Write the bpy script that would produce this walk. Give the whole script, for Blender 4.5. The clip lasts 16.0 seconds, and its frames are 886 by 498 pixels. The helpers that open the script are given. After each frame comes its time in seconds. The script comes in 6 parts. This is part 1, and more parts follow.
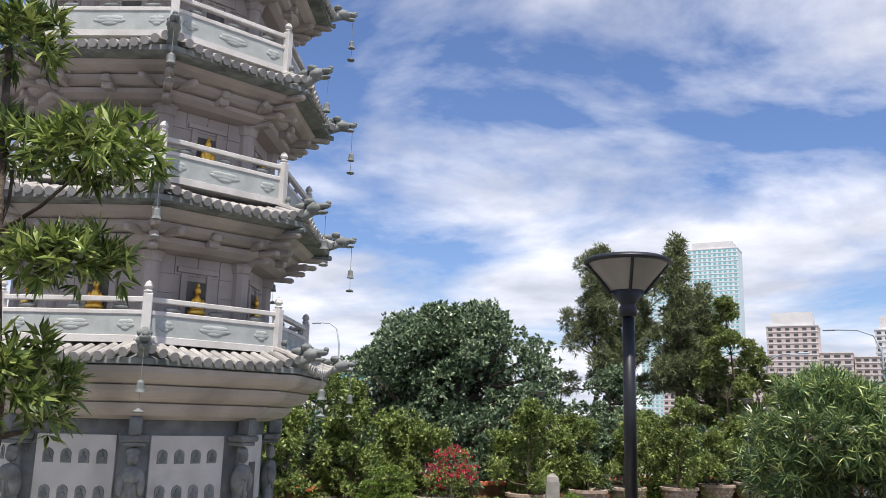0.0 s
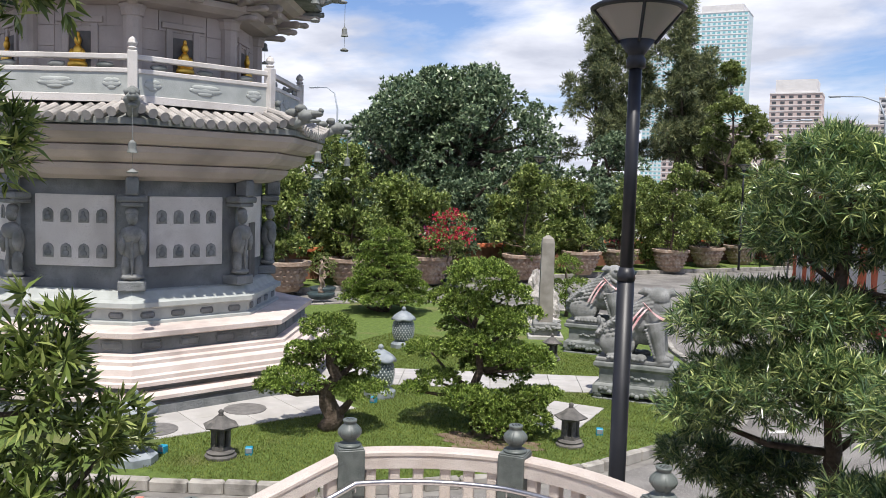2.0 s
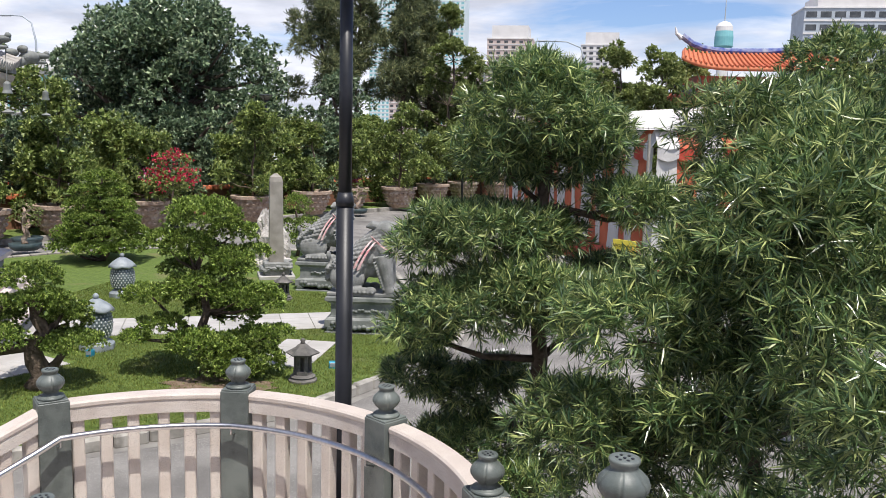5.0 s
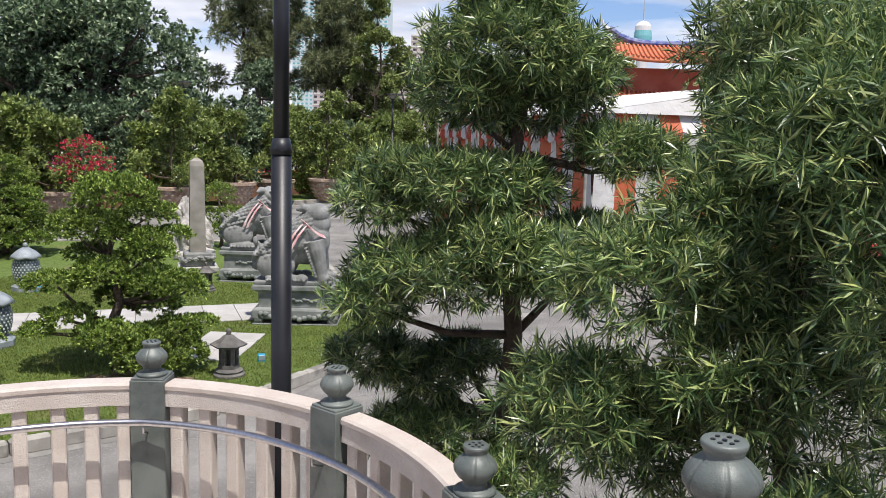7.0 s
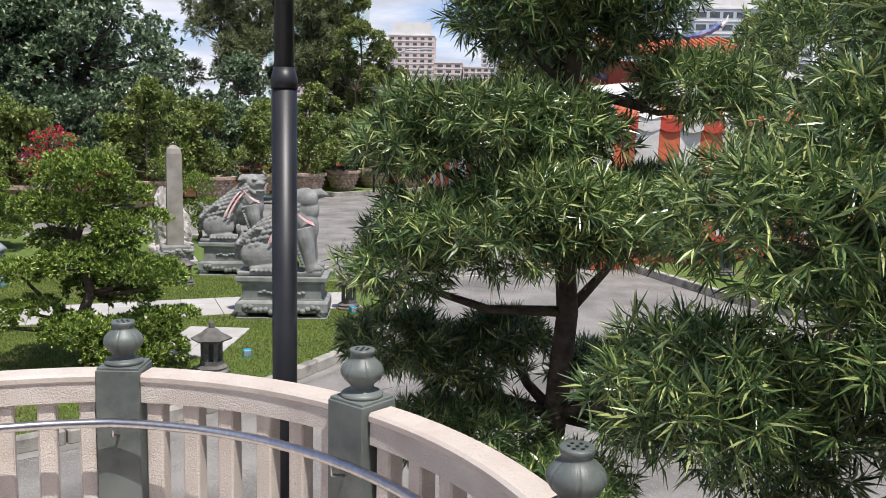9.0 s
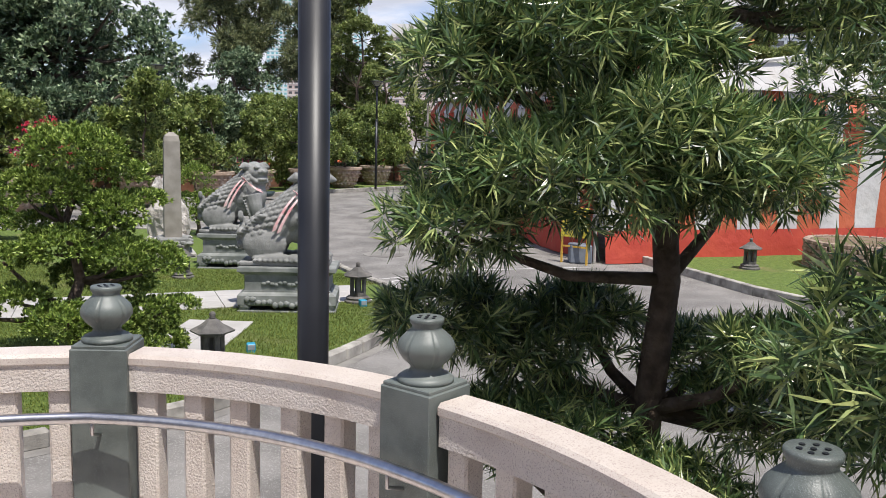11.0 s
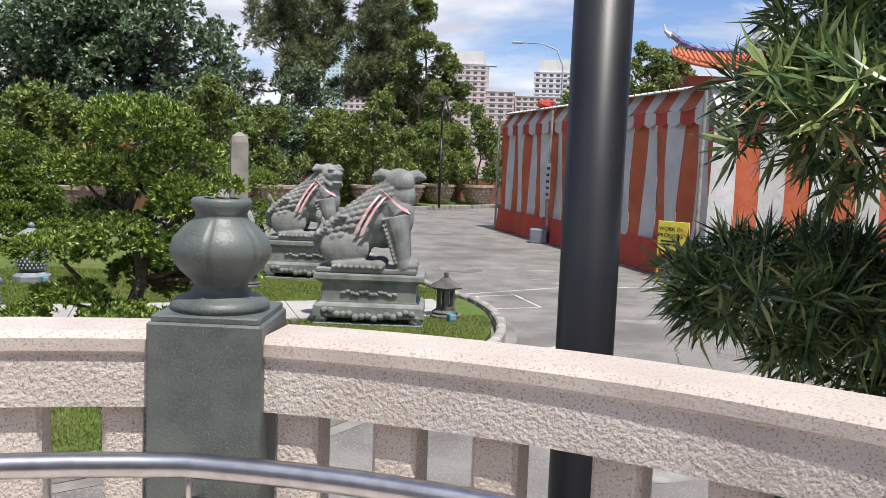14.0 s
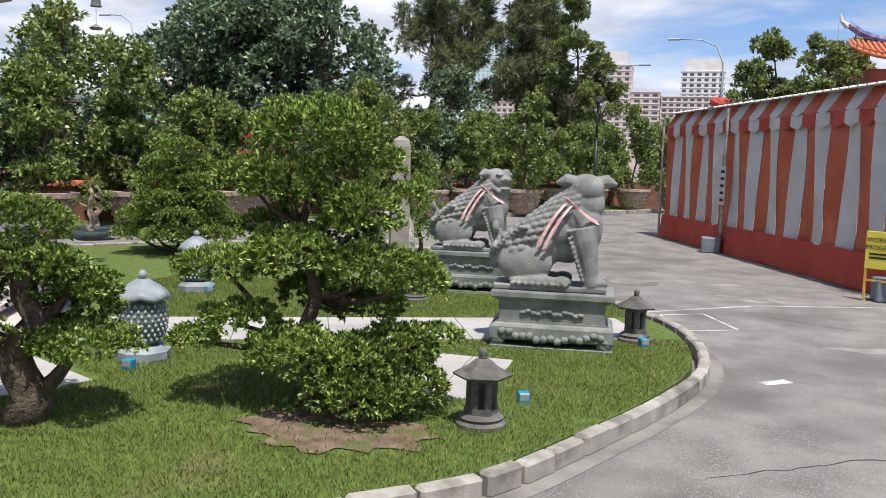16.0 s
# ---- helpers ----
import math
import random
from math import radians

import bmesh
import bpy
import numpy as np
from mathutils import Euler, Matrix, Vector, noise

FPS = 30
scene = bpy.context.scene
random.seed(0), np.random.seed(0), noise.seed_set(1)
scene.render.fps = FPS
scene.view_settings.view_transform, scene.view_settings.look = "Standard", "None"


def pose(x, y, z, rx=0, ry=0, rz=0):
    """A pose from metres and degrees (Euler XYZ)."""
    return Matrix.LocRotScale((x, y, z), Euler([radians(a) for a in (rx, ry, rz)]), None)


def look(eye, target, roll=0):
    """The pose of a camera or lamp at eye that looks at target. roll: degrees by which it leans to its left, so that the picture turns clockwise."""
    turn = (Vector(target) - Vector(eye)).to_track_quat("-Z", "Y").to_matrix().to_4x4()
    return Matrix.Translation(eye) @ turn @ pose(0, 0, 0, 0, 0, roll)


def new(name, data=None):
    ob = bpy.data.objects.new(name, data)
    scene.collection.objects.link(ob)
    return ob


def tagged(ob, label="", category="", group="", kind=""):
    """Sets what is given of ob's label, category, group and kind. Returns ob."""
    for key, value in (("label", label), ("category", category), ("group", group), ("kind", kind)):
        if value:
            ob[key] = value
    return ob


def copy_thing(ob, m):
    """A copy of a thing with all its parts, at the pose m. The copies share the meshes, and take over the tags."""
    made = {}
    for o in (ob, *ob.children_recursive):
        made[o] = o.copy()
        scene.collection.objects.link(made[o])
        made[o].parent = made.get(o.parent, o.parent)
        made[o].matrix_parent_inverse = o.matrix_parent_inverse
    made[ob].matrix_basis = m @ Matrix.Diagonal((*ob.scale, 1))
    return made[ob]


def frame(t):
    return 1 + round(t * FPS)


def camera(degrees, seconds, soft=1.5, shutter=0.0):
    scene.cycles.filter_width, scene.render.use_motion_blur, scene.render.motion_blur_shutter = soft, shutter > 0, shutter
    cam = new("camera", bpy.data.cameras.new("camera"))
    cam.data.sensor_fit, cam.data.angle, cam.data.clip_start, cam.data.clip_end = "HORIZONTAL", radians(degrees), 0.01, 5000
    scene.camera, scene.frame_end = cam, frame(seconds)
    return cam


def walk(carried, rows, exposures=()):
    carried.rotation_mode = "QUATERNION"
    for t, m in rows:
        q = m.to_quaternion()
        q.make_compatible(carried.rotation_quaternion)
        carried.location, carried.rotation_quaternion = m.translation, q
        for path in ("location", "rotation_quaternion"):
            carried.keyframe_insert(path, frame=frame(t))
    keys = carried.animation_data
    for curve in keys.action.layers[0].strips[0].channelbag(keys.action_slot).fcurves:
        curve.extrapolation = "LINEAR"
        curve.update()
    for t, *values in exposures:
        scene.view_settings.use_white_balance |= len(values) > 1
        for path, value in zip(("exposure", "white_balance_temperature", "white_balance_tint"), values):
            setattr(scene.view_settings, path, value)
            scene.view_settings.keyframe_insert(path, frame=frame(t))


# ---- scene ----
cam = camera(55.0, 16.0, 0.85)
PATH = [
    (0, (1.147, -1.516, 4.005), (0.228, 0.217, 4.397), 1.5),
    (1, (1.065, -1.283, 4.006), (0.131, 0.483, 4.113), 1.5),
    (1.5, (1.047, -1.26, 4.005), (0.118, 0.511, 3.979), 1.6),
    (2, (1.038, -1.214, 3.939), (0.117, 0.555, 3.789), 1.7),
    (2.5, (1.031, -1.202, 3.957), (0.122, 0.562, 3.711), 2.1),
    (3, (1.079, -1.166, 3.947), (0.201, 0.611, 3.681), 2.0),
    (3.5, (1.157, -1.213, 3.941), (0.38, 0.61, 3.675), 1.9),
    (4, (1.209, -1.221, 3.916), (0.599, 0.665, 3.65), 1.8),
    (4.5, (1.202, -1.153, 3.875), (0.772, 0.782, 3.609), 1.4),
    (5, (1.099, -1.049, 3.815), (0.77, 0.906, 3.547), 1.4),
    (7.5, (0.655, 0.075, 3.36), (0.518, 2.053, 3.092), 1.4),
    (8, (0.529, 0.288, 3.29), (0.407, 2.267, 3.023), 1.3),
    (8.5, (0.453, 0.527, 3.146), (0.341, 2.505, 2.879), 1.3),
    (9, (0.378, 0.754, 3.076), (0.273, 2.733, 2.809), 1.3),
    (11.5, (-0.054, 1.831, 2.659), (-0.15, 3.812, 2.403), 1.5),
    (12, (-0.171, 2.057, 2.596), (-0.27, 4.041, 2.366), 1.8),
    (12.5, (-0.314, 2.308, 2.51), (-0.433, 4.293, 2.294), 1.7),
    (13, (-0.412, 2.601, 2.363), (-0.559, 4.585, 2.157), 1.7),
    (13.5, (-0.57, 2.819, 2.29), (-0.743, 4.801, 2.086), 1.7),
    (14.5, (-0.942, 3.347, 2.248), (-1.235, 5.314, 2.044), 2.5),
    (15.2, (-1.268, 3.701, 2.243), (-1.691, 5.645, 2.036), 1.9),
    (15.5, (-1.391, 3.915, 2.225), (-1.85, 5.85, 2.02), 2.2),
    (16, (-1.512, 4.147, 2.256), (-2.05, 6.062, 2.049), 1.8),
]
walk(cam, [(t, look(eye, target, roll)) for t, eye, target, roll in PATH])

# ---- world, sun, exposure ----
SUN_AZ = Vector((0.55, -0.83)).normalized()
SUN_EL = radians(68)
sun_dir = Vector((SUN_AZ.x * math.cos(SUN_EL), SUN_AZ.y * math.cos(SUN_EL), math.sin(SUN_EL)))
world = bpy.data.worlds.new("sky")
scene.world = world
world.use_nodes = True
wn, wl = world.node_tree.nodes, world.node_tree.links
wbg = wn["Background"]
wsky = wn.new("ShaderNodeTexSky")
wsky.sky_type, wsky.sun_disc = "NISHITA", False
wsky.sun_elevation, wsky.sun_rotation = SUN_EL, math.atan2(SUN_AZ.x, SUN_AZ.y)
wsky.air_density, wsky.dust_density, wsky.ozone_density = 1.0, 0.6, 2.0
wco = wn.new("ShaderNodeTexCoord")
wsep = wn.new("ShaderNodeSeparateXYZ")
wl.new(wco.outputs["Generated"], wsep.inputs[0])
# clouds lie on a plane far above: direction divided by its height
wadd = wn.new("ShaderNodeMath"); wadd.operation = "ADD"; wadd.inputs[1].default_value = 0.16
wl.new(wsep.outputs["Z"], wadd.inputs[0])
wdiv = wn.new("ShaderNodeVectorMath"); wdiv.operation = "DIVIDE"
wl.new(wco.outputs["Generated"], wdiv.inputs[0]); wl.new(wadd.outputs[0], wdiv.inputs[1])
wmap = wn.new("ShaderNodeMapping"); wmap.inputs["Location"].default_value = (2.3, 0.4, 0.0)
wmap.inputs["Scale"].default_value = (1.0, 1.0, 0.25)
wl.new(wdiv.outputs[0], wmap.inputs[0])
wn1 = wn.new("ShaderNodeTexNoise"); wn1.inputs["Scale"].default_value = 0.95
wn1.inputs["Detail"].default_value = 9; wn1.inputs["Roughness"].default_value = 0.56; wn1.inputs["Distortion"].default_value = 0.35
wl.new(wmap.outputs[0], wn1.inputs["Vector"])
wr1 = wn.new("ShaderNodeValToRGB")
wr1.color_ramp.elements[0].position, wr1.color_ramp.elements[0].color = 0.43, (0, 0, 0, 1)
wr1.color_ramp.elements[1].position, wr1.color_ramp.elements[1].color = 0.60, (1, 1, 1, 1)
wlow = wn.new("ShaderNodeMapRange")
wlow.inputs["From Min"].default_value, wlow.inputs["From Max"].default_value = 0.02, 0.24
wlow.inputs["To Min"].default_value, wlow.inputs["To Max"].default_value = 0.17, -0.035
wl.new(wsep.outputs["Z"], wlow.inputs["Value"])
wsum = wn.new("ShaderNodeMath"); wsum.operation = "ADD"
wl.new(wn1.outputs["Fac"], wsum.inputs[0]); wl.new(wlow.outputs[0], wsum.inputs[1])
wl.new(wsum.outputs[0], wr1.inputs[0])
wn2 = wn.new("ShaderNodeTexNoise"); wn2.inputs["Scale"].default_value = 2.6; wn2.inputs["Detail"].default_value = 6
wl.new(wmap.outputs[0], wn2.inputs["Vector"])
wr2 = wn.new("ShaderNodeValToRGB")
wr2.color_ramp.elements[0].position, wr2.color_ramp.elements[0].color = 0.35, (5.8, 6.1, 7.2, 1)
wr2.color_ramp.elements[1].position, wr2.color_ramp.elements[1].color = 0.62, (9.0, 9.2, 10.2, 1)
wl.new(wn2.outputs["Fac"], wr2.inputs[0])
wmix = wn.new("ShaderNodeMix"); wmix.data_type = "RGBA"
wblue = wn.new("ShaderNodeMix"); wblue.data_type, wblue.blend_type = "RGBA", "MULTIPLY"
wblue.inputs[0].default_value = 1.0; wblue.inputs[7].default_value = (0.98, 1.06, 1.33, 1)
wl.new(wsky.outputs[0], wblue.inputs[6])
wl.new(wr1.outputs[0], wmix.inputs[0]); wl.new(wblue.outputs[2], wmix.inputs[6]); wl.new(wr2.outputs[0], wmix.inputs[7])
wl.new(wmix.outputs[2], wbg.inputs["Color"])
wbg.inputs["Strength"].default_value = 0.1
sun = new("sun", bpy.data.lights.new("sun", "SUN"))
sun.data.energy, sun.data.angle, sun.data.color = 5.0, radians(0.6), (1.0, 0.95, 0.88)
sun.matrix_world = look((0, 0, 30), Vector((0, 0, 30)) - sun_dir)
scene.view_settings.exposure = 0.16

# ---- materials ----


def surf(name, c1, c2, scale=8.0, rough=0.8, metal=0.0, bump=0.15, fine=60.0, speck=None, speck_scale=180.0, patch=None, patch_scale=0.6, patch_at=(0.5, 0.68), spec=0.4, vary=0.0, dist=0.01):
    """A surface of two colours with grain, specks, larger stains and fine relief, at world size."""
    m = bpy.data.materials.new(name)
    m.use_nodes = True
    n, l = m.node_tree.nodes, m.node_tree.links
    b = n["Principled BSDF"]
    b.inputs["Roughness"].default_value, b.inputs["Metallic"].default_value = rough, metal
    b.inputs["Specular IOR Level"].default_value = spec
    geo = n.new("ShaderNodeNewGeometry")

    def tex(s, detail=5):
        t = n.new("ShaderNodeTexNoise")
        t.inputs["Scale"].default_value, t.inputs["Detail"].default_value = s, detail
        l.new(geo.outputs["Position"], t.inputs["Vector"])
        return t

    def mix(fac, a, bcol):
        x = n.new("ShaderNodeMix"); x.data_type = "RGBA"
        l.new(fac, x.inputs[0])
        for k, v in ((6, a), (7, bcol)):
            if isinstance(v, tuple):
                x.inputs[k].default_value = (*v, 1)
            else:
                l.new(v, x.inputs[k])
        return x.outputs[2]

    def ramp(src, lo, hi):
        r = n.new("ShaderNodeMapRange")
        r.inputs["From Min"].default_value, r.inputs["From Max"].default_value = lo, hi
        l.new(src, r.inputs["Value"])
        return r.outputs[0]
    t1 = tex(scale)
    col = mix(ramp(t1.outputs["Fac"], 0.35, 0.65), c1, c2)
    if speck:
        col = mix(ramp(tex(speck_scale, 2).outputs["Fac"], 0.56, 0.64), col, speck)
    if patch:
        col = mix(ramp(tex(patch_scale, 8).outputs["Fac"], *patch_at), col, patch)
    if vary:
        oi = n.new("ShaderNodeObjectInfo")
        hs = n.new("ShaderNodeHueSaturation")
        l.new(col, hs.inputs["Color"])
        mr = n.new("ShaderNodeMapRange")
        mr.inputs["To Min"].default_value, mr.inputs["To Max"].default_value = 1 - vary, 1 + vary
        l.new(oi.outputs["Random"], mr.inputs["Value"])
        l.new(mr.outputs[0], hs.inputs["Value"])
        col = hs.outputs[0]
    l.new(col, b.inputs["Base Color"])
    if bump:
        bn = n.new("ShaderNodeBump")
        bn.inputs["Strength"].default_value, bn.inputs["Distance"].default_value = bump, dist
        l.new(tex(fine, 4).outputs["Fac"], bn.inputs["Height"])
        l.new(bn.outputs[0], b.inputs["Normal"])
    return m


def leaf(name, dark, mid, light, rough=0.45, trans=0.25, spec=0.4):
    """Leaves: each one takes its own green; some light passes through."""
    m = bpy.data.materials.new(name)
    m.use_nodes = True
    n, l = m.node_tree.nodes, m.node_tree.links
    b = n["Principled BSDF"]
    geo = n.new("ShaderNodeNewGeometry")
    r = n.new("ShaderNodeValToRGB")
    e = r.color_ramp.elements
    e[0].position, e[0].color = 0.0, (*dark, 1)
    e[1].position, e[1].color = 1.0, (*light, 1)
    k = e.new(0.6); k.color = (*mid, 1)
    l.new(geo.outputs["Random Per Island"], r.inputs[0])
    nz = n.new("ShaderNodeTexNoise"); nz.inputs["Scale"].default_value = 1.7
    l.new(geo.outputs["Position"], nz.inputs["Vector"])
    hs = n.new("ShaderNodeHueSaturation")
    mr = n.new("ShaderNodeMapRange")
    mr.inputs["From Min"].default_value, mr.inputs["From Max"].default_value = 0.3, 0.7
    mr.inputs["To Min"].default_value, mr.inputs["To Max"].default_value = 0.75, 1.25
    l.new(nz.outputs["Fac"], mr.inputs["Value"]); l.new(mr.outputs[0], hs.inputs["Value"]); l.new(r.outputs[0], hs.inputs["Color"])
    l.new(hs.outputs[0], b.inputs["Base Color"])
    b.inputs["Roughness"].default_value, b.inputs["Specular IOR Level"].default_value = rough, spec
    tr = n.new("ShaderNodeBsdfTranslucent")
    l.new(hs.outputs[0], tr.inputs["Color"])
    mx = n.new("ShaderNodeMixShader"); mx.inputs[0].default_value = trans
    l.new(b.outputs[0], mx.inputs[1]); l.new(tr.outputs[0], mx.inputs[2])
    l.new(mx.outputs[0], n["Material Output"].inputs["Surface"])
    return m


M_RAIL = surf("rough_pink_granite", (0.56, 0.49, 0.44), (0.66, 0.60, 0.55), 5, 0.85, bump=0.9, fine=120, speck=(0.34, 0.30, 0.275), speck_scale=260, patch=(0.42, 0.36, 0.32), patch_scale=2.2, patch_at=(0.58, 0.78), dist=0.006)
M_RAILTOP = surf("smooth_pink_granite", (0.50, 0.435, 0.39), (0.58, 0.52, 0.47), 6, 0.6, bump=0.15, fine=160, speck=(0.38, 0.30, 0.27), speck_scale=230, patch=(0.5, 0.4, 0.35), patch_scale=3.0, patch_at=(0.6, 0.8))
M_POST = surf("green_black_granite", (0.068, 0.080, 0.075), (0.118, 0.132, 0.124), 14, 0.45, bump=0.12, fine=240, speck=(0.15, 0.175, 0.165), speck_scale=420, patch=(0.15, 0.17, 0.16), patch_scale=2.5, spec=0.5)
M_LION = surf("carved_grey_stone", (0.20, 0.20, 0.192), (0.30, 0.30, 0.288), 5, 0.8, bump=0.4, fine=70, speck=(0.14, 0.15, 0.145), speck_scale=120, patch=(0.14, 0.145, 0.135), patch_scale=2.4)
M_PED = surf("grey_green_pedestal_stone", (0.165, 0.175, 0.165), (0.25, 0.26, 0.247), 6, 0.75, bump=0.3, fine=80, patch=(0.10, 0.115, 0.105), patch_scale=1.8)
M_PAG = surf("beige_granite", (0.40, 0.345, 0.31), (0.48, 0.42, 0.38), 1.2, 0.85, bump=0.25, fine=40, speck=(0.33, 0.29, 0.26), speck_scale=90, patch=(0.30, 0.265, 0.24), patch_scale=0.7)
M_PAGLIGHT = surf("pale_granite", (0.58, 0.55, 0.51), (0.66, 0.63, 0.60), 2, 0.8, bump=0.25, fine=50, speck=(0.45, 0.42, 0.4), speck_scale=100, patch=(0.47, 0.44, 0.41), patch_scale=1.3)
M_PAGPINK = surf("pink_step_granite", (0.60, 0.50, 0.45), (0.68, 0.60, 0.55), 2, 0.8, bump=0.25, fine=50, speck=(0.45, 0.38, 0.35), speck_scale=100, patch=(0.42, 0.36, 0.33), patch_scale=1.1)
M_PAGDARK = surf("dark_carved_granite", (0.15, 0.16, 0.16), (0.24, 0.25, 0.25), 3, 0.75, bump=0.6, fine=26, patch=(0.12, 0.125, 0.125), patch_scale=1.5, dist=0.03)
M_CARVED = surf("grey_green_carved_panel", (0.34, 0.36, 0.34), (0.42, 0.44, 0.42), 4, 0.8, bump=0.4, fine=40)
# near-black colour that paints the shade inside niches, doorways and lantern boxes
M_NICHE_SHADE = surf("painted_niche_shade", (0.10, 0.095, 0.09), (0.15, 0.14, 0.13), 6, 0.9)
M_GOLD = surf("gilded_figure", (0.75, 0.42, 0.06), (0.85, 0.52, 0.10), 12, 0.32, 0.85, bump=0.1)
M_DRIVE = surf("worn_concrete_drive", (0.15, 0.141, 0.13), (0.24, 0.227, 0.21), 1.6, 0.9, bump=0.7, fine=110, speck=(0.30, 0.285, 0.268), speck_scale=70, patch=(0.115, 0.108, 0.10), patch_scale=0.5, patch_at=(0.50, 0.72))
M_KERB = surf("weathered_kerb", (0.28, 0.262, 0.23), (0.40, 0.376, 0.335), 4, 0.9, bump=0.5, fine=60, patch=(0.13, 0.12, 0.105), patch_scale=3.2, patch_at=(0.5, 0.7), vary=0.12)
M_PATH = surf("pale_path_slabs", (0.37, 0.353, 0.335), (0.45, 0.432, 0.41), 3, 0.8, bump=0.2, fine=70, speck=(0.4, 0.38, 0.36), speck_scale=160, patch=(0.36, 0.345, 0.32), patch_scale=1.2, vary=0.06)
M_LAWN = surf("lawn_soil", (0.085, 0.13, 0.025), (0.14, 0.20, 0.04), 9, 0.95, bump=0.8, fine=150, patch=(0.18, 0.17, 0.07), patch_scale=0.9, patch_at=(0.58, 0.75), dist=0.02)
M_BARK = surf("dark_bark", (0.07, 0.05, 0.037), (0.14, 0.105, 0.08), 14, 0.95, bump=1.0, fine=32, dist=0.02)
M_BLACK = surf("black_painted_steel", (0.012, 0.013, 0.017), (0.02, 0.021, 0.026), 5, 0.42, 0.0, bump=0.05, fine=300)
M_STEEL = surf("brushed_steel", (0.46, 0.45, 0.47), (0.58, 0.57, 0.58), 40, 0.28, 1.0, bump=0.03, fine=400)
M_ORANGE = surf("orange_tarpaulin", (0.40, 0.085, 0.035), (0.48, 0.115, 0.05), 1.5, 0.62, bump=0.5, fine=5, patch=(0.5, 0.13, 0.06), patch_scale=1.2, dist=0.05)
M_RED = surf("red_tarpaulin", (0.38, 0.045, 0.028), (0.45, 0.065, 0.035), 1.5, 0.6, bump=0.5, fine=5, dist=0.05)
M_WHITE = surf("white_tarpaulin", (0.48, 0.46, 0.45), (0.58, 0.57, 0.56), 2, 0.65, bump=0.5, fine=5, patch=(0.5, 0.47, 0.44), patch_scale=1.0, dist=0.05)
L_NEEDLE = leaf("podocarpus_leaf", (0.03, 0.07, 0.028), (0.14, 0.22, 0.075), (0.52, 0.57, 0.22), 0.3, 0.2, 0.6)
L_PINE = leaf("clipped_bonsai_leaf", (0.05, 0.095, 0.018), (0.21, 0.30, 0.06), (0.47, 0.56, 0.15), 0.38, 0.15)
L_DARK = leaf("dense_tree_leaf", (0.03, 0.06, 0.032), (0.14, 0.205, 0.11), (0.42, 0.50, 0.30), 0.28, 0.22)
L_HEDGE = leaf("hedge_leaf", (0.06, 0.10, 0.026), (0.22, 0.285, 0.075), (0.42, 0.47, 0.16), 0.42, 0.24)
L_FAR = leaf("far_tree_leaf", (0.09, 0.13, 0.035), (0.23, 0.28, 0.085), (0.38, 0.42, 0.16), 0.5, 0.35)
L_CASUARINA = leaf("casuarina_needle", (0.055, 0.075, 0.038), (0.17, 0.2, 0.095), (0.35, 0.36, 0.17), 0.5, 0.3)
L_RED = leaf("bougainvillea_flower", (0.45, 0.02, 0.05), (0.62, 0.04, 0.09), (0.8, 0.16, 0.2), 0.6, 0.3)
L_PINK = leaf("pink_flower", (0.5, 0.05, 0.22), (0.65, 0.1, 0.33), (0.8, 0.3, 0.5), 0.6, 0.3)
L_GRASS = leaf("grass_blade", (0.085, 0.12, 0.02), (0.165, 0.205, 0.038), (0.29, 0.32, 0.08), 0.6, 0.3)

# ---- building helpers ----


def mesh_ob(name, bm, material, parent=None, smooth=False):
    me = bpy.data.meshes.new(name)
    bm.normal_update()
    bm.to_mesh(me)
    bm.free()
    for m in (material if isinstance(material, (list, tuple)) else [material]):
        me.materials.append(m)
    if smooth:
        me.polygons.foreach_set("use_smooth", [True] * len(me.polygons))
    ob = new(name, me)
    if parent is not None:
        ob.parent = parent
    return ob


def part(name, bm, material, parent, label="", smooth=False):
    ob = mesh_ob(name, bm, material, parent, smooth)
    return tagged(ob, label) if label else ob


def empty(name, label, category, at=(0, 0, 0), rz=0.0, group="", kind=""):
    ob = new(name)
    ob.matrix_world = pose(*at, 0, 0, rz)
    return tagged(ob, label, category, group, kind)


def box(bm, x0, y0, z0, x1, y1, z1, bevel=0.0, m=None):
    r = bmesh.ops.create_cube(bm, size=1.0)
    vs = r["verts"]
    bmesh.ops.transform(bm, matrix=Matrix.LocRotScale(((x0 + x1) / 2, (y0 + y1) / 2, (z0 + z1) / 2), None, (abs(x1 - x0), abs(y1 - y0), abs(z1 - z0))), verts=vs)
    if bevel:
        es = list({e for v in vs for e in v.link_edges})
        rb = bmesh.ops.bevel(bm, geom=es, offset=bevel, segments=1, affect="EDGES", profile=0.5)
        vs = list({v for f in rb["faces"] for v in f.verts} | {v for v in vs if v.is_valid})
    if m is not None:
        bmesh.ops.transform(bm, matrix=m, verts=vs)
    return vs


def one_box(*a, bevel=0.0, m=None):
    bm = bmesh.new()
    box(bm, *a, bevel=bevel, m=m)
    return bm


def lathe(bm, profile, sides=20, m=None, turn=0.0, cap=True):
    """Rings of (radius, z), joined; sides 4, 6 or 8 give prisms."""
    rings = []
    for r, z in profile:
        ring = []
        for k in range(sides):
            a = turn + 2 * math.pi * k / sides
            ring.append(bm.verts.new((r * math.cos(a), r * math.sin(a), z)))
        rings.append(ring)
    for a, b in zip(rings, rings[1:]):
        for k in range(sides):
            bm.faces.new((a[k], a[(k + 1) % sides], b[(k + 1) % sides], b[k]))
    if cap:
        bm.faces.new(rings[0][::-1])
        bm.faces.new(rings[-1])
    vs = [v for r in rings for v in r]
    if m is not None:
        bmesh.ops.transform(bm, matrix=m, verts=vs)
    return vs


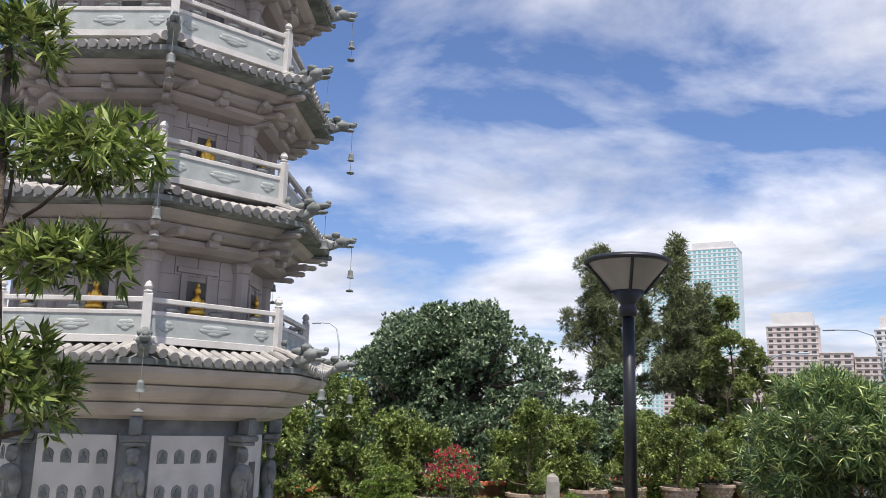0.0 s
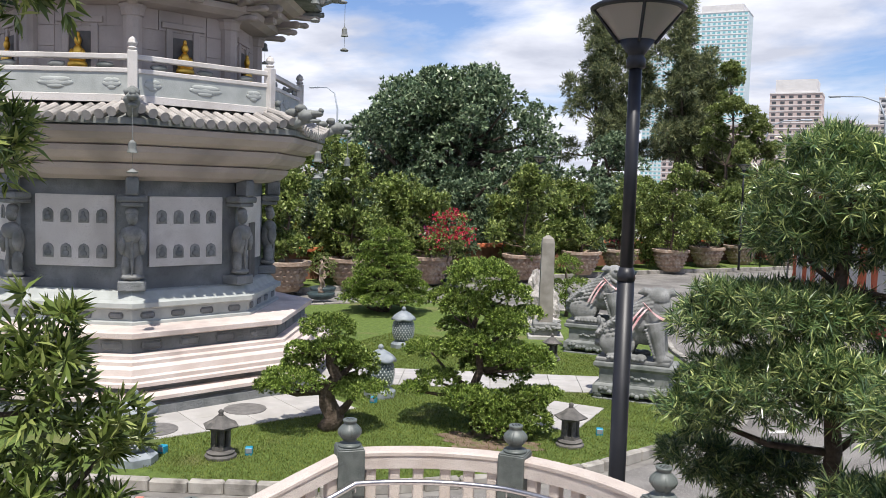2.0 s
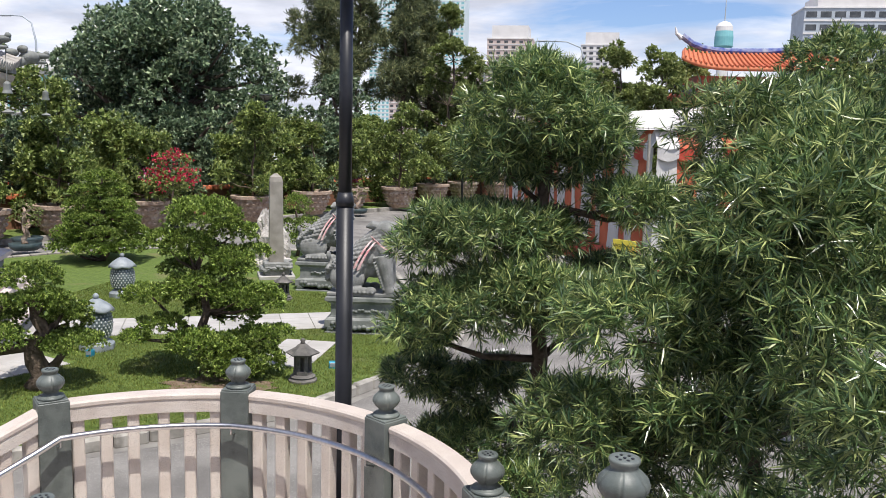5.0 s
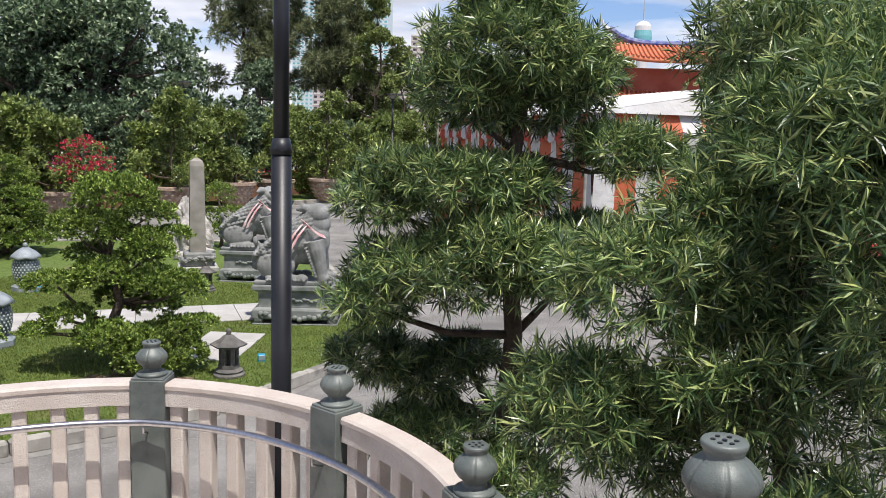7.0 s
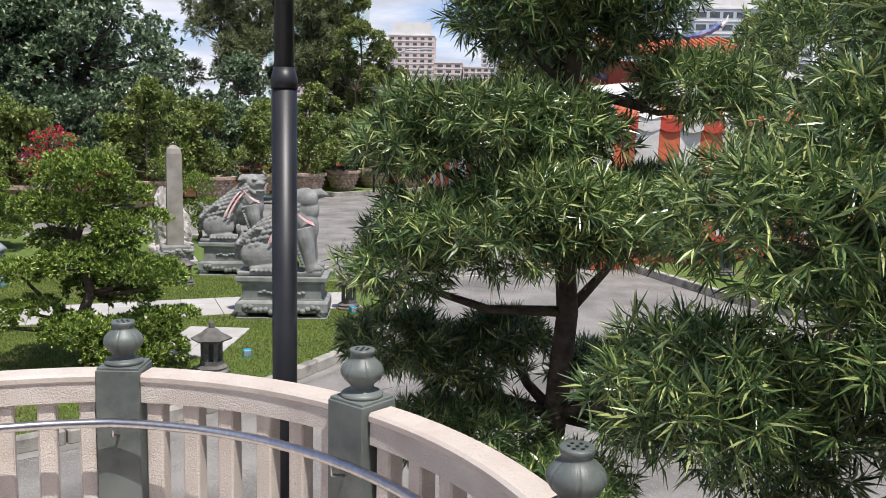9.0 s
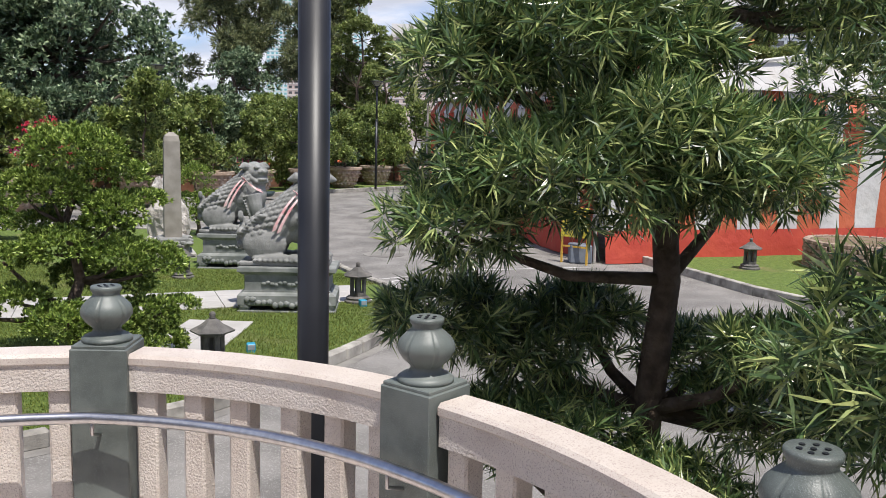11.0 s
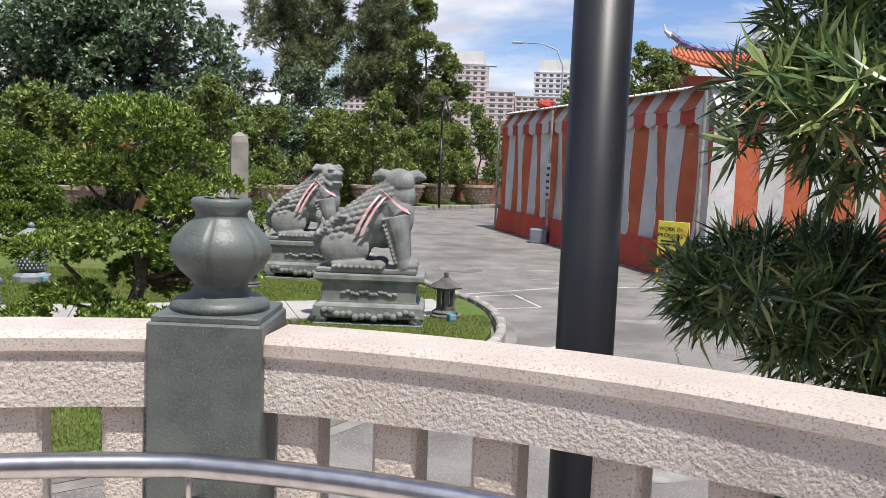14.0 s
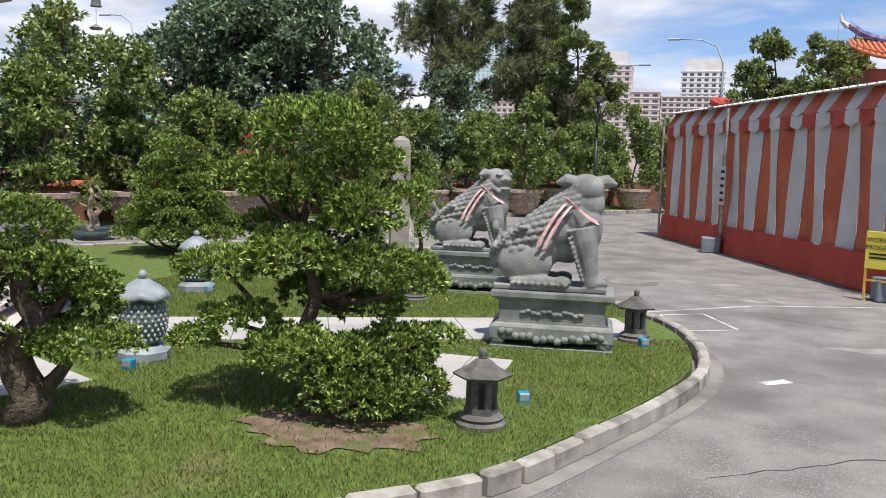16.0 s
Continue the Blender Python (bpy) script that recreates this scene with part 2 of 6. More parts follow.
def one_lathe(profile, sides=20, m=None, turn=0.0):
    bm = bmesh.new()
    lathe(bm, profile, sides, m, turn)
    return bm


def tube(bm, pts, radii, sides=8):
    """A bent, tapered tube through points."""
    pts = [Vector(p) for p in pts]
    rings = []
    for i, p in enumerate(pts):
        d = (pts[min(i + 1, len(pts) - 1)] - pts[max(i - 1, 0)]).normalized()
        u = d.orthogonal().normalized() if i == 0 else (u - d * u.dot(d)).normalized()
        v = d.cross(u)
        r = radii[i] if isinstance(radii, (list, tuple)) else radii
        rings.append([bm.verts.new(p + (u * math.cos(2 * math.pi * k / sides) + v * math.sin(2 * math.pi * k / sides)) * r) for k in range(sides)])
    for a, b in zip(rings, rings[1:]):
        for k in range(sides):
            bm.faces.new((a[k], a[(k + 1) % sides], b[(k + 1) % sides], b[k]))
    bm.faces.new(rings[0][::-1])
    bm.faces.new(rings[-1])


def blob(bm, centre, size, m=None, seg=(14, 9), rough=0.0, freq=3.0):
    """A rounded, uneven lump."""
    r = bmesh.ops.create_uvsphere(bm, u_segments=seg[0], v_segments=seg[1], radius=1.0)
    for v in r["verts"]:
        if rough:
            v.co *= 1 + rough * noise.noise(v.co * freq + Vector(centre) * 3.1)
    mm = Matrix.LocRotScale(centre, None, size)
    bmesh.ops.transform(bm, matrix=(m @ mm if m is not None else mm), verts=r["verts"])
    return r["verts"]


def prism(bm, poly, z0, z1):
    """An upright prism over a plan polygon (counter-clockwise)."""
    lo = [bm.verts.new((x, y, z0)) for x, y in poly]
    hi = [bm.verts.new((x, y, z1)) for x, y in poly]
    n = len(poly)
    for k in range(n):
        bm.faces.new((lo[k], lo[(k + 1) % n], hi[(k + 1) % n], hi[k]))
    bm.faces.new(hi)
    bm.faces.new(lo[::-1])


rng = np.random.default_rng(7)


def unit(a):
    return a / np.maximum(np.linalg.norm(a, axis=1, keepdims=True), 1e-9)


def leaves_mesh(name, P, D, L, W, material, parent, bend=0.15, flat=0.6):
    """One mesh of narrow leaves: base P, direction D, length L, width W; each a folded quad."""
    n = len(P)
    D = unit(D)
    side = unit(np.cross(D, rng.normal(size=(n, 3)) * 0.8 + np.array([0, 0, flat])))
    nor = np.cross(side, D)
    L = np.asarray(L).reshape(-1, 1) * np.ones((n, 1))
    W = np.asarray(W).reshape(-1, 1) * np.ones((n, 1))
    mid = P + D * L * 0.45 + nor * L * bend * 0.5
    V = np.empty((n, 4, 3))
    V[:, 0], V[:, 1], V[:, 2], V[:, 3] = P, mid + side * W / 2, P + D * L - nor * L * bend * 0.2, mid - side * W / 2
    me = bpy.data.meshes.new(name)
    me.vertices.add(4 * n)
    me.vertices.foreach_set("co", V.reshape(-1).astype(np.float32))
    me.loops.add(4 * n)
    me.loops.foreach_set("vertex_index", np.arange(4 * n, dtype=np.int32))
    me.polygons.add(n)
    me.polygons.foreach_set("loop_start", np.arange(0, 4 * n, 4, dtype=np.int32))
    me.update(calc_edges=True)
    me.materials.append(material)
    ob = new(name, me)
    ob.parent = parent
    return ob


def shell_points(c, r, n, up=0.0, inner=0.7):
    """Points near the skin of an uneven ellipsoid and their outward directions."""
    d = unit(rng.normal(size=(n, 3)) + np.array([0, 0, up]))
    lump = 1 + 0.16 * np.sin(d[:, :1] * 5.1 + c[0] * 3) * np.sin(d[:, 1:2] * 6.3 + c[1] * 5) + 0.1 * np.sin(d[:, 2:] * 9 + c[0] * 7)
    k = inner + (1 - inner) * rng.random((n, 1)) ** 0.6
    return np.array(c) + d * np.array(r) * k * lump, unit(d / np.array(r))


def rosettes(P, D, count, spread=0.9, along=0.75):
    """Each twig end carries a tuft of leaves that fan out round its direction."""
    n = len(P)
    PP = np.repeat(P, count, axis=0)
    DD = np.repeat(D, count, axis=0) * along + unit(rng.normal(size=(n * count, 3))) * spread
    return PP, DD

# ---- ground, lawn, kerb, path ----
ground = tagged(mesh_ob("ground", one_box(-900, -300, -0.42, 900, 1500, -0.12), M_DRIVE), "worn pale grey concrete driveway with darker stains", "driveway", kind="structure")


def smooth_line(pts, step):
    """Catmull-Rom through plan points, sampled about every step metres."""
    pts = [Vector(p) for p in pts]
    out = []
    for i in range(len(pts) - 1):
        a, b, c, d = pts[max(i - 1, 0)], pts[i], pts[i + 1], pts[min(i + 2, len(pts) - 1)]
        k = max(1, round((c - b).length / step))
        for j in range(k):
            t = j / k
            out.append(0.5 * ((2 * b) + (c - a) * t + (2 * a - 5 * b + 4 * c - d) * t * t + (3 * b - a - 3 * c + d) * t ** 3))
    out.append(pts[-1])
    return out


EDGE = smooth_line([(-12.5, 4.3), (-9.4, 5.75), (-7.77, 6.51), (-6.39, 7.16), (-5.34, 7.72), (-4.3, 8.6), (-3.61, 9.25), (-2.89, 9.95), (-2.35, 11.04), (-1.72, 12.56), (-1.34, 13.95), (-1.37, 15.37), (-1.75, 16.7), (-2.6, 18.1), (-3.6, 20.0), (-4.7, 22.6), (-7.0, 24.6), (-10.5, 24.4), (-13.4, 22.9), (-16.2, 19.2), (-19.5, 16.5)], 0.46)
bm = bmesh.new()
prism(bm, [(p.x, p.y) for p in EDGE] + [(-19.5, 8.0)], -0.12, 0.0)
lawn = tagged(mesh_ob("lawn", bm, M_LAWN), "sunlit green lawn of a garden island inside a kerb", "lawn", kind="structure")
kerb = tagged(new("kerb"), "weathered whitish concrete kerb stones round the lawn", "kerb", kind="structure")
for i, (a, b) in enumerate(zip(EDGE, EDGE[1:])):
    d = (b - a)
    n = Vector((d.y, -d.x)).normalized()
    bm = bmesh.new()
    L = d.length - 0.012
    box(bm, -L / 2, -0.01, -0.13, L / 2, 0.12 + 0.012 * random.random(), 0.035 + 0.025 * random.random(), bevel=0.024)
    mid = (a + b) / 2
    o = mesh_ob("kerb_stone", bm, M_KERB, kerb)
    o.matrix_world = pose(mid.x + n.x * 0.08, mid.y + n.y * 0.08, 0, 0, 0, math.degrees(math.atan2(d.y, d.x)) + 180)
# a low gutter edge at the kerb's foot
bm = bmesh.new()
gut = []
for i, p in enumerate(EDGE):
    d = (EDGE[min(i + 1, len(EDGE) - 1)] - EDGE[max(i - 1, 0)]).normalized()
    n = Vector((d.y, -d.x))
    gut.append((bm.verts.new((p.x + n.x * 0.1, p.y + n.y * 0.1, -0.112)), bm.verts.new((p.x + n.x * 0.36, p.y + n.y * 0.36, -0.116))))
for (a, b), (c, d) in zip(gut, gut[1:]):
    bm.faces.new((a, b, d, c))
M_GUTTER = surf("stained_gutter", (0.19, 0.18, 0.163), (0.26, 0.247, 0.225), 3, 0.95, bump=0.5, fine=90, patch=(0.14, 0.13, 0.12), patch_scale=1.6, patch_at=(0.45, 0.65))
tagged(mesh_ob("gutter", bm, M_GUTTER), "stained concrete gutter along the kerb", "gutter", kind="structure")


def slab_row(name, a, b, width, rows, length, z, material, label):
    """A path of separate slabs from a to b."""
    holder = tagged(new(name), label, "path", kind="structure")
    a, b = Vector(a), Vector(b)
    d = (b - a).normalized()
    ang = math.degrees(math.atan2(d.y, d.x))
    n = Vector((-d.y, d.x))
    k = int((b - a).length / length)
    w = width / rows
    bm = one_box(-length / 2 + 0.004, -w / 2 + 0.004, -0.03, length / 2 - 0.004, w / 2 - 0.004, 0, bevel=0.006)
    first = None
    for i in range(k):
        for r in range(rows):
            p = a + d * (i + 0.5) * length + n * ((r + 0.5) * w - width / 2)
            if first is None:
                first = mesh_ob("slab", bm, material, holder)
                o = first
            else:
                o = new("slab", first.data)
                o.parent = holder
            o.matrix_world = pose(p.x, p.y, z + 0.002 * random.random(), 0, 0, ang)
    return holder


slab_row("path", (-9.2, 12.9), (-1.62, 16.35), 1.45, 3, 0.6, 0.02, M_PATH, "pale stone slab path across the lawn")
slab_row("paved_strip", (-9.6, 7.35), (-7.55, 11.6), 1.5, 2, 0.9, 0.014, M_PATH, "pale paved strip along the pagoda steps")
slab_row("slab_patch", (-3.72, 11.8), (-3.75, 13.55), 0.95, 2, 0.58, 0.02, M_PATH, "small pale slab patch set in the lawn")
bm = bmesh.new()
lathe(bm, [(0.36, 0.0), (0.36, 0.028), (0.33, 0.034), (0.05, 0.034)], 28)
M_IRON = surf("dark_iron_cover", (0.13, 0.125, 0.12), (0.19, 0.18, 0.17), 9, 0.7, bump=0.8, fine=50)
M_SOIL = surf("bare_brown_soil", (0.13, 0.085, 0.055), (0.24, 0.175, 0.125), 6, 0.95, bump=0.9, fine=70, patch=(0.12, 0.13, 0.045), patch_scale=4, patch_at=(0.5, 0.62), dist=0.02)
sbm = bmesh.new()
sring = [sbm.verts.new((-4.2 + 0.78 * g * math.cos(a), 10.55 + 0.55 * g * math.sin(a), 0.012)) for a, g in ((k * 0.15708, 1 + 0.14 * math.sin(k * 1.9) + 0.1 * math.sin(k * 0.7)) for k in range(40))]
sbm.faces.new(sring)
tagged(mesh_ob("bare_soil", sbm, M_SOIL), "bare brown soil patch in the lawn", "soil", kind="structure")
cover = tagged(mesh_ob("manhole_cover", bm, M_IRON), "round dark iron manhole cover in pale paving", "manhole cover", "garden covers")
cover.matrix_world = pose(-8.5, 9.95, 0.0)
copy_thing(cover, pose(-8.85, 8.25, 0.0))
# painted lines, inspection cover and patches on the drive
M_LINE = surf("worn_white_paint", (0.55, 0.54, 0.52), (0.68, 0.67, 0.65), 9, 0.8, bump=0.2, fine=90, patch=(0.36, 0.345, 0.32), patch_scale=4, patch_at=(0.45, 0.6))
M_REDLINE = surf("worn_red_paint", (0.50, 0.16, 0.12), (0.58, 0.22, 0.17), 9, 0.8, patch=(0.36, 0.32, 0.3), patch_scale=5)


def strip(name, pts, w, material, label, z=-0.116):
    bm = bmesh.new()
    for a, b in zip(pts, pts[1:]):
        a, b = Vector(a), Vector(b)
        d = (b - a).normalized()
        n = Vector((-d.y, d.x)) * w / 2
        bm.faces.new([bm.verts.new((*(p), z)) for p in (a + n, a - n, b - n, b + n)])
    return tagged(mesh_ob(name, bm, material), label, "road marking", kind="structure")


strip("line_square", [(-1.77, 18.18), (-1.1, 18.6), (-0.62, 17.37), (-1.49, 16.9), (-1.77, 18.18)], 0.05, M_LINE, "thin pale frame of an inspection cover")
strip("line_long", [(-2.2, 18.2), (-0.2, 19.9), (2.5, 20.9)], 0.06, M_LINE, "thin pale joint line across the drive")
strip("line_red", [(-6.5, 5.1), (-7.15, 6.4)], 0.1, M_REDLINE, "short worn red painted line on the drive")
strip("line_patch", [(-0.55, 14.1), (-0.25, 14.35)], 0.16, M_LINE, "small pale repair patch on the drive")
M_CRACK = surf("dark_crack", (0.05, 0.047, 0.043), (0.085, 0.08, 0.073), 12, 0.95, bump=0.0)
M_WASH = surf("pale_worn_surface", (0.27, 0.256, 0.238), (0.34, 0.324, 0.30), 3.0, 0.92, bump=0.6, fine=110, patch=(0.2, 0.19, 0.176), patch_scale=2.4, patch_at=(0.42, 0.6))


def crack(pts, w, seed):
    """A wandering crack in the concrete, thinning to its ends."""
    r = random.Random(seed)
    line = smooth_line(pts, 0.09)
    bm = bmesh.new()
    prev = None
    for k, p in enumerate(line):
        d = line[min(k + 1, len(line) - 1)] - line[max(k - 1, 0)]
        nn = Vector((-d.y, d.x)).normalized()
        q = p + nn * r.uniform(-0.03, 0.03)
        h = w * (0.25 + 0.75 * math.sin(math.pi * (k + 0.5) / len(line))) * r.uniform(0.5, 1.1)
        cur = [bm.verts.new((*(q + nn * e), -0.1165)) for e in (-h, h)]
        if prev:
            bm.faces.new((prev[0], prev[1], cur[1], cur[0]))
        prev = cur
    tagged(mesh_ob("drive_crack", bm, M_CRACK), "thin dark crack in the concrete drive", "crack", kind="structure")


crack([(1.15, 15.3), (1.2, 14.87), (1.04, 13.4), (0.64, 12.1), (0.3, 11.2)], 0.012, 1)
crack([(-1.3, 10.75), (-0.37, 11.43), (0.24, 11.8), (1.6, 12.1), (3.2, 12.0)], 0.010, 2)
crack([(1.2, 14.87), (2.2, 14.3), (3.6, 14.4)], 0.008, 3)
crack([(-0.6, 19.2), (0.6, 18.3), (1.9, 18.0)], 0.010, 4)


def worn_patch(x, y, rx, ry, turn, seed):
    r = random.Random(seed)
    bm = bmesh.new()
    ring = []
    for k in range(40):
        a = 2 * math.pi * k / 40
        g = 1 + 0.22 * math.sin(3 * a + seed) + 0.12 * math.sin(7 * a + seed * 2) + r.uniform(-0.08, 0.08)
        ring.append(bm.verts.new((rx * g * math.cos(a), ry * g * math.sin(a), -0.1175)))
    bm.faces.new(ring)
    ob = tagged(mesh_ob("worn_patch", bm, M_WASH), "pale worn patch on the concrete drive", "stain", kind="structure")
    ob.matrix_world = pose(x, y, 0, 0, 0, turn)


for k, (x, y, rx, ry, turn) in enumerate(((1.0, 16.6, 0.5, 0.16, 15), (0.1, 20.6, 0.9, 0.25, -10), (1.9, 13.3, 0.6, 0.2, 40), (-1.2, 22.5, 1.0, 0.3, 5), (0.4, 9.8, 0.7, 0.25, 25), (-4.6, 6.4, 0.6, 0.2, 30))):
    worn_patch(x, y, rx, ry, turn, k)
bm = bmesh.new()
lathe(bm, [(0.5, -0.13), (0.5, -0.112), (0.44, -0.110), (0.02, -0.110)], 28)
tagged(mesh_ob("road_cover", bm, M_GUTTER), "round concrete cover flush in the drive", "manhole cover").matrix_world = pose(-2.4, 21.9, 0)
bm = one_box(-0.3, -0.2, -0.13, 0.3, 0.2, -0.108, bevel=0.004)
tagged(mesh_ob("drain_grate", bm, M_IRON), "dark iron drain grating beside the staircase", "drain").matrix_world = pose(-1.4, 6.1, 0, 0, 0, 20)

# ---- staircase ----
UP = Vector((0.40, -0.917)).normalized()
ACROSS = Vector((0.917, 0.40)).normalized()
FLOOR = 0.93
D0, G0 = Vector((0.655, 3.142)), Vector((-1.19, 2.15))
stair = tagged(new("staircase"), "pink granite curved staircase with a rounded landing", "staircase", kind="structure")
RING = smooth_line([(0.78, 3.2), (-0.08, 4.32), (-1.33, 4.72), (-2.5, 4.1), (-3.1, 2.98)], 0.3)
bm = bmesh.new()
prism(bm, [(p.x, p.y) for p in RING] + [(-1.55, 2.05), (-1.19, 2.1)], -0.12, FLOOR)
part("landing", bm, M_RAILTOP, stair)
RISE, TREAD = 0.177, 0.43
for k in range(10):
    a = D0 + ACROSS * 0.12 + UP * (TREAD * k)
    b = G0 - ACROSS * 0.1 + UP * (TREAD * k)
    e = 3.2 if k == 9 else TREAD + 0.03
    bm = bmesh.new()
    prism(bm, [(a.x, a.y), (b.x, b.y), (b.x + UP.x * e, b.y + UP.y * e), (a.x + UP.x * e, a.y + UP.y * e)], -0.12, FLOOR + RISE * (k + 1))
    part("step", bm, M_RAILTOP, stair)
DOWN = Vector((-0.5, -0.866))
for k in range(5):
    a = Vector((-3.1, 2.98)) + DOWN * (TREAD * k)
    b = Vector((-1.55, 2.05)) + DOWN * (TREAD * k)
    bm = bmesh.new()
    prism(bm, [(a.x, a.y), (a.x + DOWN.x * TREAD, a.y + DOWN.y * TREAD), (b.x + DOWN.x * TREAD, b.y + DOWN.y * TREAD), (b.x, b.y)], -0.12, FLOOR - RISE * (k + 1) + 0.003 * k)
    part("step", bm, M_RAILTOP, stair)

# ---- balustrade ----
POSTS = [(2.47, -1.06, 3.91), (1.865, 0.34, 3.335), (1.262, 1.738, 2.761), (0.655, 3.142, 2.19), (-0.128, 4.168, 2.19), (-1.312, 4.557, 2.18), (-2.40, 3.98, 2.19), (-2.98, 2.95, 1.795), (-3.56, 1.92, 1.40)]
FINIAL = [(0.088, 0.0), (0.088, 0.012), (0.078, 0.020), (0.056, 0.028), (0.047, 0.042), (0.052, 0.052), (0.074, 0.072), (0.088, 0.095), (0.090, 0.110), (0.083, 0.130), (0.064, 0.150), (0.048, 0.163), (0.045, 0.172), (0.052, 0.184), (0.054, 0.194), (0.050, 0.200), (0.030, 0.198), (0.002, 0.196)]


def make_post(drop):
    post = empty("stair_post", "dark green granite stair post with vase finial", "post", group="balustrade posts")
    bm = bmesh.new()
    box(bm, -0.1, -0.1, -drop, 0.1, 0.1, -0.012, bevel=0.004)
    box(bm, -0.094, -0.094, -0.014, 0.094, 0.094, 0.0, bevel=0.003)
    part("shaft", bm, M_POST, post)
    bm = bmesh.new()
    vs = lathe(bm, FINIAL, 96)
    for v in vs:
        r = math.hypot(v.co.x, v.co.y)
        if 0.05 < v.co.z < 0.155 and r > 0.04:
            a = (math.atan2(v.co.y, v.co.x) / (2 * math.pi) * 6) % 1.0
            cut = max(0.0, 1 - abs(a - 0.5) / 0.045)
            s = 1 - 0.09 * cut
            v.co.x *= s; v.co.y *= s
    part("finial", bm, M_POST, post, "polished vase finial", smooth=True)
    bm = bmesh.new()
    for k in range(7):
        a = 2 * math.pi * k / 6
        r = 0.0 if k == 6 else 0.026
        lathe(bm, [(0.006, 0.1985), (0.006, 0.2005)], 8, Matrix.Translation((r * math.cos(a), r * math.sin(a), 0)))
    tagged(part("drain_holes", bm, M_BLACK, post), kind="stuff")
    return post


def heading(i):
    a, b = Vector(POSTS[max(i - 1, 0)]), Vector(POSTS[min(i + 1, len(POSTS) - 1)])
    return math.degrees(math.atan2(b.y - a.y, b.x - a.x))


post0 = make_post(1.12)
for i, p in enumerate(POSTS):
    m = pose(p[0], p[1], p[2] - 0.2, 0, 0, heading(i))
    if i == 0:
        post0.matrix_world = m
    else:
        copy_thing(post0, m)
for p in ((-1.51, 2.08, 2.2), (-1.19, 2.15, 2.2)):
    copy_thing(post0, pose(p[0], p[1], p[2] - 0.2, 0, 0, 20))

SECTION = [(-0.062, -0.135), (0.062, -0.135), (0.062, -0.042), (0.07, -0.034), (0.07, -0.012), (0.058, 0.0), (-0.058, 0.0), (-0.07, -0.012), (-0.07, -0.034), (-0.062, -0.042)]


def sweep(bm, pts, section, closed=True):
    rings = []
    for i, p in enumerate(pts):
        d = (pts[min(i + 1, len(pts) - 1)] - pts[max(i - 1, 0)])
        n = Vector((-d.y, d.x, 0)).normalized()
        rings.append([bm.verts.new(p + n * u + Vector((0, 0, v))) for u, v in section])
    k = len(section)
    for a, b in zip(rings, rings[1:]):
        for j in range(k):
            f = bm.faces.new((a[j], b[j], b[(j + 1) % k], a[(j + 1) % k]))
            f.material_index = 1 if 3 <= j <= 7 else 0
    bm.faces.new(rings[0])
    bm.faces.new(rings[-1][::-1])


def bow(a, b, depth, k=9):
    """A plan arc between two posts that bulges outward, with straight fall."""
    out = []
    d = (b - a)
    n = Vector((d.y, -d.x, 0)).normalized()
    for i in range(k + 1):
        t = i / k
        out.append(a + d * t + n * depth * 4 * t * (1 - t))
    return out


handrail_pts = []
for i in range(len(POSTS) - 1):
    a, b = Vector(POSTS[i]) - Vector((0, 0, 0.2)), Vector(POSTS[i + 1]) - Vector((0, 0, 0.2))
    a2, b2 = a.copy(), b.copy()
    depth = 0.10 if 3 <= i <= 5 else 0.015
    L = (b - a).length
    cut = 0.09 / L
    pts = bow(a2, b2, depth, 24)
    pts = [p for j, p in enumerate(pts) if cut < j / 24 < 1 - cut]
    sec = empty("balustrade_section", "pink granite stair balustrade section with square balusters", "balustrade", group="balustrade sections")
    bm = bmesh.new()
    sweep(bm, [p - Vector((0, 0, 0.035)) for p in pts], SECTION)
    part("rail", bm, [M_RAIL, M_RAILTOP], sec, "rough pink granite rail")
    bm = bmesh.new()
    low = [p - Vector((0, 0, 0.93)) for p in pts]
    sweep(bm, low, [(-0.06, -0.16), (0.06, -0.16), (0.06, 0.0), (-0.06, 0.0)])
    part("base_rail", bm, M_RAIL, sec)
    count = 6
    slope = (b.z - a.z)
    full = bow(a2, b2, depth, 48)
    for k in range(count):
        t = (k + 0.75) / (count + 0.5)
        p = full[round(t * 48)]
        q = full[min(48, round(t * 48) + 1)] - full[max(0, round(t * 48) - 1)]
        bm = bmesh.new()
        box(bm, -0.04, -0.042, -0.935 - abs(slope) * 0.03, 0.04, 0.042, -0.16 + abs(slope) * 0.03, bevel=0.008)
        o = part("baluster", bm, M_RAIL, sec)
        o.matrix_world = pose(p.x, p.y, p.z, 0, 0, math.degrees(math.atan2(q.y, q.x)))
    d = (b2 - a2)
    n = Vector((d.y, -d.x, 0)).normalized()
    for j in range(0, 24 if i < len(POSTS) - 2 else 25, 2):
        p = bow(a2, b2, depth, 24)[j]
        handrail_pts.append((p, j == 0))
# steel handrail on the inner side
rail = empty("handrail", "brushed steel tube handrail along the balustrade", "handrail")
pts = []
hp = [p for p, _ in handrail_pts]
for i, p in enumerate(hp):
    d = hp[min(i + 2, len(hp) - 1)] - hp[max(i - 2, 0)]
    n = Vector((d.y, -d.x, 0)).normalized()
    pts.append(p - n * 0.17 + Vector((0, 0, -0.235)))
bm = bmesh.new()
tube(bm, pts, 0.021, 14)
part("rail_tube", bm, M_STEEL, rail, smooth=True)
for i, (p, is_post) in enumerate(handrail_pts):
    if is_post:
        q = pts[i]
        bm = bmesh.new()
        tube(bm, [q, q + Vector((0, 0, -0.06)), (q + Vector((0, 0, -0.09))) * 0.35 + (p + Vector((0, 0, -0.34))) * 0.65], 0.007, 8)
        part("bracket", bm, M_STEEL, rail, smooth=True)

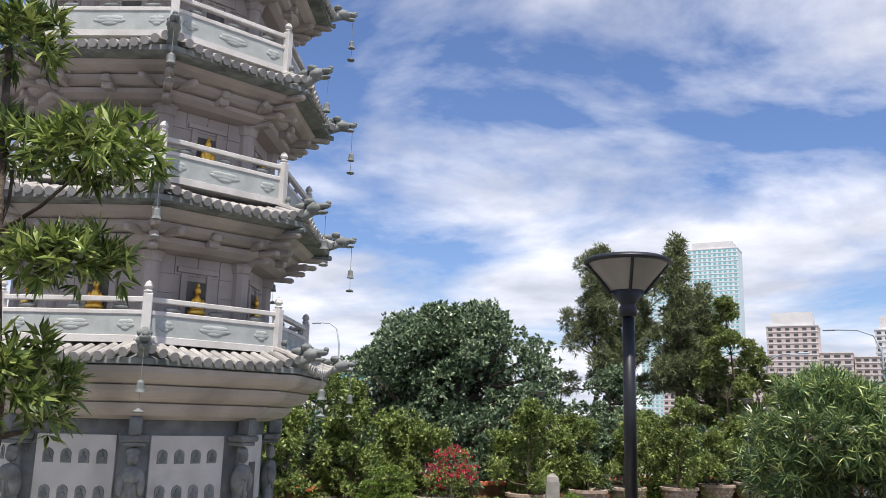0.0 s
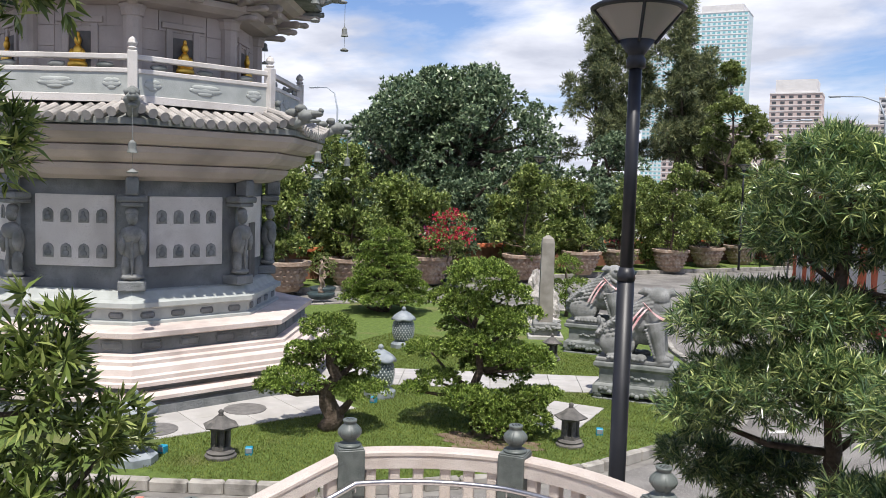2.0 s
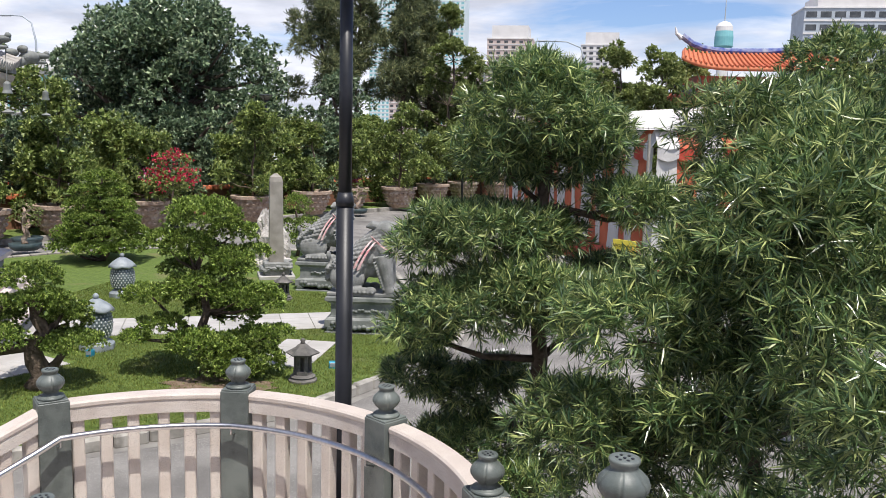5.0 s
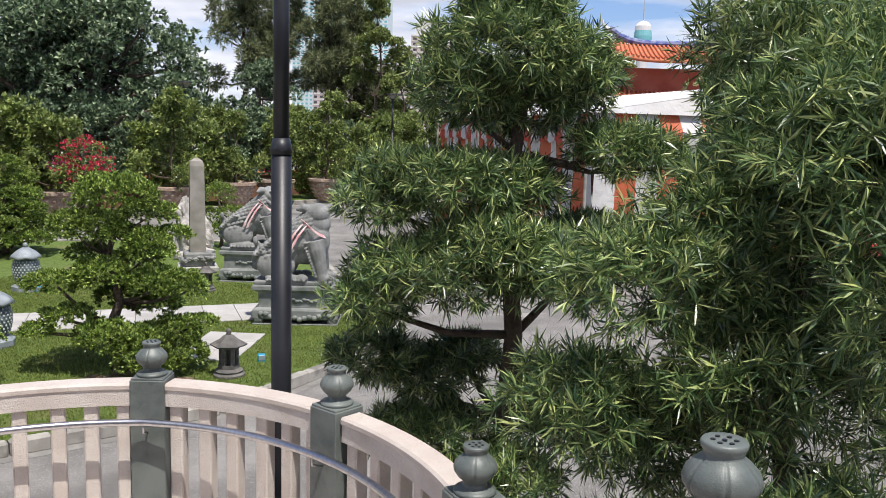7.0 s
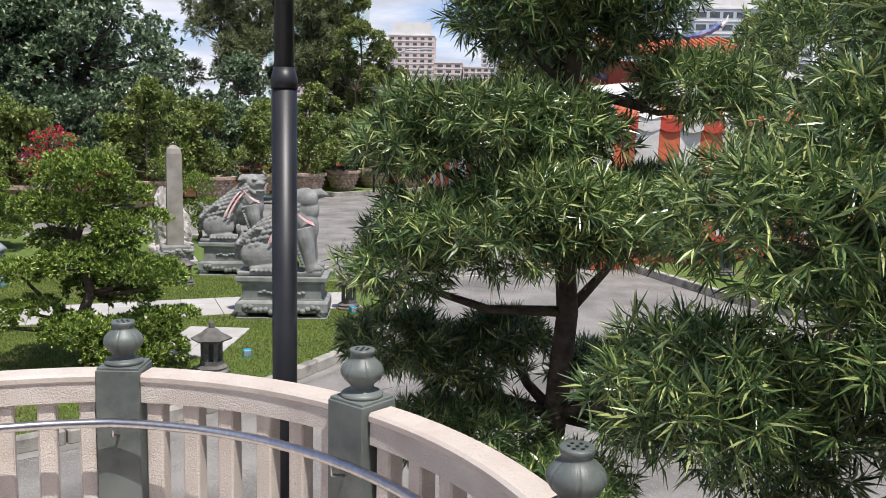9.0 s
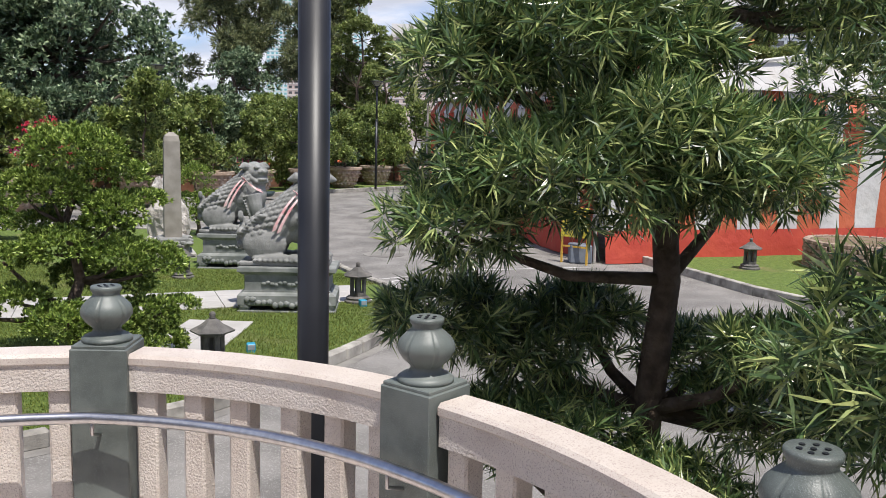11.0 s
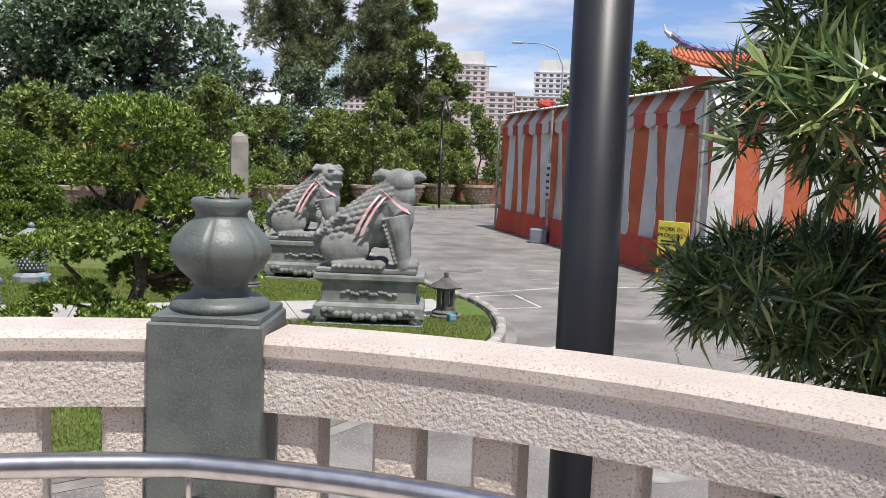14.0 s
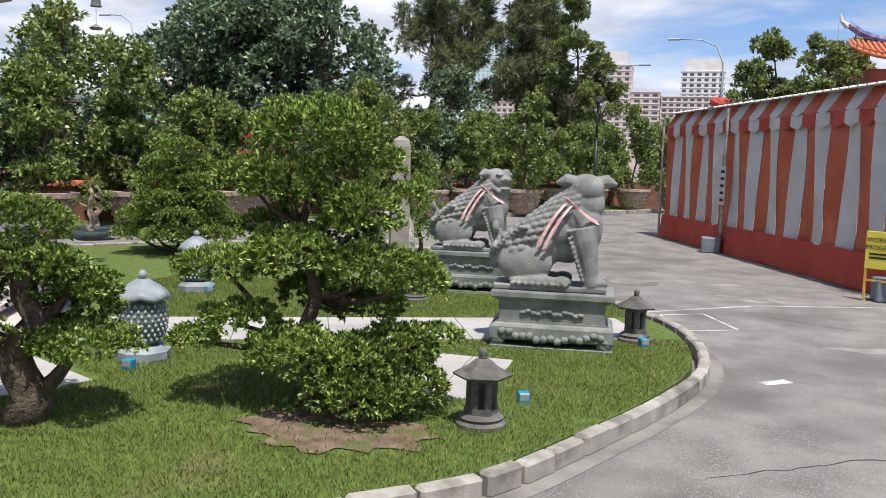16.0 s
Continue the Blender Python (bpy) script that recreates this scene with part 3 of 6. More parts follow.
# ---- pagoda ----
PC = Vector((-12.86, 11.46, 0))
FACE = math.atan2(-12.663, 13.895)
pagoda = empty("pagoda", "tall eight-sided granite pagoda with tiled eaves and balconies", "pagoda")
PM = Matrix.Translation(PC) @ Matrix.Rotation(FACE, 4, "Z")


def ring8(name, profile, material, label="", parent=None):
    bm = bmesh.new()
    lathe(bm, profile, 8, PM)
    return part(name, bm, material, parent or pagoda, label)


def corner(r, k, z):
    a = FACE + math.pi / 4 * k
    return Vector((PC.x + r * math.cos(a), PC.y + r * math.sin(a), z))


def facet(k, r, z):
    """A frame on facet k (from corner k to k+1) at circumradius r: x along, y inward, z up."""
    a, b = corner(r, k, z), corner(r, k + 1, z)
    m = (a + b) / 2
    ang = math.atan2(b.y - a.y, b.x - a.x)
    return Matrix.Translation(m) @ Matrix.Rotation(ang, 4, "Z"), (b - a).length


SHOWN = (-3, -2, -1, 0, 1, 2)
ring8("plinth", [(4.42, -0.05), (4.42, 0.16), (4.34, 0.2), (4.34, 0.3)], M_PAGDARK)
ring8("lower_step", [(4.45, 0.27), (4.45, 0.33), (4.30, 0.36), (4.12, 0.36)], M_PAGPINK)
ring8("recess", [(4.1, 0.3), (4.1, 0.5)], M_PAGDARK)
ring8("stair_moulding", [(4.26, 0.47), (4.26, 0.53), (4.2, 0.55), (4.2, 0.62), (4.12, 0.64), (4.1, 0.74), (3.98, 0.78), (3.98, 0.84), (3.86, 0.86), (3.86, 0.92), (3.7, 0.93)], M_PAGPINK, "pink granite stepped moulding")
ring8("frieze", [(3.64, 0.9), (3.64, 1.2)], M_PAGDARK, "dark carved granite frieze")
ring8("platform", [(3.7, 1.18), (3.8, 1.21), (3.8, 1.29), (3.74, 1.31), (2.9, 1.31)], M_PAGPINK)
ring8("wall_base", [(3.06, 1.3), (3.06, 1.36), (2.98, 1.38), (2.98, 1.58), (3.1, 1.62), (3.1, 1.7), (2.98, 1.74), (2.86, 1.88), (2.8, 1.9)], M_CARVED, "grey carved granite wall base")
ring8("wall", [(2.66, 1.88), (2.66, 3.9)], M_PAGDARK, "dark granite ground storey wall")
bmv = one_box(-0.12, -0.02, -0.055, 0.12, 0.02, 0.055, bevel=0.03)
med = None
for k in SHOWN:
    for r, z, cnt, s in ((3.64, 1.05, 4, 1.6), (2.98, 1.47, 4, 1.1)):
        m, L = facet(k, r, z)
        for j in range(cnt):
            if med is None:
                med = mesh_ob("medallion", bmv, M_PAGDARK, pagoda)
                o = med
            else:
                o = new("medallion", med.data)
                o.parent = pagoda
            o.matrix_world = m @ Matrix.Translation((L * ((j + 0.5) / cnt - 0.5), 0, 0)) @ Matrix.Diagonal((s, 1, s, 1))
    # white panel with two rows of small relief niches
    m, L = facet(k, 2.66, 1.9)
    w = L * 0.71
    bm = bmesh.new()
    box(bm, -w / 2, -0.05, 0.4, w / 2, 0.02, 1.68, bevel=0.006, m=m)
    panel = part("panel", bm, M_PAGLIGHT, pagoda, "pale granite panel with small relief figures")
    if k in (1, 2):
        # door opening: a flat slab, its inner shade painted as dark colour
        bm = bmesh.new()
        box(bm, -0.22, -0.07, 0.0, 0.22, -0.03, 1.15, bevel=0.01, m=m)
        part("doorway", bm, M_NICHE_SHADE, panel)
        continue
    for row in range(2):
        for j in range(4):
            x = w * ((j + 0.5) / 4 - 0.5) * 0.9
            z = 0.55 + row * 0.63
            bm = bmesh.new()
            pr = [(-0.1, 0), (0.1, 0), (0.1, 0.17), (0.075, 0.225), (0, 0.26), (-0.075, 0.225), (-0.1, 0.17)]
            lo = [bm.verts.new(m @ Vector((x + u, -0.051, z + v))) for u, v in pr]
            hi = [bm.verts.new(m @ Vector((x + u * 0.93, -0.066, z + 0.01 + v * 0.95))) for u, v in pr]
            for q in range(7):
                bm.faces.new((lo[q], lo[(q + 1) % 7], hi[(q + 1) % 7], hi[q]))
            bm.faces.new(hi)
            part("relief", bm, M_LION, panel)
            bm = bmesh.new()
            blob(bm, (x, -0.068, z + 0.08), (0.07, 0.02, 0.06), m, (10, 6))
            blob(bm, (x, -0.068, z + 0.165), (0.034, 0.02, 0.045), m, (10, 6))
            part("relief_figure", bm, M_PAGDARK, panel, smooth=True)
# corner guardians and their brackets
for k in (-2, -1, 0, 1, 2):
    base = corner(2.74, k, 0)
    ang = FACE + math.pi / 4 * k
    gm = Matrix.Translation(base) @ Matrix.Rotation(ang, 4, "Z")
    bm = bmesh.new()
    box(bm, -0.22, -0.24, 1.9, 0.2, 0.24, 2.08, bevel=0.02, m=gm)
    box(bm, -0.16, -0.2, 3.4, 0.22, 0.2, 3.48, bevel=0.02, m=gm)
    box(bm, -0.12, -0.26, 3.48, 0.26, 0.26, 3.6, bevel=0.03, m=gm)
    box(bm, 0.0, -0.11, 3.6, 0.3, 0.11, 3.92, bevel=0.03, m=gm)
    part("corner_capital", bm, M_PAGDARK, pagoda)
    bm = bmesh.new()
    for c, s in (((0.06, 0.09, 2.32), (0.1, 0.09, 0.28)), ((0.06, -0.09, 2.32), (0.1, 0.09, 0.28)), ((0.04, 0, 2.72), (0.15, 0.19, 0.3)), ((0.1, 0, 2.9), (0.14, 0.22, 0.16)), ((0.12, 0.17, 2.75), (0.1, 0.07, 0.2)), ((0.12, -0.17, 2.75), (0.1, 0.07, 0.2)), ((0.1, 0, 3.2), (0.1, 0.1, 0.13)), ((0.08, 0, 3.3), (0.09, 0.12, 0.09)), ((0.18, 0, 2.55), (0.03, 0.03, 0.42)), ((0.05, 0, 2.15), (0.16, 0.2, 0.08))):
        blob(bm, c, s, gm, (14, 10), 0.12, 4)
    part("guardian_statue", bm, M_LION, pagoda, "grey stone guardian statue at a wall corner", smooth=True)


def cornice(z0, z1, r0, r1, parent_label):
    """Three swelling stone courses under an eave."""
    h = (z1 - z0) / 3
    dr = (r1 - r0) / 3
    for j in range(3):
        a = r0 + dr * j
        z = z0 + h * j
        ring8("cornice", [(a - 0.05, z), (a + dr * 0.55, z + h * 0.25), (a + dr * 0.9, z + h * 0.62), (a + dr, z + h * 0.94), (a + dr - 0.06, z + h * 1.0), (a + dr * 0.5, z + h * 1.02)], M_PAG, parent_label)


def upper_cornice(z0, z1, r0, r1):
    """Two upright swelling courses with a groove between, then a shaded soffit out to the eave."""
    h = z1 - z0
    g = r1 - r0
    ring8("cornice", [(r0, z0), (r0 + g * 0.22, z0 + h * 0.06), (r0 + g * 0.34, z0 + h * 0.2), (r0 + g * 0.36, z0 + h * 0.36), (r0 + g * 0.27, z0 + h * 0.4)], M_PAG)
    ring8("cornice", [(r0 + g * 0.27, z0 + h * 0.39), (r0 + g * 0.42, z0 + h * 0.44), (r0 + g * 0.5, z0 + h * 0.55), (r0 + g * 0.52, z0 + h * 0.7), (r0 + g * 0.44, z0 + h * 0.72)], M_PAG)
    ring8("cornice", [(r0 + g * 0.44, z0 + h * 0.71), (r0 + g * 0.6, z0 + h * 0.74), (r0 + g * 0.72, z0 + h * 0.86), (r0 + g * 0.78, z0 + h), (r0 + g * 0.4, z0 + h * 1.01)], M_PAG)
    ring8("soffit", [(r0 + g * 0.5, z0 + h * 0.98), (r1, z0 + h * 1.04), (r1, z0 + h * 1.1), (r0 + g * 0.5, z0 + h * 1.12)], M_PED)


def dragon(k, r, z):
    """An upturned eave corner: a tiled ridge that ends in a dragon's head, with a bell on a chain."""
    gm = Matrix.Translation(corner(r, k, z)) @ Matrix.Rotation(FACE + math.pi / 4 * k, 4, "Z") @ Matrix.Scale(1.3, 4)
    bm = bmesh.new()
    tube(bm, [gm @ Vector(p) for p in ((-0.95, 0, 0.18), (-0.5, 0, 0.1), (-0.1, 0, 0.12), (0.16, 0, 0.24))], [0.09, 0.1, 0.1, 0.1], 10)
    for c, s in (((0.2, 0, 0.27), (0.16, 0.1, 0.1)), ((0.36, 0, 0.3), (0.12, 0.07, 0.05)), ((0.34, 0, 0.2), (0.1, 0.06, 0.03)), ((0.1, 0, 0.38), (0.08, 0.1, 0.06)), ((0.44, 0, 0.34), (0.04, 0.04, 0.04)), ((-0.05, 0, 0.32), (0.1, 0.08, 0.06)), ((-0.3, 0, 0.3), (0.05, 0.05, 0.13)), ((-0.3, 0, 0.45), (0.045, 0.045, 0.05))):
        blob(bm, c, s, gm, (12, 8), 0.25, 6)
    ridge = part("corner_ridge", bm, M_PED, pagoda, "grey carved corner ridge with a dragon head", smooth=True)
    bm = bmesh.new()
    tube(bm, [gm @ Vector((0.4, 0, 0.2)), gm @ Vector((0.4, 0, -0.22))], 0.006, 5)
    lathe(bm, [(0.02, -0.22), (0.045, -0.25), (0.05, -0.33), (0.065, -0.37), (0.02, -0.37)], 12, gm @ Matrix.Translation((0.4, 0, 0)))
    tube(bm, [gm @ Vector((0.4, 0, -0.37)), gm @ Vector((0.4, 0, -0.58))], 0.004, 5)
    lathe(bm, [(0.005, -0.56), (0.075, -0.60), (0.06, -0.62)], 10, gm @ Matrix.Translation((0.4, 0, 0)))
    part("bell", bm, M_PED, ridge, "small hanging bronze bell")


tile_end = None
M_RTILE = surf("grey_stone_roof_tile", (0.36, 0.335, 0.31), (0.46, 0.43, 0.40), 5, 0.85, bump=0.3, fine=50, patch=(0.24, 0.225, 0.21), patch_scale=2.5, vary=0.1)


def eave(z, r):
    """A thin tiled eave, lifted at the corners, with round tile ends along it."""
    global tile_end
    ring8("eave_board", [(r - 0.14, z - 0.02), (r, z), (r, z + 0.1), (r - 0.25, z + 0.16), (r - 0.8, z + 0.38), (r - 1.2, z + 0.4)], M_PED)
    for k in SHOWN:
        m, L = facet(k, r, z)
        n = 15
        for j in range(n):
            u = (j + 0.5) / n - 0.5
            lift = 0.2 * (abs(u) * 2) ** 3
            if tile_end is None:
                bm = bmesh.new()
                lathe(bm, [(0.075, -0.05), (0.075, 0.6)], 10, Matrix.Rotation(math.radians(-72), 4, "X"))
                lathe(bm, [(0.04, -0.06), (0.082, -0.06), (0.082, -0.02)], 12, Matrix.Rotation(math.radians(-72), 4, "X"))
                tile_end = mesh_ob("roof_tile", bm, M_RTILE, pagoda)
                o = tile_end
            else:
                o = new("roof_tile", tile_end.data)
                o.parent = pagoda
            o.matrix_world = m @ Matrix.Translation((L * u, -0.04, 0.1 + lift))
    for k in (-2, -1, 0, 1, 2, 3):
        dragon(k, r, z)


def railing(z, r, top):
    """A stone balcony: low wall with cloud reliefs, open band, rails and posts."""
    ring8("balcony_base", [(r + 0.06, z), (r + 0.06, z + 0.12), (r, z + 0.14), (r - 0.2, z + 0.14)], M_PAGLIGHT)
    h = top - z
    for k in SHOWN:
        m, L = facet(k, r, z)
        bm = bmesh.new()
        box(bm, -L / 2, -0.03, 0.12, L / 2, 0.03, 0.12 + h * 0.46, m=m)
        pan = part("balcony_panel", bm, M_CARVED, pagoda)
        for u0, s in ((0, 1.0), (-0.37, 0.5), (0.37, 0.5)):
            bm = bmesh.new()
            for dx, dz, sx, sz in ((0, 0, 0.3, 0.075), (0.1, 0.05, 0.16, 0.06), (-0.1, 0.05, 0.16, 0.06), (0, -0.055, 0.15, 0.05)):
                blob(bm, (L * u0 + dx * s, -0.03, 0.12 + h * 0.23 + dz), (sx * s * 1.1, 0.02, sz * 0.85), m, (14, 6))
            part("cloud_relief", bm, M_CARVED, pan, smooth=True)
        for a, b, d in ((0.12 + h * 0.46, 0.12 + h * 0.56, 0.05), (h - 0.09, h, 0.06)):
            bm = bmesh.new()
            box(bm, -L / 2, -d, a, L / 2, d, b, bevel=0.012, m=m)
            part("balcony_rail", bm, M_PAGLIGHT, pagoda)
        for u in (-0.32, 0, 0.32):
            bm = bmesh.new()
            blob(bm, (L * u, 0, h * 0.56 + 0.17), (0.16, 0.035, 0.05), m, (12, 6), 0.3, 5)
            part("scroll_bracket", bm, M_PED, pagoda, smooth=True)
    for k in (-2, -1, 0, 1, 2, 3):
        gm = Matrix.Translation(corner(r + 0.02, k, z)) @ Matrix.Rotation(FACE + math.pi / 4 * k, 4, "Z")
        bm = bmesh.new()
        box(bm, -0.08, -0.08, 0.0, 0.08, 0.08, h + 0.06, bevel=0.012, m=gm)
        lathe(bm, [(0.05, h + 0.06), (0.085, h + 0.1), (0.05, h + 0.13), (0.085, h + 0.18), (0.06, h + 0.25), (0.01, h + 0.29)], 12, gm)
        part("balcony_post", bm, M_PAGLIGHT, pagoda)


def storey(z, ztop, r, niche):
    ring8("wall", [(r, z), (r, ztop + 0.1)], M_PAG, "beige granite block wall")
    for k in SHOWN:
        m, L = facet(k, r, z)
        for j in range(5):
            for i in range(4):
                bm = bmesh.new()
                w = L / 4
                off = -0.0
                x0 = -L / 2 + i * w
                if abs(x0 + w / 2) < 0.32 and 1 <= j <= 3:
                    continue
                hh = (ztop - z) / 5
                box(bm, x0 + 0.006, -0.022, j * hh + 0.006, x0 + w - 0.006, 0.05, (j + 1) * hh - 0.006, m=m)
                part("wall_block", bm, M_PAG, pagoda)
        hh = (ztop - z)
        # no real hollow: the niche's shade is painted on a flat panel
        bm = bmesh.new()
        box(bm, -0.2, -0.015, hh * 0.3, 0.2, 0.02, hh * 0.75, m=m)
        part("niche", bm, M_NICHE_SHADE, pagoda, "dark niche panel with its shade painted in")
        for x0, x1 in ((-0.33, -0.2), (0.2, 0.33)):
            bm = bmesh.new()
            box(bm, x0, -0.05, hh * 0.25, x1, 0.03, hh * 0.83, bevel=0.01, m=m)
            part("niche_jamb", bm, M_PAG, pagoda)
        bm = bmesh.new()
        box(bm, -0.42, -0.07, hh * 0.83, 0.42, 0.03, hh * 0.89, bevel=0.01, m=m)
        part("niche_hood", bm, M_PAG, pagoda)
        if niche:
            bm = bmesh.new()
            for c, s in (((0, -0.1, 0.42), (0.15, 0.1, 0.08)), ((0, -0.08, 0.56), (0.085, 0.07, 0.14)), ((0, -0.08, 0.75), (0.055, 0.055, 0.07)), ((0, -0.08, 0.83), (0.03, 0.03, 0.04)), ((0.09, -0.1, 0.54), (0.04, 0.05, 0.1)), ((-0.09, -0.1, 0.54), (0.04, 0.05, 0.1))):
                blob(bm, (c[0] * 1.15, c[1] - 0.03, hh * 0.36 + (c[2] - 0.34) * 1.3), (s[0] * 1.2, s[1] * 1.1, s[2] * 1.3), m, (14, 9))
            st = tagged(mesh_ob("gilded_statue", bm, M_GOLD, None, True), "small gilded seated statue in a pagoda niche", "statue", "gilded niche statues")
    for k in (-2, -1, 0, 1, 2, 3):
        gm = Matrix.Translation(corner(r, k, z)) @ Matrix.Rotation(FACE + math.pi / 4 * k, 4, "Z")
        bm = bmesh.new()
        lathe(bm, [(0.17, 0.0), (0.17, ztop - z - 0.2), (0.2, ztop - z - 0.18), (0.22, ztop - z - 0.05), (0.26, ztop - z)], 10, gm)
        part("pilaster", bm, M_PAG, pagoda)


def brackets(z, r, r2):
    """Stone bracket arms under the eaves: stacked at the corners, paired blocks mid facet."""
    g = r2 - r
    for k in (-2, -1, 0, 1, 2, 3):
        gm = Matrix.Translation(corner(r, k, z)) @ Matrix.Rotation(FACE + math.pi / 4 * k, 4, "Z")
        bm = bmesh.new()
        for j in range(4):
            e = 0.1 + g * (j + 1.3) / 4.4
            box(bm, -0.1, -0.085, j * 0.165 - 0.05, e, 0.085, 0.1 + j * 0.165 - 0.05, bevel=0.02, m=gm)
            blob(bm, (e, 0, j * 0.165), (0.1, 0.085, 0.065), gm, (12, 8))
        part("corner_bracket", bm, M_PAG, pagoda)
        for sy in (-1, 1):  # side arms of the corner set
            bm = bmesh.new()
            am = gm @ Matrix.Rotation(sy * 0.62, 4, "Z")
            box(bm, 0.0, -0.06, 0.18, 0.12 + g * 0.62, 0.06, 0.32, bevel=0.02, m=am)
            blob(bm, (0.12 + g * 0.62, 0, 0.25), (0.1, 0.075, 0.085), am, (12, 8))
            part("corner_bracket_arm", bm, M_PAG, pagoda)
        bm = bmesh.new()
        tube(bm, [gm @ Vector((0.1 + g * 0.7, 0, 0.54)), gm @ Vector((g + 0.25, 0, 0.6))], [0.07, 0.055], 8)
        part("corner_rafter", bm, M_PED, pagoda)
    for k in SHOWN:
        m, L = facet(k, r, z)
        bm = bmesh.new()
        e = g * 0.5
        box(bm, -0.11, -e, 0.1, 0.11, 0.1, 0.24, bevel=0.03, m=m)
        box(bm, -0.09, -e - 0.1, 0.22, 0.09, 0.1, 0.36, bevel=0.03, m=m)
        part("bracket", bm, M_PAG, pagoda)


cornice(3.86, 4.76, 2.85, 4.0, "beige granite swelling course under the eave")
eave(4.78, 4.02)
railing(5.17, 3.42, 5.97)
storey(5.1, 6.95, 2.45, True)
upper_cornice(6.95, 7.6, 2.5, 3.85)
brackets(6.98, 2.6, 3.7)
eave(7.64, 3.9)
railing(8.12, 3.32, 8.95)
storey(8.1, 9.85, 2.36, True)
upper_cornice(9.85, 10.42, 2.4, 3.72)
brackets(9.87, 2.5, 3.6)
eave(10.46, 3.78)
railing(10.95, 3.22, 11.8)
storey(10.9, 12.7, 2.28, False)
upper_cornice(12.7, 13.25, 2.3, 3.6)
brackets(12.72, 2.4, 3.5)
eave(13.3, 3.66)
ring8("top_roof", [(3.0, 13.6), (2.2, 14.1), (0.9, 15.0), (0.3, 16.2), (0.05, 18.0)], M_PED)

# ---- garden things ----


def pedestal(at, rz, length, depth, h, group="lion pedestals"):
    p = empty("statue_pedestal", "grey-green carved stone pedestal on the lawn", "pedestal", at, rz, group)
    bm = bmesh.new()
    box(bm, -length / 2, -depth / 2, -0.02, length / 2, depth / 2, 0.03, bevel=0.01)
    for sx in (-1, 1):
        for sy in (-1, 1):
            blob(bm, (sx * (length / 2 - 0.1), sy * (depth / 2 - 0.08), 0.1), (0.1, 0.09, 0.11), None, (10, 7), 0.3, 5)
    part("footing", bm, M_PED, p)
    bm = bmesh.new()
    lathe(bm, [(0.66, 0.1), (0.7, 0.12), (0.7, 0.26), (0.665, 0.29), (0.62, 0.31), (0.62, 0.33)], 4, Matrix.Diagonal((length / 0.99, depth / 0.99, 1, 1)), math.pi / 4)
    part("base_moulding", bm, M_PED, p)
    for sy in (-1, 1):
        bm = bmesh.new()
        for j in range(15):
            u = (j / 14 - 0.5)
            blob(bm, (u * length * 0.8, sy * depth / 2, 0.2 - 0.075 * math.cos(u * math.pi) + 0.02 * math.sin(j * 2.1)), (0.05, 0.03, 0.045), None, (8, 6), 0.4, 8)
        tagged(part("apron_carving", bm, M_PED, p, smooth=True), kind="stuff")
        bm = bmesh.new()
        for j in range(12):
            blob(bm, ((j / 11 - 0.5) * 0.7, sy * depth * 0.44, 0.44 + 0.02 * math.sin(j * 1.7)), (0.045, 0.022, 0.028), None, (8, 6), 0.4, 8)
        tagged(part("dado_carving", bm, M_PED, p, smooth=True), kind="stuff")
    bm = bmesh.new()
    box(bm, -length * 0.43, -depth * 0.43, 0.3, length * 0.43, depth * 0.43, h - 0.12, bevel=0.008)
    part("dado", bm, M_PED, p)
    bm = bmesh.new()
    lathe(bm, [(0.6, h - 0.13), (0.66, h - 0.09), (0.7, h - 0.07), (0.7, h - 0.015), (0.69, h)], 4, Matrix.Diagonal((length / 0.99, depth / 0.99, 1, 1)), math.pi / 4)
    part("top_slab", bm, M_PED, p)
    return p


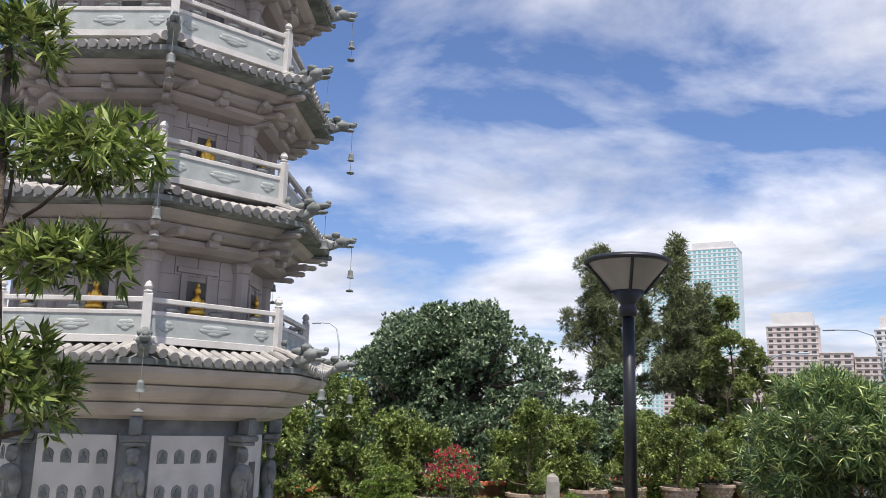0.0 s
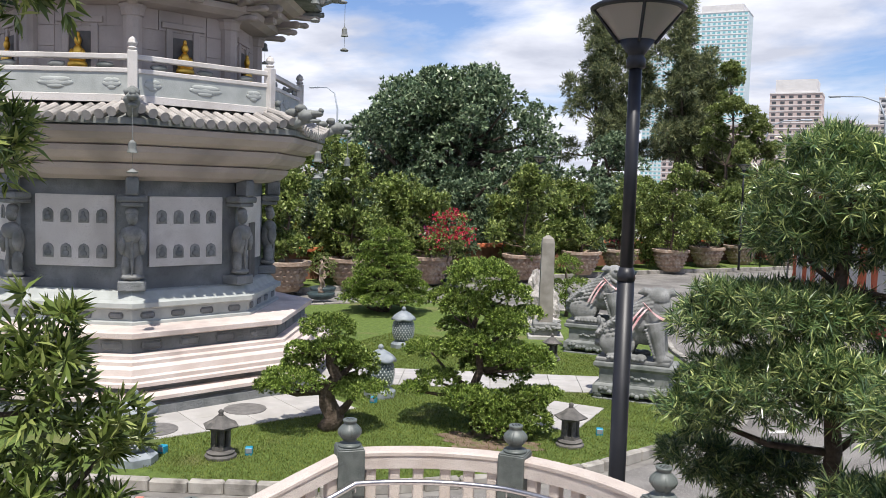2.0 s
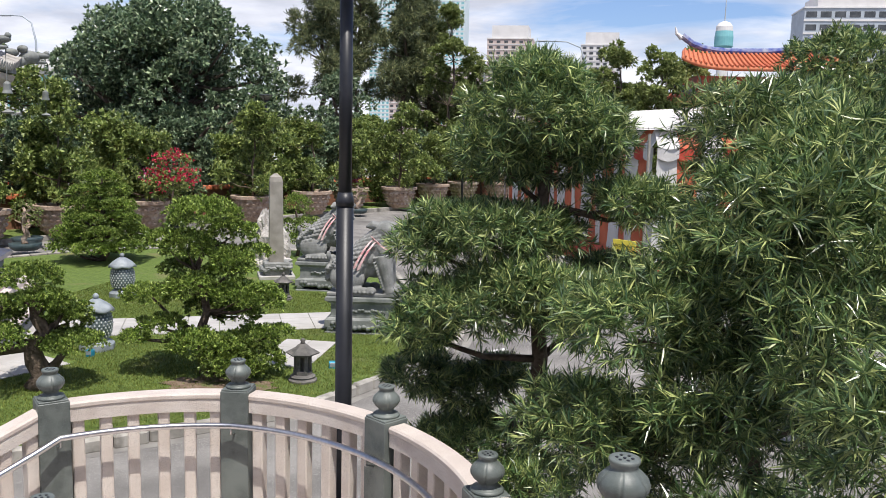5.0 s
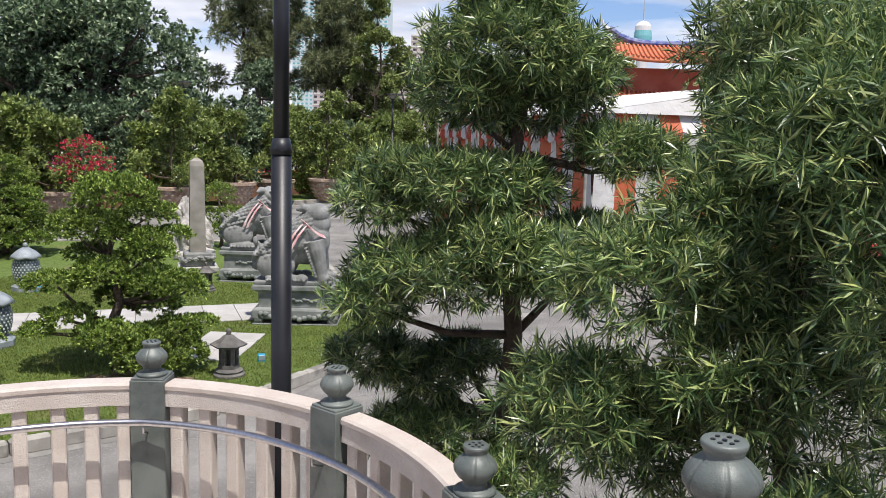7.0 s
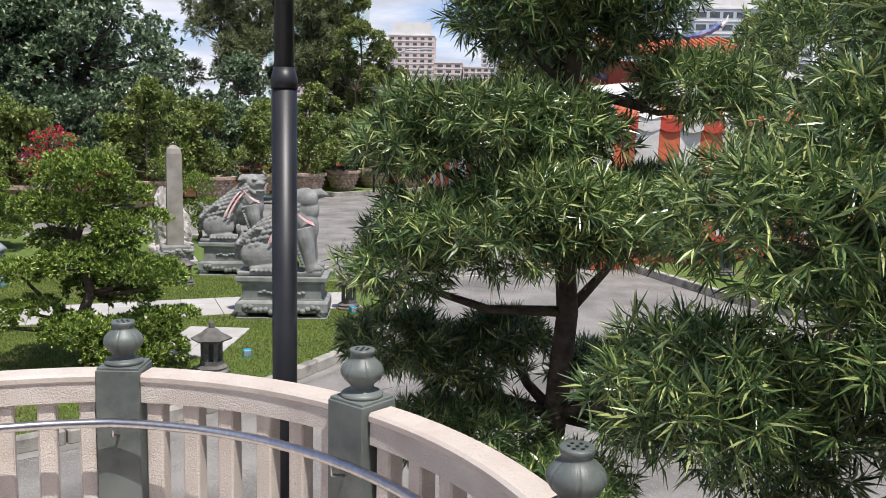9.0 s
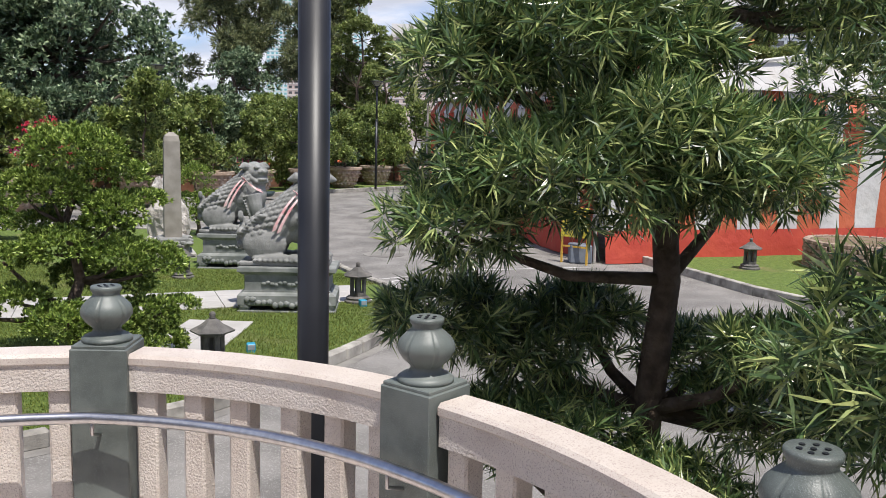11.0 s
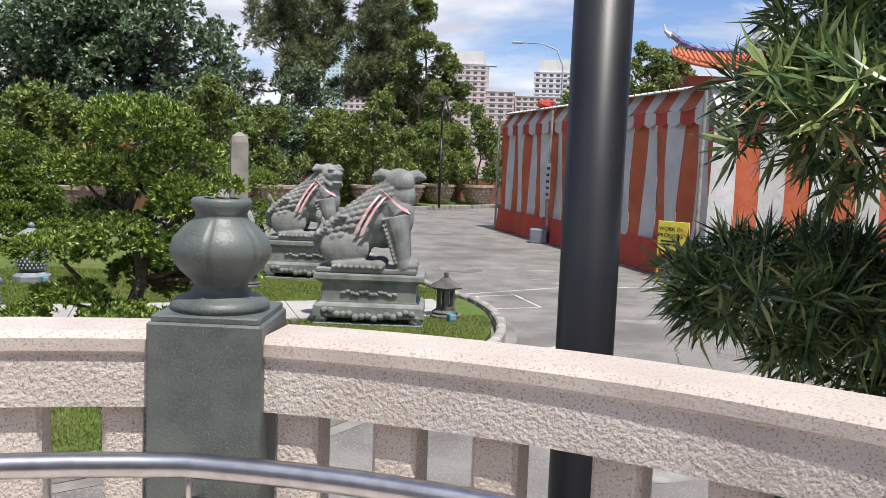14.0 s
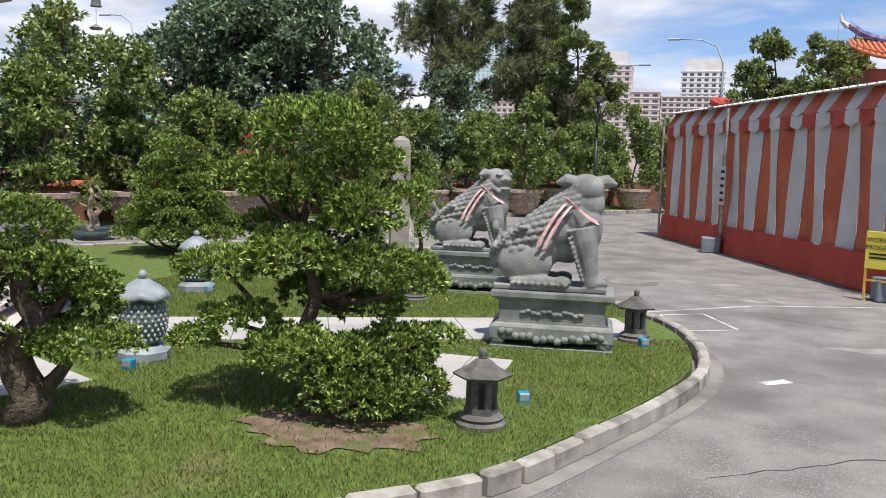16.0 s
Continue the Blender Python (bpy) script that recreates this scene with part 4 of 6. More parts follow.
def lion(at, rz, turn, faced):
    """A seated guardian beast, one carved stone; faced: its face is turned to the stairs."""
    bm = bmesh.new()
    box(bm, -0.74, -0.31, 0.0, 0.64, 0.31, 0.07, bevel=0.01)
    spine = [(-0.42, 0.40, 0.33), (-0.2, 0.58, 0.33), (0.02, 0.76, 0.32), (0.2, 0.92, 0.31), (0.32, 1.08, 0.26)]
    for x, z, r in spine:
        blob(bm, (x, 0, z), (r, r * 0.86, r), None, (20, 14))
    blob(bm, (0.36, 0, 0.78), (0.21, 0.25, 0.34), None, (18, 12))
    blob(bm, (0.14, 0, 0.55), (0.28, 0.2, 0.22), None, (16, 10))
    for sy in (-1, 1):
        blob(bm, (-0.36, sy * 0.2, 0.33), (0.34, 0.13, 0.27), None, (18, 12))
        blob(bm, (-0.2, sy * 0.27, 0.12), (0.36, 0.085, 0.075), None, (14, 8))
        blob(bm, (0.1, sy * 0.27, 0.12), (0.12, 0.1, 0.075), None, (12, 8))
        tube(bm, [(0.3, sy * 0.17, 0.78), (0.38, sy * 0.2, 0.48), (0.43, sy * 0.2, 0.2), (0.46, sy * 0.2, 0.08)], [0.19, 0.15, 0.11, 0.12], 14)
        blob(bm, (0.53, sy * 0.2, 0.115), (0.13, 0.105, 0.07), None, (12, 8))
        for j in range(10):  # knobs down the back of the fore leg
            blob(bm, (0.17 + 0.019 * j, sy * (0.335 - 0.006 * j), 0.66 - 0.056 * j), (0.026, 0.026, 0.028), None, (8, 6))
        for j in range(9):  # toes and fringe along the hind foot
            blob(bm, (-0.5 + 0.08 * j, sy * 0.345, 0.09), (0.034, 0.03, 0.03), None, (8, 6))
    # tongue-shaped scales in rows over the back and neck
    for j in range(13):
        f = j / 12 * (len(spine) - 1)
        k = min(int(f), len(spine) - 2)
        f -= k
        x, z, r = [p + (q - p) * f for p, q in zip(spine[k], spine[k + 1])]
        tx, tz = 0.766, 0.643
        for q in range(-5, 6):
            a = (q + 0.5 * (j % 2)) * 0.3
            if abs(a) > 1.45:
                continue
            c = (x - tz * r * math.cos(a) - tx * 0.02, r * 0.88 * math.sin(a), z + tx * r * math.cos(a))
            m = Matrix.Translation(c) @ Matrix.Rotation(-0.7, 4, "Y")
            blob(bm, (0, 0, 0), (0.058, 0.036, 0.036), m, (8, 6))
    # tail: upright flame of curls
    for j in range(6):
        blob(bm, (-0.74 - 0.02 * math.sin(j * 1.4), 0.05 * math.sin(j * 2.2), 0.3 + 0.09 * j), (0.09 - 0.008 * j, 0.1 - 0.012 * j, 0.085), None, (10, 8), 0.2, 6)
    for j in range(7):
        for sy in (-1, 1):
            blob(bm, (-0.7 + 0.05 * j, sy * (0.14 + 0.02 * j), 0.5 + 0.045 * j), (0.075, 0.05, 0.03), None, (8, 6), 0.2, 6)
    # head
    hm = Matrix.Translation((0.34, 0, 1.25)) @ Matrix.Rotation(turn, 4, "Z")
    for c, s in (((-0.02, 0, 0.0), (0.22, 0.22, 0.2)), ((0.1, 0, -0.02), (0.2, 0.19, 0.17)), ((0.24, 0, 0.0), (0.1, 0.13, 0.06)), ((0.22, 0, -0.15), (0.1, 0.12, 0.04))):
        blob(bm, c, s, hm, (16, 12))
    for sy in (-1, 1):
        tube(bm, [hm @ Vector((-0.02, sy * 0.13, 0.08)), hm @ Vector((-0.03, sy * 0.26, 0.11)), hm @ Vector((-0.02, sy * 0.38, 0.07))], [0.09, 0.085, 0.02], 10)
        blob(bm, (0.2, sy * 0.1, 0.09), (0.07, 0.075, 0.035), hm, (10, 8))
        blob(bm, (0.22, sy * 0.08, 0.045), (0.05, 0.045, 0.04), hm, (10, 8))
        blob(bm, (0.3, sy * 0.05, 0.015), (0.045, 0.04, 0.035), hm, (10, 8))
        for j in range(6):
            blob(bm, (0.06 + 0.03 * j, sy * (0.2 - 0.014 * j), -0.1 - 0.02 * j), (0.045, 0.04, 0.045), hm, (8, 6))
        if faced:
            for j in range(5):
                blob(bm, (0.0 - 0.02 * j, sy * 0.21, 0.06 - 0.06 * j), (0.05, 0.045, 0.045), hm, (8, 6))
    for j in range(5):
        blob(bm, (0.2, (j - 2) * 0.05, -0.2), (0.04, 0.03, 0.05), hm, (8, 6))
    ob = mesh_ob("lion_statue", bm, M_LION, None, True)
    md = ob.modifiers.new("weld", "REMESH")
    md.mode, md.voxel_size, md.use_smooth_shade = "VOXEL", 0.014, True
    ob.matrix_world = pose(*at, 0, 0, rz)
    return tagged(ob, "carved grey stone guardian lion sitting on its pedestal", "statue", "guardian lions")


M_RIBBON = surf("pink_white_ribbon", (0.66, 0.30, 0.31), (0.78, 0.66, 0.64), 9, 0.7, bump=0.2)


def sash(at, rz, label):
    bm = bmesh.new()
    pts = []
    for j in range(33):
        a = 2 * math.pi * j / 32
        pts.append(Vector((0.29 + 0.25 * math.cos(a), 0.315 * math.sin(a), 1.0 - 0.13 * math.cos(a) + 0.03 * math.sin(2 * a))))
    for a, b in zip(pts, pts[1:]):
        w = Vector((-0.012, 0, 0.03))
        bm.faces.new([bm.verts.new(p) for p in (a - w, b - w, b + w, a + w)])
    q = [Vector((0.1, -0.27, 1.08)), Vector((-0.02, -0.325, 0.92)), Vector((-0.1, -0.34, 0.78)), Vector((-0.17, -0.345, 0.64)), Vector((-0.2, -0.34, 0.55))]
    for w0 in (0.0, 0.075):
        for a, b in zip(q, q[1:]):
            e = Vector((0.032, 0, 0.018)); sh = Vector((w0, -0.012, -w0 * 0.3))
            bm.faces.new([bm.verts.new(p) for p in (a + sh - e, b + sh - e, b + sh + e, a + sh + e)])
    bmesh.ops.remove_doubles(bm, verts=bm.verts[:], dist=0.004)
    ob = mesh_ob("ribbon", bm, M_RIBBON)
    sd = ob.modifiers.new("thick", "SOLIDIFY"); sd.thickness = 0.008
    ob.matrix_world = pose(*at, 0, 0, rz)
    return tagged(ob, label, "ribbon", "lion ribbons")


LROT = 6.0
LA, LB = (-3.02, 14.72, 0.0), (-5.02, 18.72, 0.0)
pedestal(LA, LROT, 1.5, 0.86, 0.70)
lion((LA[0], LA[1], 0.70), LROT, 1.75, False)
sash((LA[0], LA[1], 0.70), LROT, "pink and white ribbon tied round a stone lion")
pedestal(LB, LROT, 1.5, 0.86, 0.70)
lion((LB[0], LB[1], 0.70), LROT, -0.75, True)
sash((LB[0], LB[1], 0.70), LROT, "red and pink ribbon tied round a stone lion")

# stele, rock
st = empty("stone_stele", "square grey stone stele on a carved base", "stele", (-6.84, 19.9, 0), 25)
bm = bmesh.new()
lathe(bm, [(0.26, 0.4), (0.235, 2.5), (0.20, 2.62), (0.06, 2.70)], 4, None, math.pi / 4)
part("shaft", bm, surf("brown_grey_stone", (0.24, 0.22, 0.19), (0.33, 0.305, 0.27), 4, 0.85, bump=0.3, fine=60), st)
bm = bmesh.new()
box(bm, -0.33, -0.33, 0.08, 0.33, 0.33, 0.42, bevel=0.03)
for j in range(26):
    a = j * 2.4
    blob(bm, (0.33 * max(-1, min(1, 1.4 * math.cos(a))), 0.33 * max(-1, min(1, 1.4 * math.sin(a))), 0.13 + 0.25 * ((j * 0.37) % 1)), (0.09, 0.09, 0.05), None, (8, 6), 0.4, 6)
part("carved_base", bm, M_LION, st)
bm = bmesh.new()
box(bm, -0.46, -0.46, -0.02, 0.46, 0.46, 0.09, bevel=0.015)
part("foot_slab", bm, M_PATH, st)
bm = bmesh.new()
for c, s in (((0, 0, 0.7), (0.36, 0.3, 0.85)), ((0.32, 0.1, 0.5), (0.28, 0.25, 0.62)), ((-0.12, 0, 1.15), (0.22, 0.2, 0.45)), ((0.1, 0, 0.15), (0.5, 0.4, 0.25))):
    blob(bm, c, s, None, (22, 16), 0.45, 2.2)
rk = mesh_ob("standing_rock", bm, surf("pale_rock", (0.42, 0.39, 0.36), (0.60, 0.56, 0.53), 5, 0.9, bump=0.8, fine=22, patch=(0.25, 0.23, 0.21), patch_scale=3, dist=0.03))
rk.matrix_world = pose(-7.55, 21.3, 0, 0, 0, 40)
tagged(rk, "pale rugged standing rock on the lawn", "rock")


M_LANT = surf("dark_weathered_stone", (0.075, 0.072, 0.066), (0.14, 0.13, 0.12), 7, 0.85, bump=0.5, fine=60, patch=(0.22, 0.2, 0.18), patch_scale=5, patch_at=(0.55, 0.75))


def stone_lantern(at, s, rz=0):
    """A small stone garden lantern: foot, open light box, roof, knob."""
    ob = empty("stone_lantern", "small dark weathered stone lantern on the lawn", "lantern", at, rz, "small stone lanterns")
    part("foot", one_lathe([(0.225 * s, -0.02), (0.225 * s, 0.035 * s), (0.19 * s, 0.06 * s), (0.20 * s, 0.085 * s), (0.16 * s, 0.115 * s)], 18), M_LANT, ob, smooth=False)
    for k in range(6):
        a = math.pi / 3 * k
        m = Matrix.Rotation(a, 4, "Z") @ Matrix.Translation((0.115 * s, 0, 0))
        part("light_box_pillar", one_box(-0.022 * s, -0.032 * s, 0.10 * s, 0.022 * s, 0.032 * s, 0.44 * s, bevel=0.006, m=m), M_LANT, ob)
    part("light_box_sill", one_lathe([(0.15 * s, 0.10 * s), (0.15 * s, 0.17 * s)], 6), M_LANT, ob)
    # added solid core, coloured dark to stand for the shaded inside
    part("light_box_core", one_lathe([(0.06 * s, 0.16 * s), (0.06 * s, 0.44 * s)], 6), M_NICHE_SHADE, ob)
    part("light_box_head", one_lathe([(0.15 * s, 0.40 * s), (0.155 * s, 0.455 * s)], 6), M_LANT, ob)
    part("roof", one_lathe([(0.255 * s, 0.445 * s), (0.265 * s, 0.465 * s), (0.2 * s, 0.50 * s), (0.125 * s, 0.54 * s), (0.075 * s, 0.585 * s), (0.05 * s, 0.60 * s)], 6), M_LANT, ob, "dark stone hexagonal roof")
    part("knob", one_lathe([(0.028 * s, 0.595 * s), (0.04 * s, 0.615 * s), (0.028 * s, 0.63 * s), (0.042 * s, 0.65 * s), (0.03 * s, 0.675 * s), (0.004, 0.69 * s)], 12), M_LANT, ob, smooth=True)
    return ob


stone_lantern((-3.085, 11.12, 0), 0.98, 12)
stone_lantern((-2.03, 15.33, 0), 0.98, 40)
stone_lantern((-7.14, 7.85, 0), 1.0, 20)
stone_lantern((-5.6, 17.1, 0), 0.9, 5)
stone_lantern((5.9, 20.6, 0.0), 1.0, 5)

M_CERAM = surf("blue_green_ceramic", (0.10, 0.13, 0.135), (0.17, 0.21, 0.215), 9, 0.4, bump=0.25, fine=60, spec=0.5)
M_CAP = surf("pale_blue_grey_glaze", (0.22, 0.25, 0.27), (0.33, 0.36, 0.38), 6, 0.45, bump=0.2, patch=(0.2, 0.22, 0.24), patch_scale=4)
M_HOLE = surf("pierced_pale_dots", (0.36, 0.38, 0.38), (0.5, 0.52, 0.52), 20, 0.6)


def ceramic_lantern(at, s=1.0):
    """A pierced ceramic drum lantern on a plinth, with a scalloped cap."""
    ob = empty("ceramic_lantern", "blue-grey pierced ceramic drum lantern with pale cap", "lantern", at, 0, "ceramic lanterns")
    part("plinth", one_lathe([(0.3 * s, -0.02), (0.3 * s, 0.10 * s), (0.27 * s, 0.12 * s), (0.22 * s, 0.16 * s)], 8), M_CAP, ob)
    part("body", one_lathe([(0.15 * s, 0.15 * s), (0.2 * s, 0.21 * s), (0.245 * s, 0.33 * s), (0.255 * s, 0.45 * s), (0.235 * s, 0.57 * s), (0.19 * s, 0.66 * s), (0.16 * s, 0.69 * s)], 28), M_CERAM, ob, smooth=True)
    bm = bmesh.new()
    for j in range(8):
        z = 0.24 + j * 0.052
        r = 0.256 - 0.9 * (z - 0.44) ** 2
        for k in range(22):
            a = 2 * math.pi * (k + 0.5 * (j % 2)) / 22
            blob(bm, (r * s * math.cos(a), r * s * math.sin(a), z * s), (0.016 * s, 0.016 * s, 0.02 * s), None, (6, 4))
    tagged(part("pierced_dots", bm, M_HOLE, ob), kind="stuff")
    bm = bmesh.new()
    vs = lathe(bm, [(0.27 * s, 0.66 * s), (0.30 * s, 0.69 * s), (0.26 * s, 0.735 * s), (0.19 * s, 0.80 * s), (0.11 * s, 0.85 * s), (0.06 * s, 0.88 * s)], 24)
    for v in vs:
        r = math.hypot(v.co.x, v.co.y)
        if r > 0.24 * s:
            v.co.z += 0.02 * math.cos(6 * math.atan2(v.co.y, v.co.x))
    part("cap", bm, M_CAP, ob, "pale glazed scalloped cap", smooth=True)
    part("knob", one_lathe([(0.03 * s, 0.875 * s), (0.05 * s, 0.91 * s), (0.05 * s, 0.94 * s), (0.03 * s, 0.965 * s), (0.005, 0.98 * s)], 14), M_CAP, ob, smooth=True)
    return ob


ceramic_lantern((-7.11, 12.07, 0))
ceramic_lantern((-9.14, 16.39, 0), 1.02)
ceramic_lantern((-7.97, 7.05, 0), 1.05)

M_BLUE = surf("turquoise_plastic", (0.01, 0.22, 0.36), (0.02, 0.28, 0.42), 9, 0.45, bump=0.05)
for x, y, r in ((-2.86, 11.92, 20), (-1.9, 15.0, 30), (-7.95, 7.55, 10), (-6.88, 8.15, 35), (-6.95, 11.6, 5), (-8.85, 16.3, 40)):
    ob = empty("garden_spotlight", "small turquoise box spotlight standing on the lawn", "spotlight", (x, y, 0), r, "lawn spotlights")
    part("housing", one_box(-0.055, -0.055, -0.01, 0.055, 0.055, 0.11, bevel=0.01), M_BLUE, ob)
    part("lens", one_box(-0.045, -0.059, 0.03, 0.045, -0.052, 0.1, bevel=0.004), M_CAP, ob)

# lamp post
POLE = (-0.632, 4.906)
lp = empty("lamp_post", "black steel garden lamp post with a conical glass head", "lamp post", (POLE[0], POLE[1], -0.12))
part("lower_pole", one_lathe([(0.062, 0.0), (0.062, 3.42)], 24), M_BLACK, lp, smooth=True)
part("collar", one_lathe([(0.066, 3.40), (0.066, 3.44), (0.05, 3.5)], 24), M_BLACK, lp, smooth=True)
part("upper_pole", one_lathe([(0.048, 3.44), (0.046, 4.95)], 24), M_BLACK, lp, smooth=True)
part("head_socket", one_lathe([(0.05, 4.93), (0.068, 4.94), (0.068, 5.0), (0.055, 5.02), (0.06, 5.03), (0.13, 5.13), (0.12, 5.13)], 24), M_BLACK, lp, smooth=True)
mg = bpy.data.materials.new("frosted_lamp_glass"); mg.use_nodes = True
pb = mg.node_tree.nodes["Principled BSDF"]
pb.inputs["Base Color"].default_value = (0.82, 0.76, 0.66, 1); pb.inputs["Roughness"].default_value = 0.35; pb.inputs["Transmission Weight"].default_value = 0.75
bm = bmesh.new()
lathe(bm, [(0.125, 5.13), (0.305, 5.345)], 32, None, 0, cap=False)
part("glass", bm, mg, lp, "frosted amber lamp glass", smooth=True)
bm = bmesh.new()
lathe(bm, [(0.30, 5.34), (0.335, 5.345), (0.34, 5.36), (0.30, 5.385), (0.05, 5.41)], 32)
part("cap", bm, M_BLACK, lp, smooth=True)
for k in range(4):
    a = math.pi / 2 * k + 0.4
    bm = bmesh.new()
    tube(bm, [(0.128 * math.cos(a), 0.128 * math.sin(a), 5.11), (0.315 * math.cos(a), 0.315 * math.sin(a), 5.355)], 0.013, 6)
    part("strut", bm, M_BLACK, lp)

# ---- striped festival tent ----
TA, TB = Vector((-2.12, 34.5)), Vector((2.78, 21.56))
td = (TB - TA).normalized()
tn = Vector((-td.y, td.x))  # away from the drive
tent = empty("festival_tent", "orange and white striped festival tent with red skirt", "tent")
TL = (TB - TA).length
TH = 3.95


def tent_wall(o, d, n, L, count, phase=0):
    nn = -n
    ang = math.degrees(math.atan2(d.y, d.x))
    for j in range(count):
        u0, u1 = L * j / count, L * (j + 1) / count
        bm = bmesh.new()
        white = (j + phase) % 2 == 1
        z0 = 0.62 if white else -0.10
        cols, rows = 4, 10
        grid = []
        for r in range(rows + 1):
            z = z0 + (TH - 0.35 - z0) * r / rows
            line = []
            for c in range(cols + 1):
                u = u0 + (u1 - u0) * c / cols
                w = 0.05 * math.sin(u * 3.1 + z * 0.7) + 0.03 * math.sin(u * 7.7 - z * 1.3) + 0.12 * max(0, 0.8 - z)
                p = o + d * u + nn * (w + (0.012 if white else 0.0))
                line.append(bm.verts.new((p.x, p.y, z)))
            grid.append(line)
        for r in range(rows):
            for c in range(cols):
                bm.faces.new((grid[r][c], grid[r][c + 1], grid[r + 1][c + 1], grid[r + 1][c]))
        part("stripe", bm, M_WHITE if white else M_ORANGE, tent, smooth=True)
        # valance flap above with a scalloped lower edge
        bm = bmesh.new()
        k = 8
        up, lo = [], []
        for c in range(k + 1):
            u = u0 + (u1 - u0) * c / k
            p = o + d * u + nn * (0.10 + 0.03 * math.sin(u * 5))
            q = o + d * u - nn * 0.2
            up.append(bm.verts.new((q.x, q.y, TH + 0.12)))
            lo.append(bm.verts.new((p.x, p.y, TH - 0.32 - 0.07 * math.sin(math.pi * c / k))))
        for c in range(k):
            bm.faces.new((lo[c], lo[c + 1], up[c + 1], up[c]))
        part("valance", bm, M_WHITE if white else M_ORANGE, tent, smooth=True)
        bm = bmesh.new()
        lo, up = [], []
        for c in range(k + 1):
            u = u0 + (u1 - u0) * c / k
            p = o + d * u + nn * (0.09 + 0.02 * math.sin(u * 9))
            up.append(bm.verts.new((p.x, p.y, TH - 0.36)))
            lo.append(bm.verts.new((p.x, p.y, TH - 0.62 - 0.08 * math.sin(math.pi * c / k))))
        for c in range(k):
            bm.faces.new((lo[c], lo[c + 1], up[c + 1], up[c]))
        part("fringe", bm, M_WHITE if white else M_RED, tent, smooth=True)
    # red skirt along the foot
    bm = bmesh.new()
    a, b = [], []
    for j in range(60):
        u = L * j / 59
        w = 0.16 + 0.04 * math.sin(u * 2.3) + 0.02 * math.sin(u * 6)
        p, q = o + d * u + nn * (w + 0.03), o + d * u + nn * (w * 0.55 + 0.012)
        a.append(bm.verts.new((p.x, p.y, -0.1)))
        b.append(bm.verts.new((q.x, q.y, 0.66)))
    for j in range(59):
        bm.faces.new((a[j], a[j + 1], b[j + 1], b[j]))
    part("skirt", bm, M_RED, tent, smooth=True)


tent_wall(TA, td, tn, TL, 24)
TC = TB + tn * 11.0
tent_wall(TB, tn, -td, 11.0, 18, 1)
bm = bmesh.new()
quad = [TA - tn * 0.1, TB - tn * 0.1, TC, TA + tn * 11.0]
ridge_a, ridge_b = TA + tn * 5.5 + td * 0.3, TB + tn * 5.5 - td * 0.3
vs = [bm.verts.new((p.x, p.y, TH + 0.1)) for p in quad]
ra, rb = bm.verts.new((ridge_a.x, ridge_a.y, TH + 1.0)), bm.verts.new((ridge_b.x, ridge_b.y, TH + 1.0))
bm.faces.new((vs[0], vs[1], rb, ra)); bm.faces.new((vs[1], vs[2], rb)); bm.faces.new((vs[2], vs[3], ra, rb)); bm.faces.new((vs[3], vs[0], ra))
part("roof_sheet", bm, M_WHITE, tent, "white corrugated roof sheet")
for j in range(40):
    p = TA + td * (TL * (j + 0.5) / 40)
    q = p + tn * 5.4
    bm = bmesh.new()
    tube(bm, [(p.x, p.y, TH + 0.125), (q.x, q.y, TH + 1.0)], 0.04, 6)
    part("roof_rib", bm, M_WHITE, tent)
bm = bmesh.new()
p = TA + td * 3.3 + tn * 0.3
blob(bm, (p.x, p.y, TH + 0.32), (0.3, 0.3, 0.16), None, (14, 8), 0.3, 2)
part("red_bundle", bm, M_RED, tent, "red cloth bundle on the roof")
for u, w in ((5.2, 0.05), (TL, 0.05), (0.0, 0.05)):
    p = TA + td * u - tn * 0.2
    bm = bmesh.new()
    tube(bm, [(p.x, p.y, -0.12), (p.x, p.y, TH)], 0.04, 8)
    part("tent_pole", bm, M_KERB, tent)
for u in (5.15, TL - 0.25):
    p = TA + td * u - tn * 0.45
    part("weight_block", one_box(-0.26, -0.26, -0.12, 0.26, 0.26, 0.32, bevel=0.03, m=Matrix.Translation((p.x, p.y, 0))), surf("grey_plastic", (0.13, 0.15, 0.18), (0.19, 0.21, 0.24), 5, 0.6), tent)
p = TA + td * 5.25 - tn * 0.24
part("notice_board", one_box(-0.17, -0.02, 1.25, 0.17, 0.0, 2.35, bevel=0.004, m=Matrix.Translation((p.x, p.y, 0)) @ Matrix.Rotation(math.atan2(td.y, td.x), 4, "Z")), M_WHITE, tent, "white notice with dark bars")
for j in range(5):
    part("notice_bar", one_box(-0.12, -0.026, 1.35 + j * 0.2, 0.12, -0.021, 1.43 + j * 0.2, m=Matrix.Translation((p.x, p.y, 0)) @ Matrix.Rotation(math.atan2(td.y, td.x), 4, "Z")), M_BLACK, tent)

# yellow sign on a frame
M_YEL = surf("yellow_board", (0.72, 0.60, 0.06), (0.78, 0.66, 0.10), 6, 0.5, bump=0.05)
M_FRAME = surf("yellow_orange_frame", (0.62, 0.36, 0.05), (0.68, 0.42, 0.08), 6, 0.5)
sg = empty("warning_sign", "yellow work in progress sign on a steel frame", "sign", (2.1, 21.35, -0.12), -38)
part("board", one_box(-0.36, -0.02, 0.62, 0.36, 0.01, 1.32, bevel=0.006), M_YEL, sg)
for x in (-0.34, 0.34):
    part("leg", one_box(x - 0.02, -0.01, 0.0, x + 0.02, 0.03, 0.7), M_FRAME, sg)
part("crossbar", one_box(-0.34, 0.0, 0.38, 0.34, 0.03, 0.42), M_FRAME, sg)
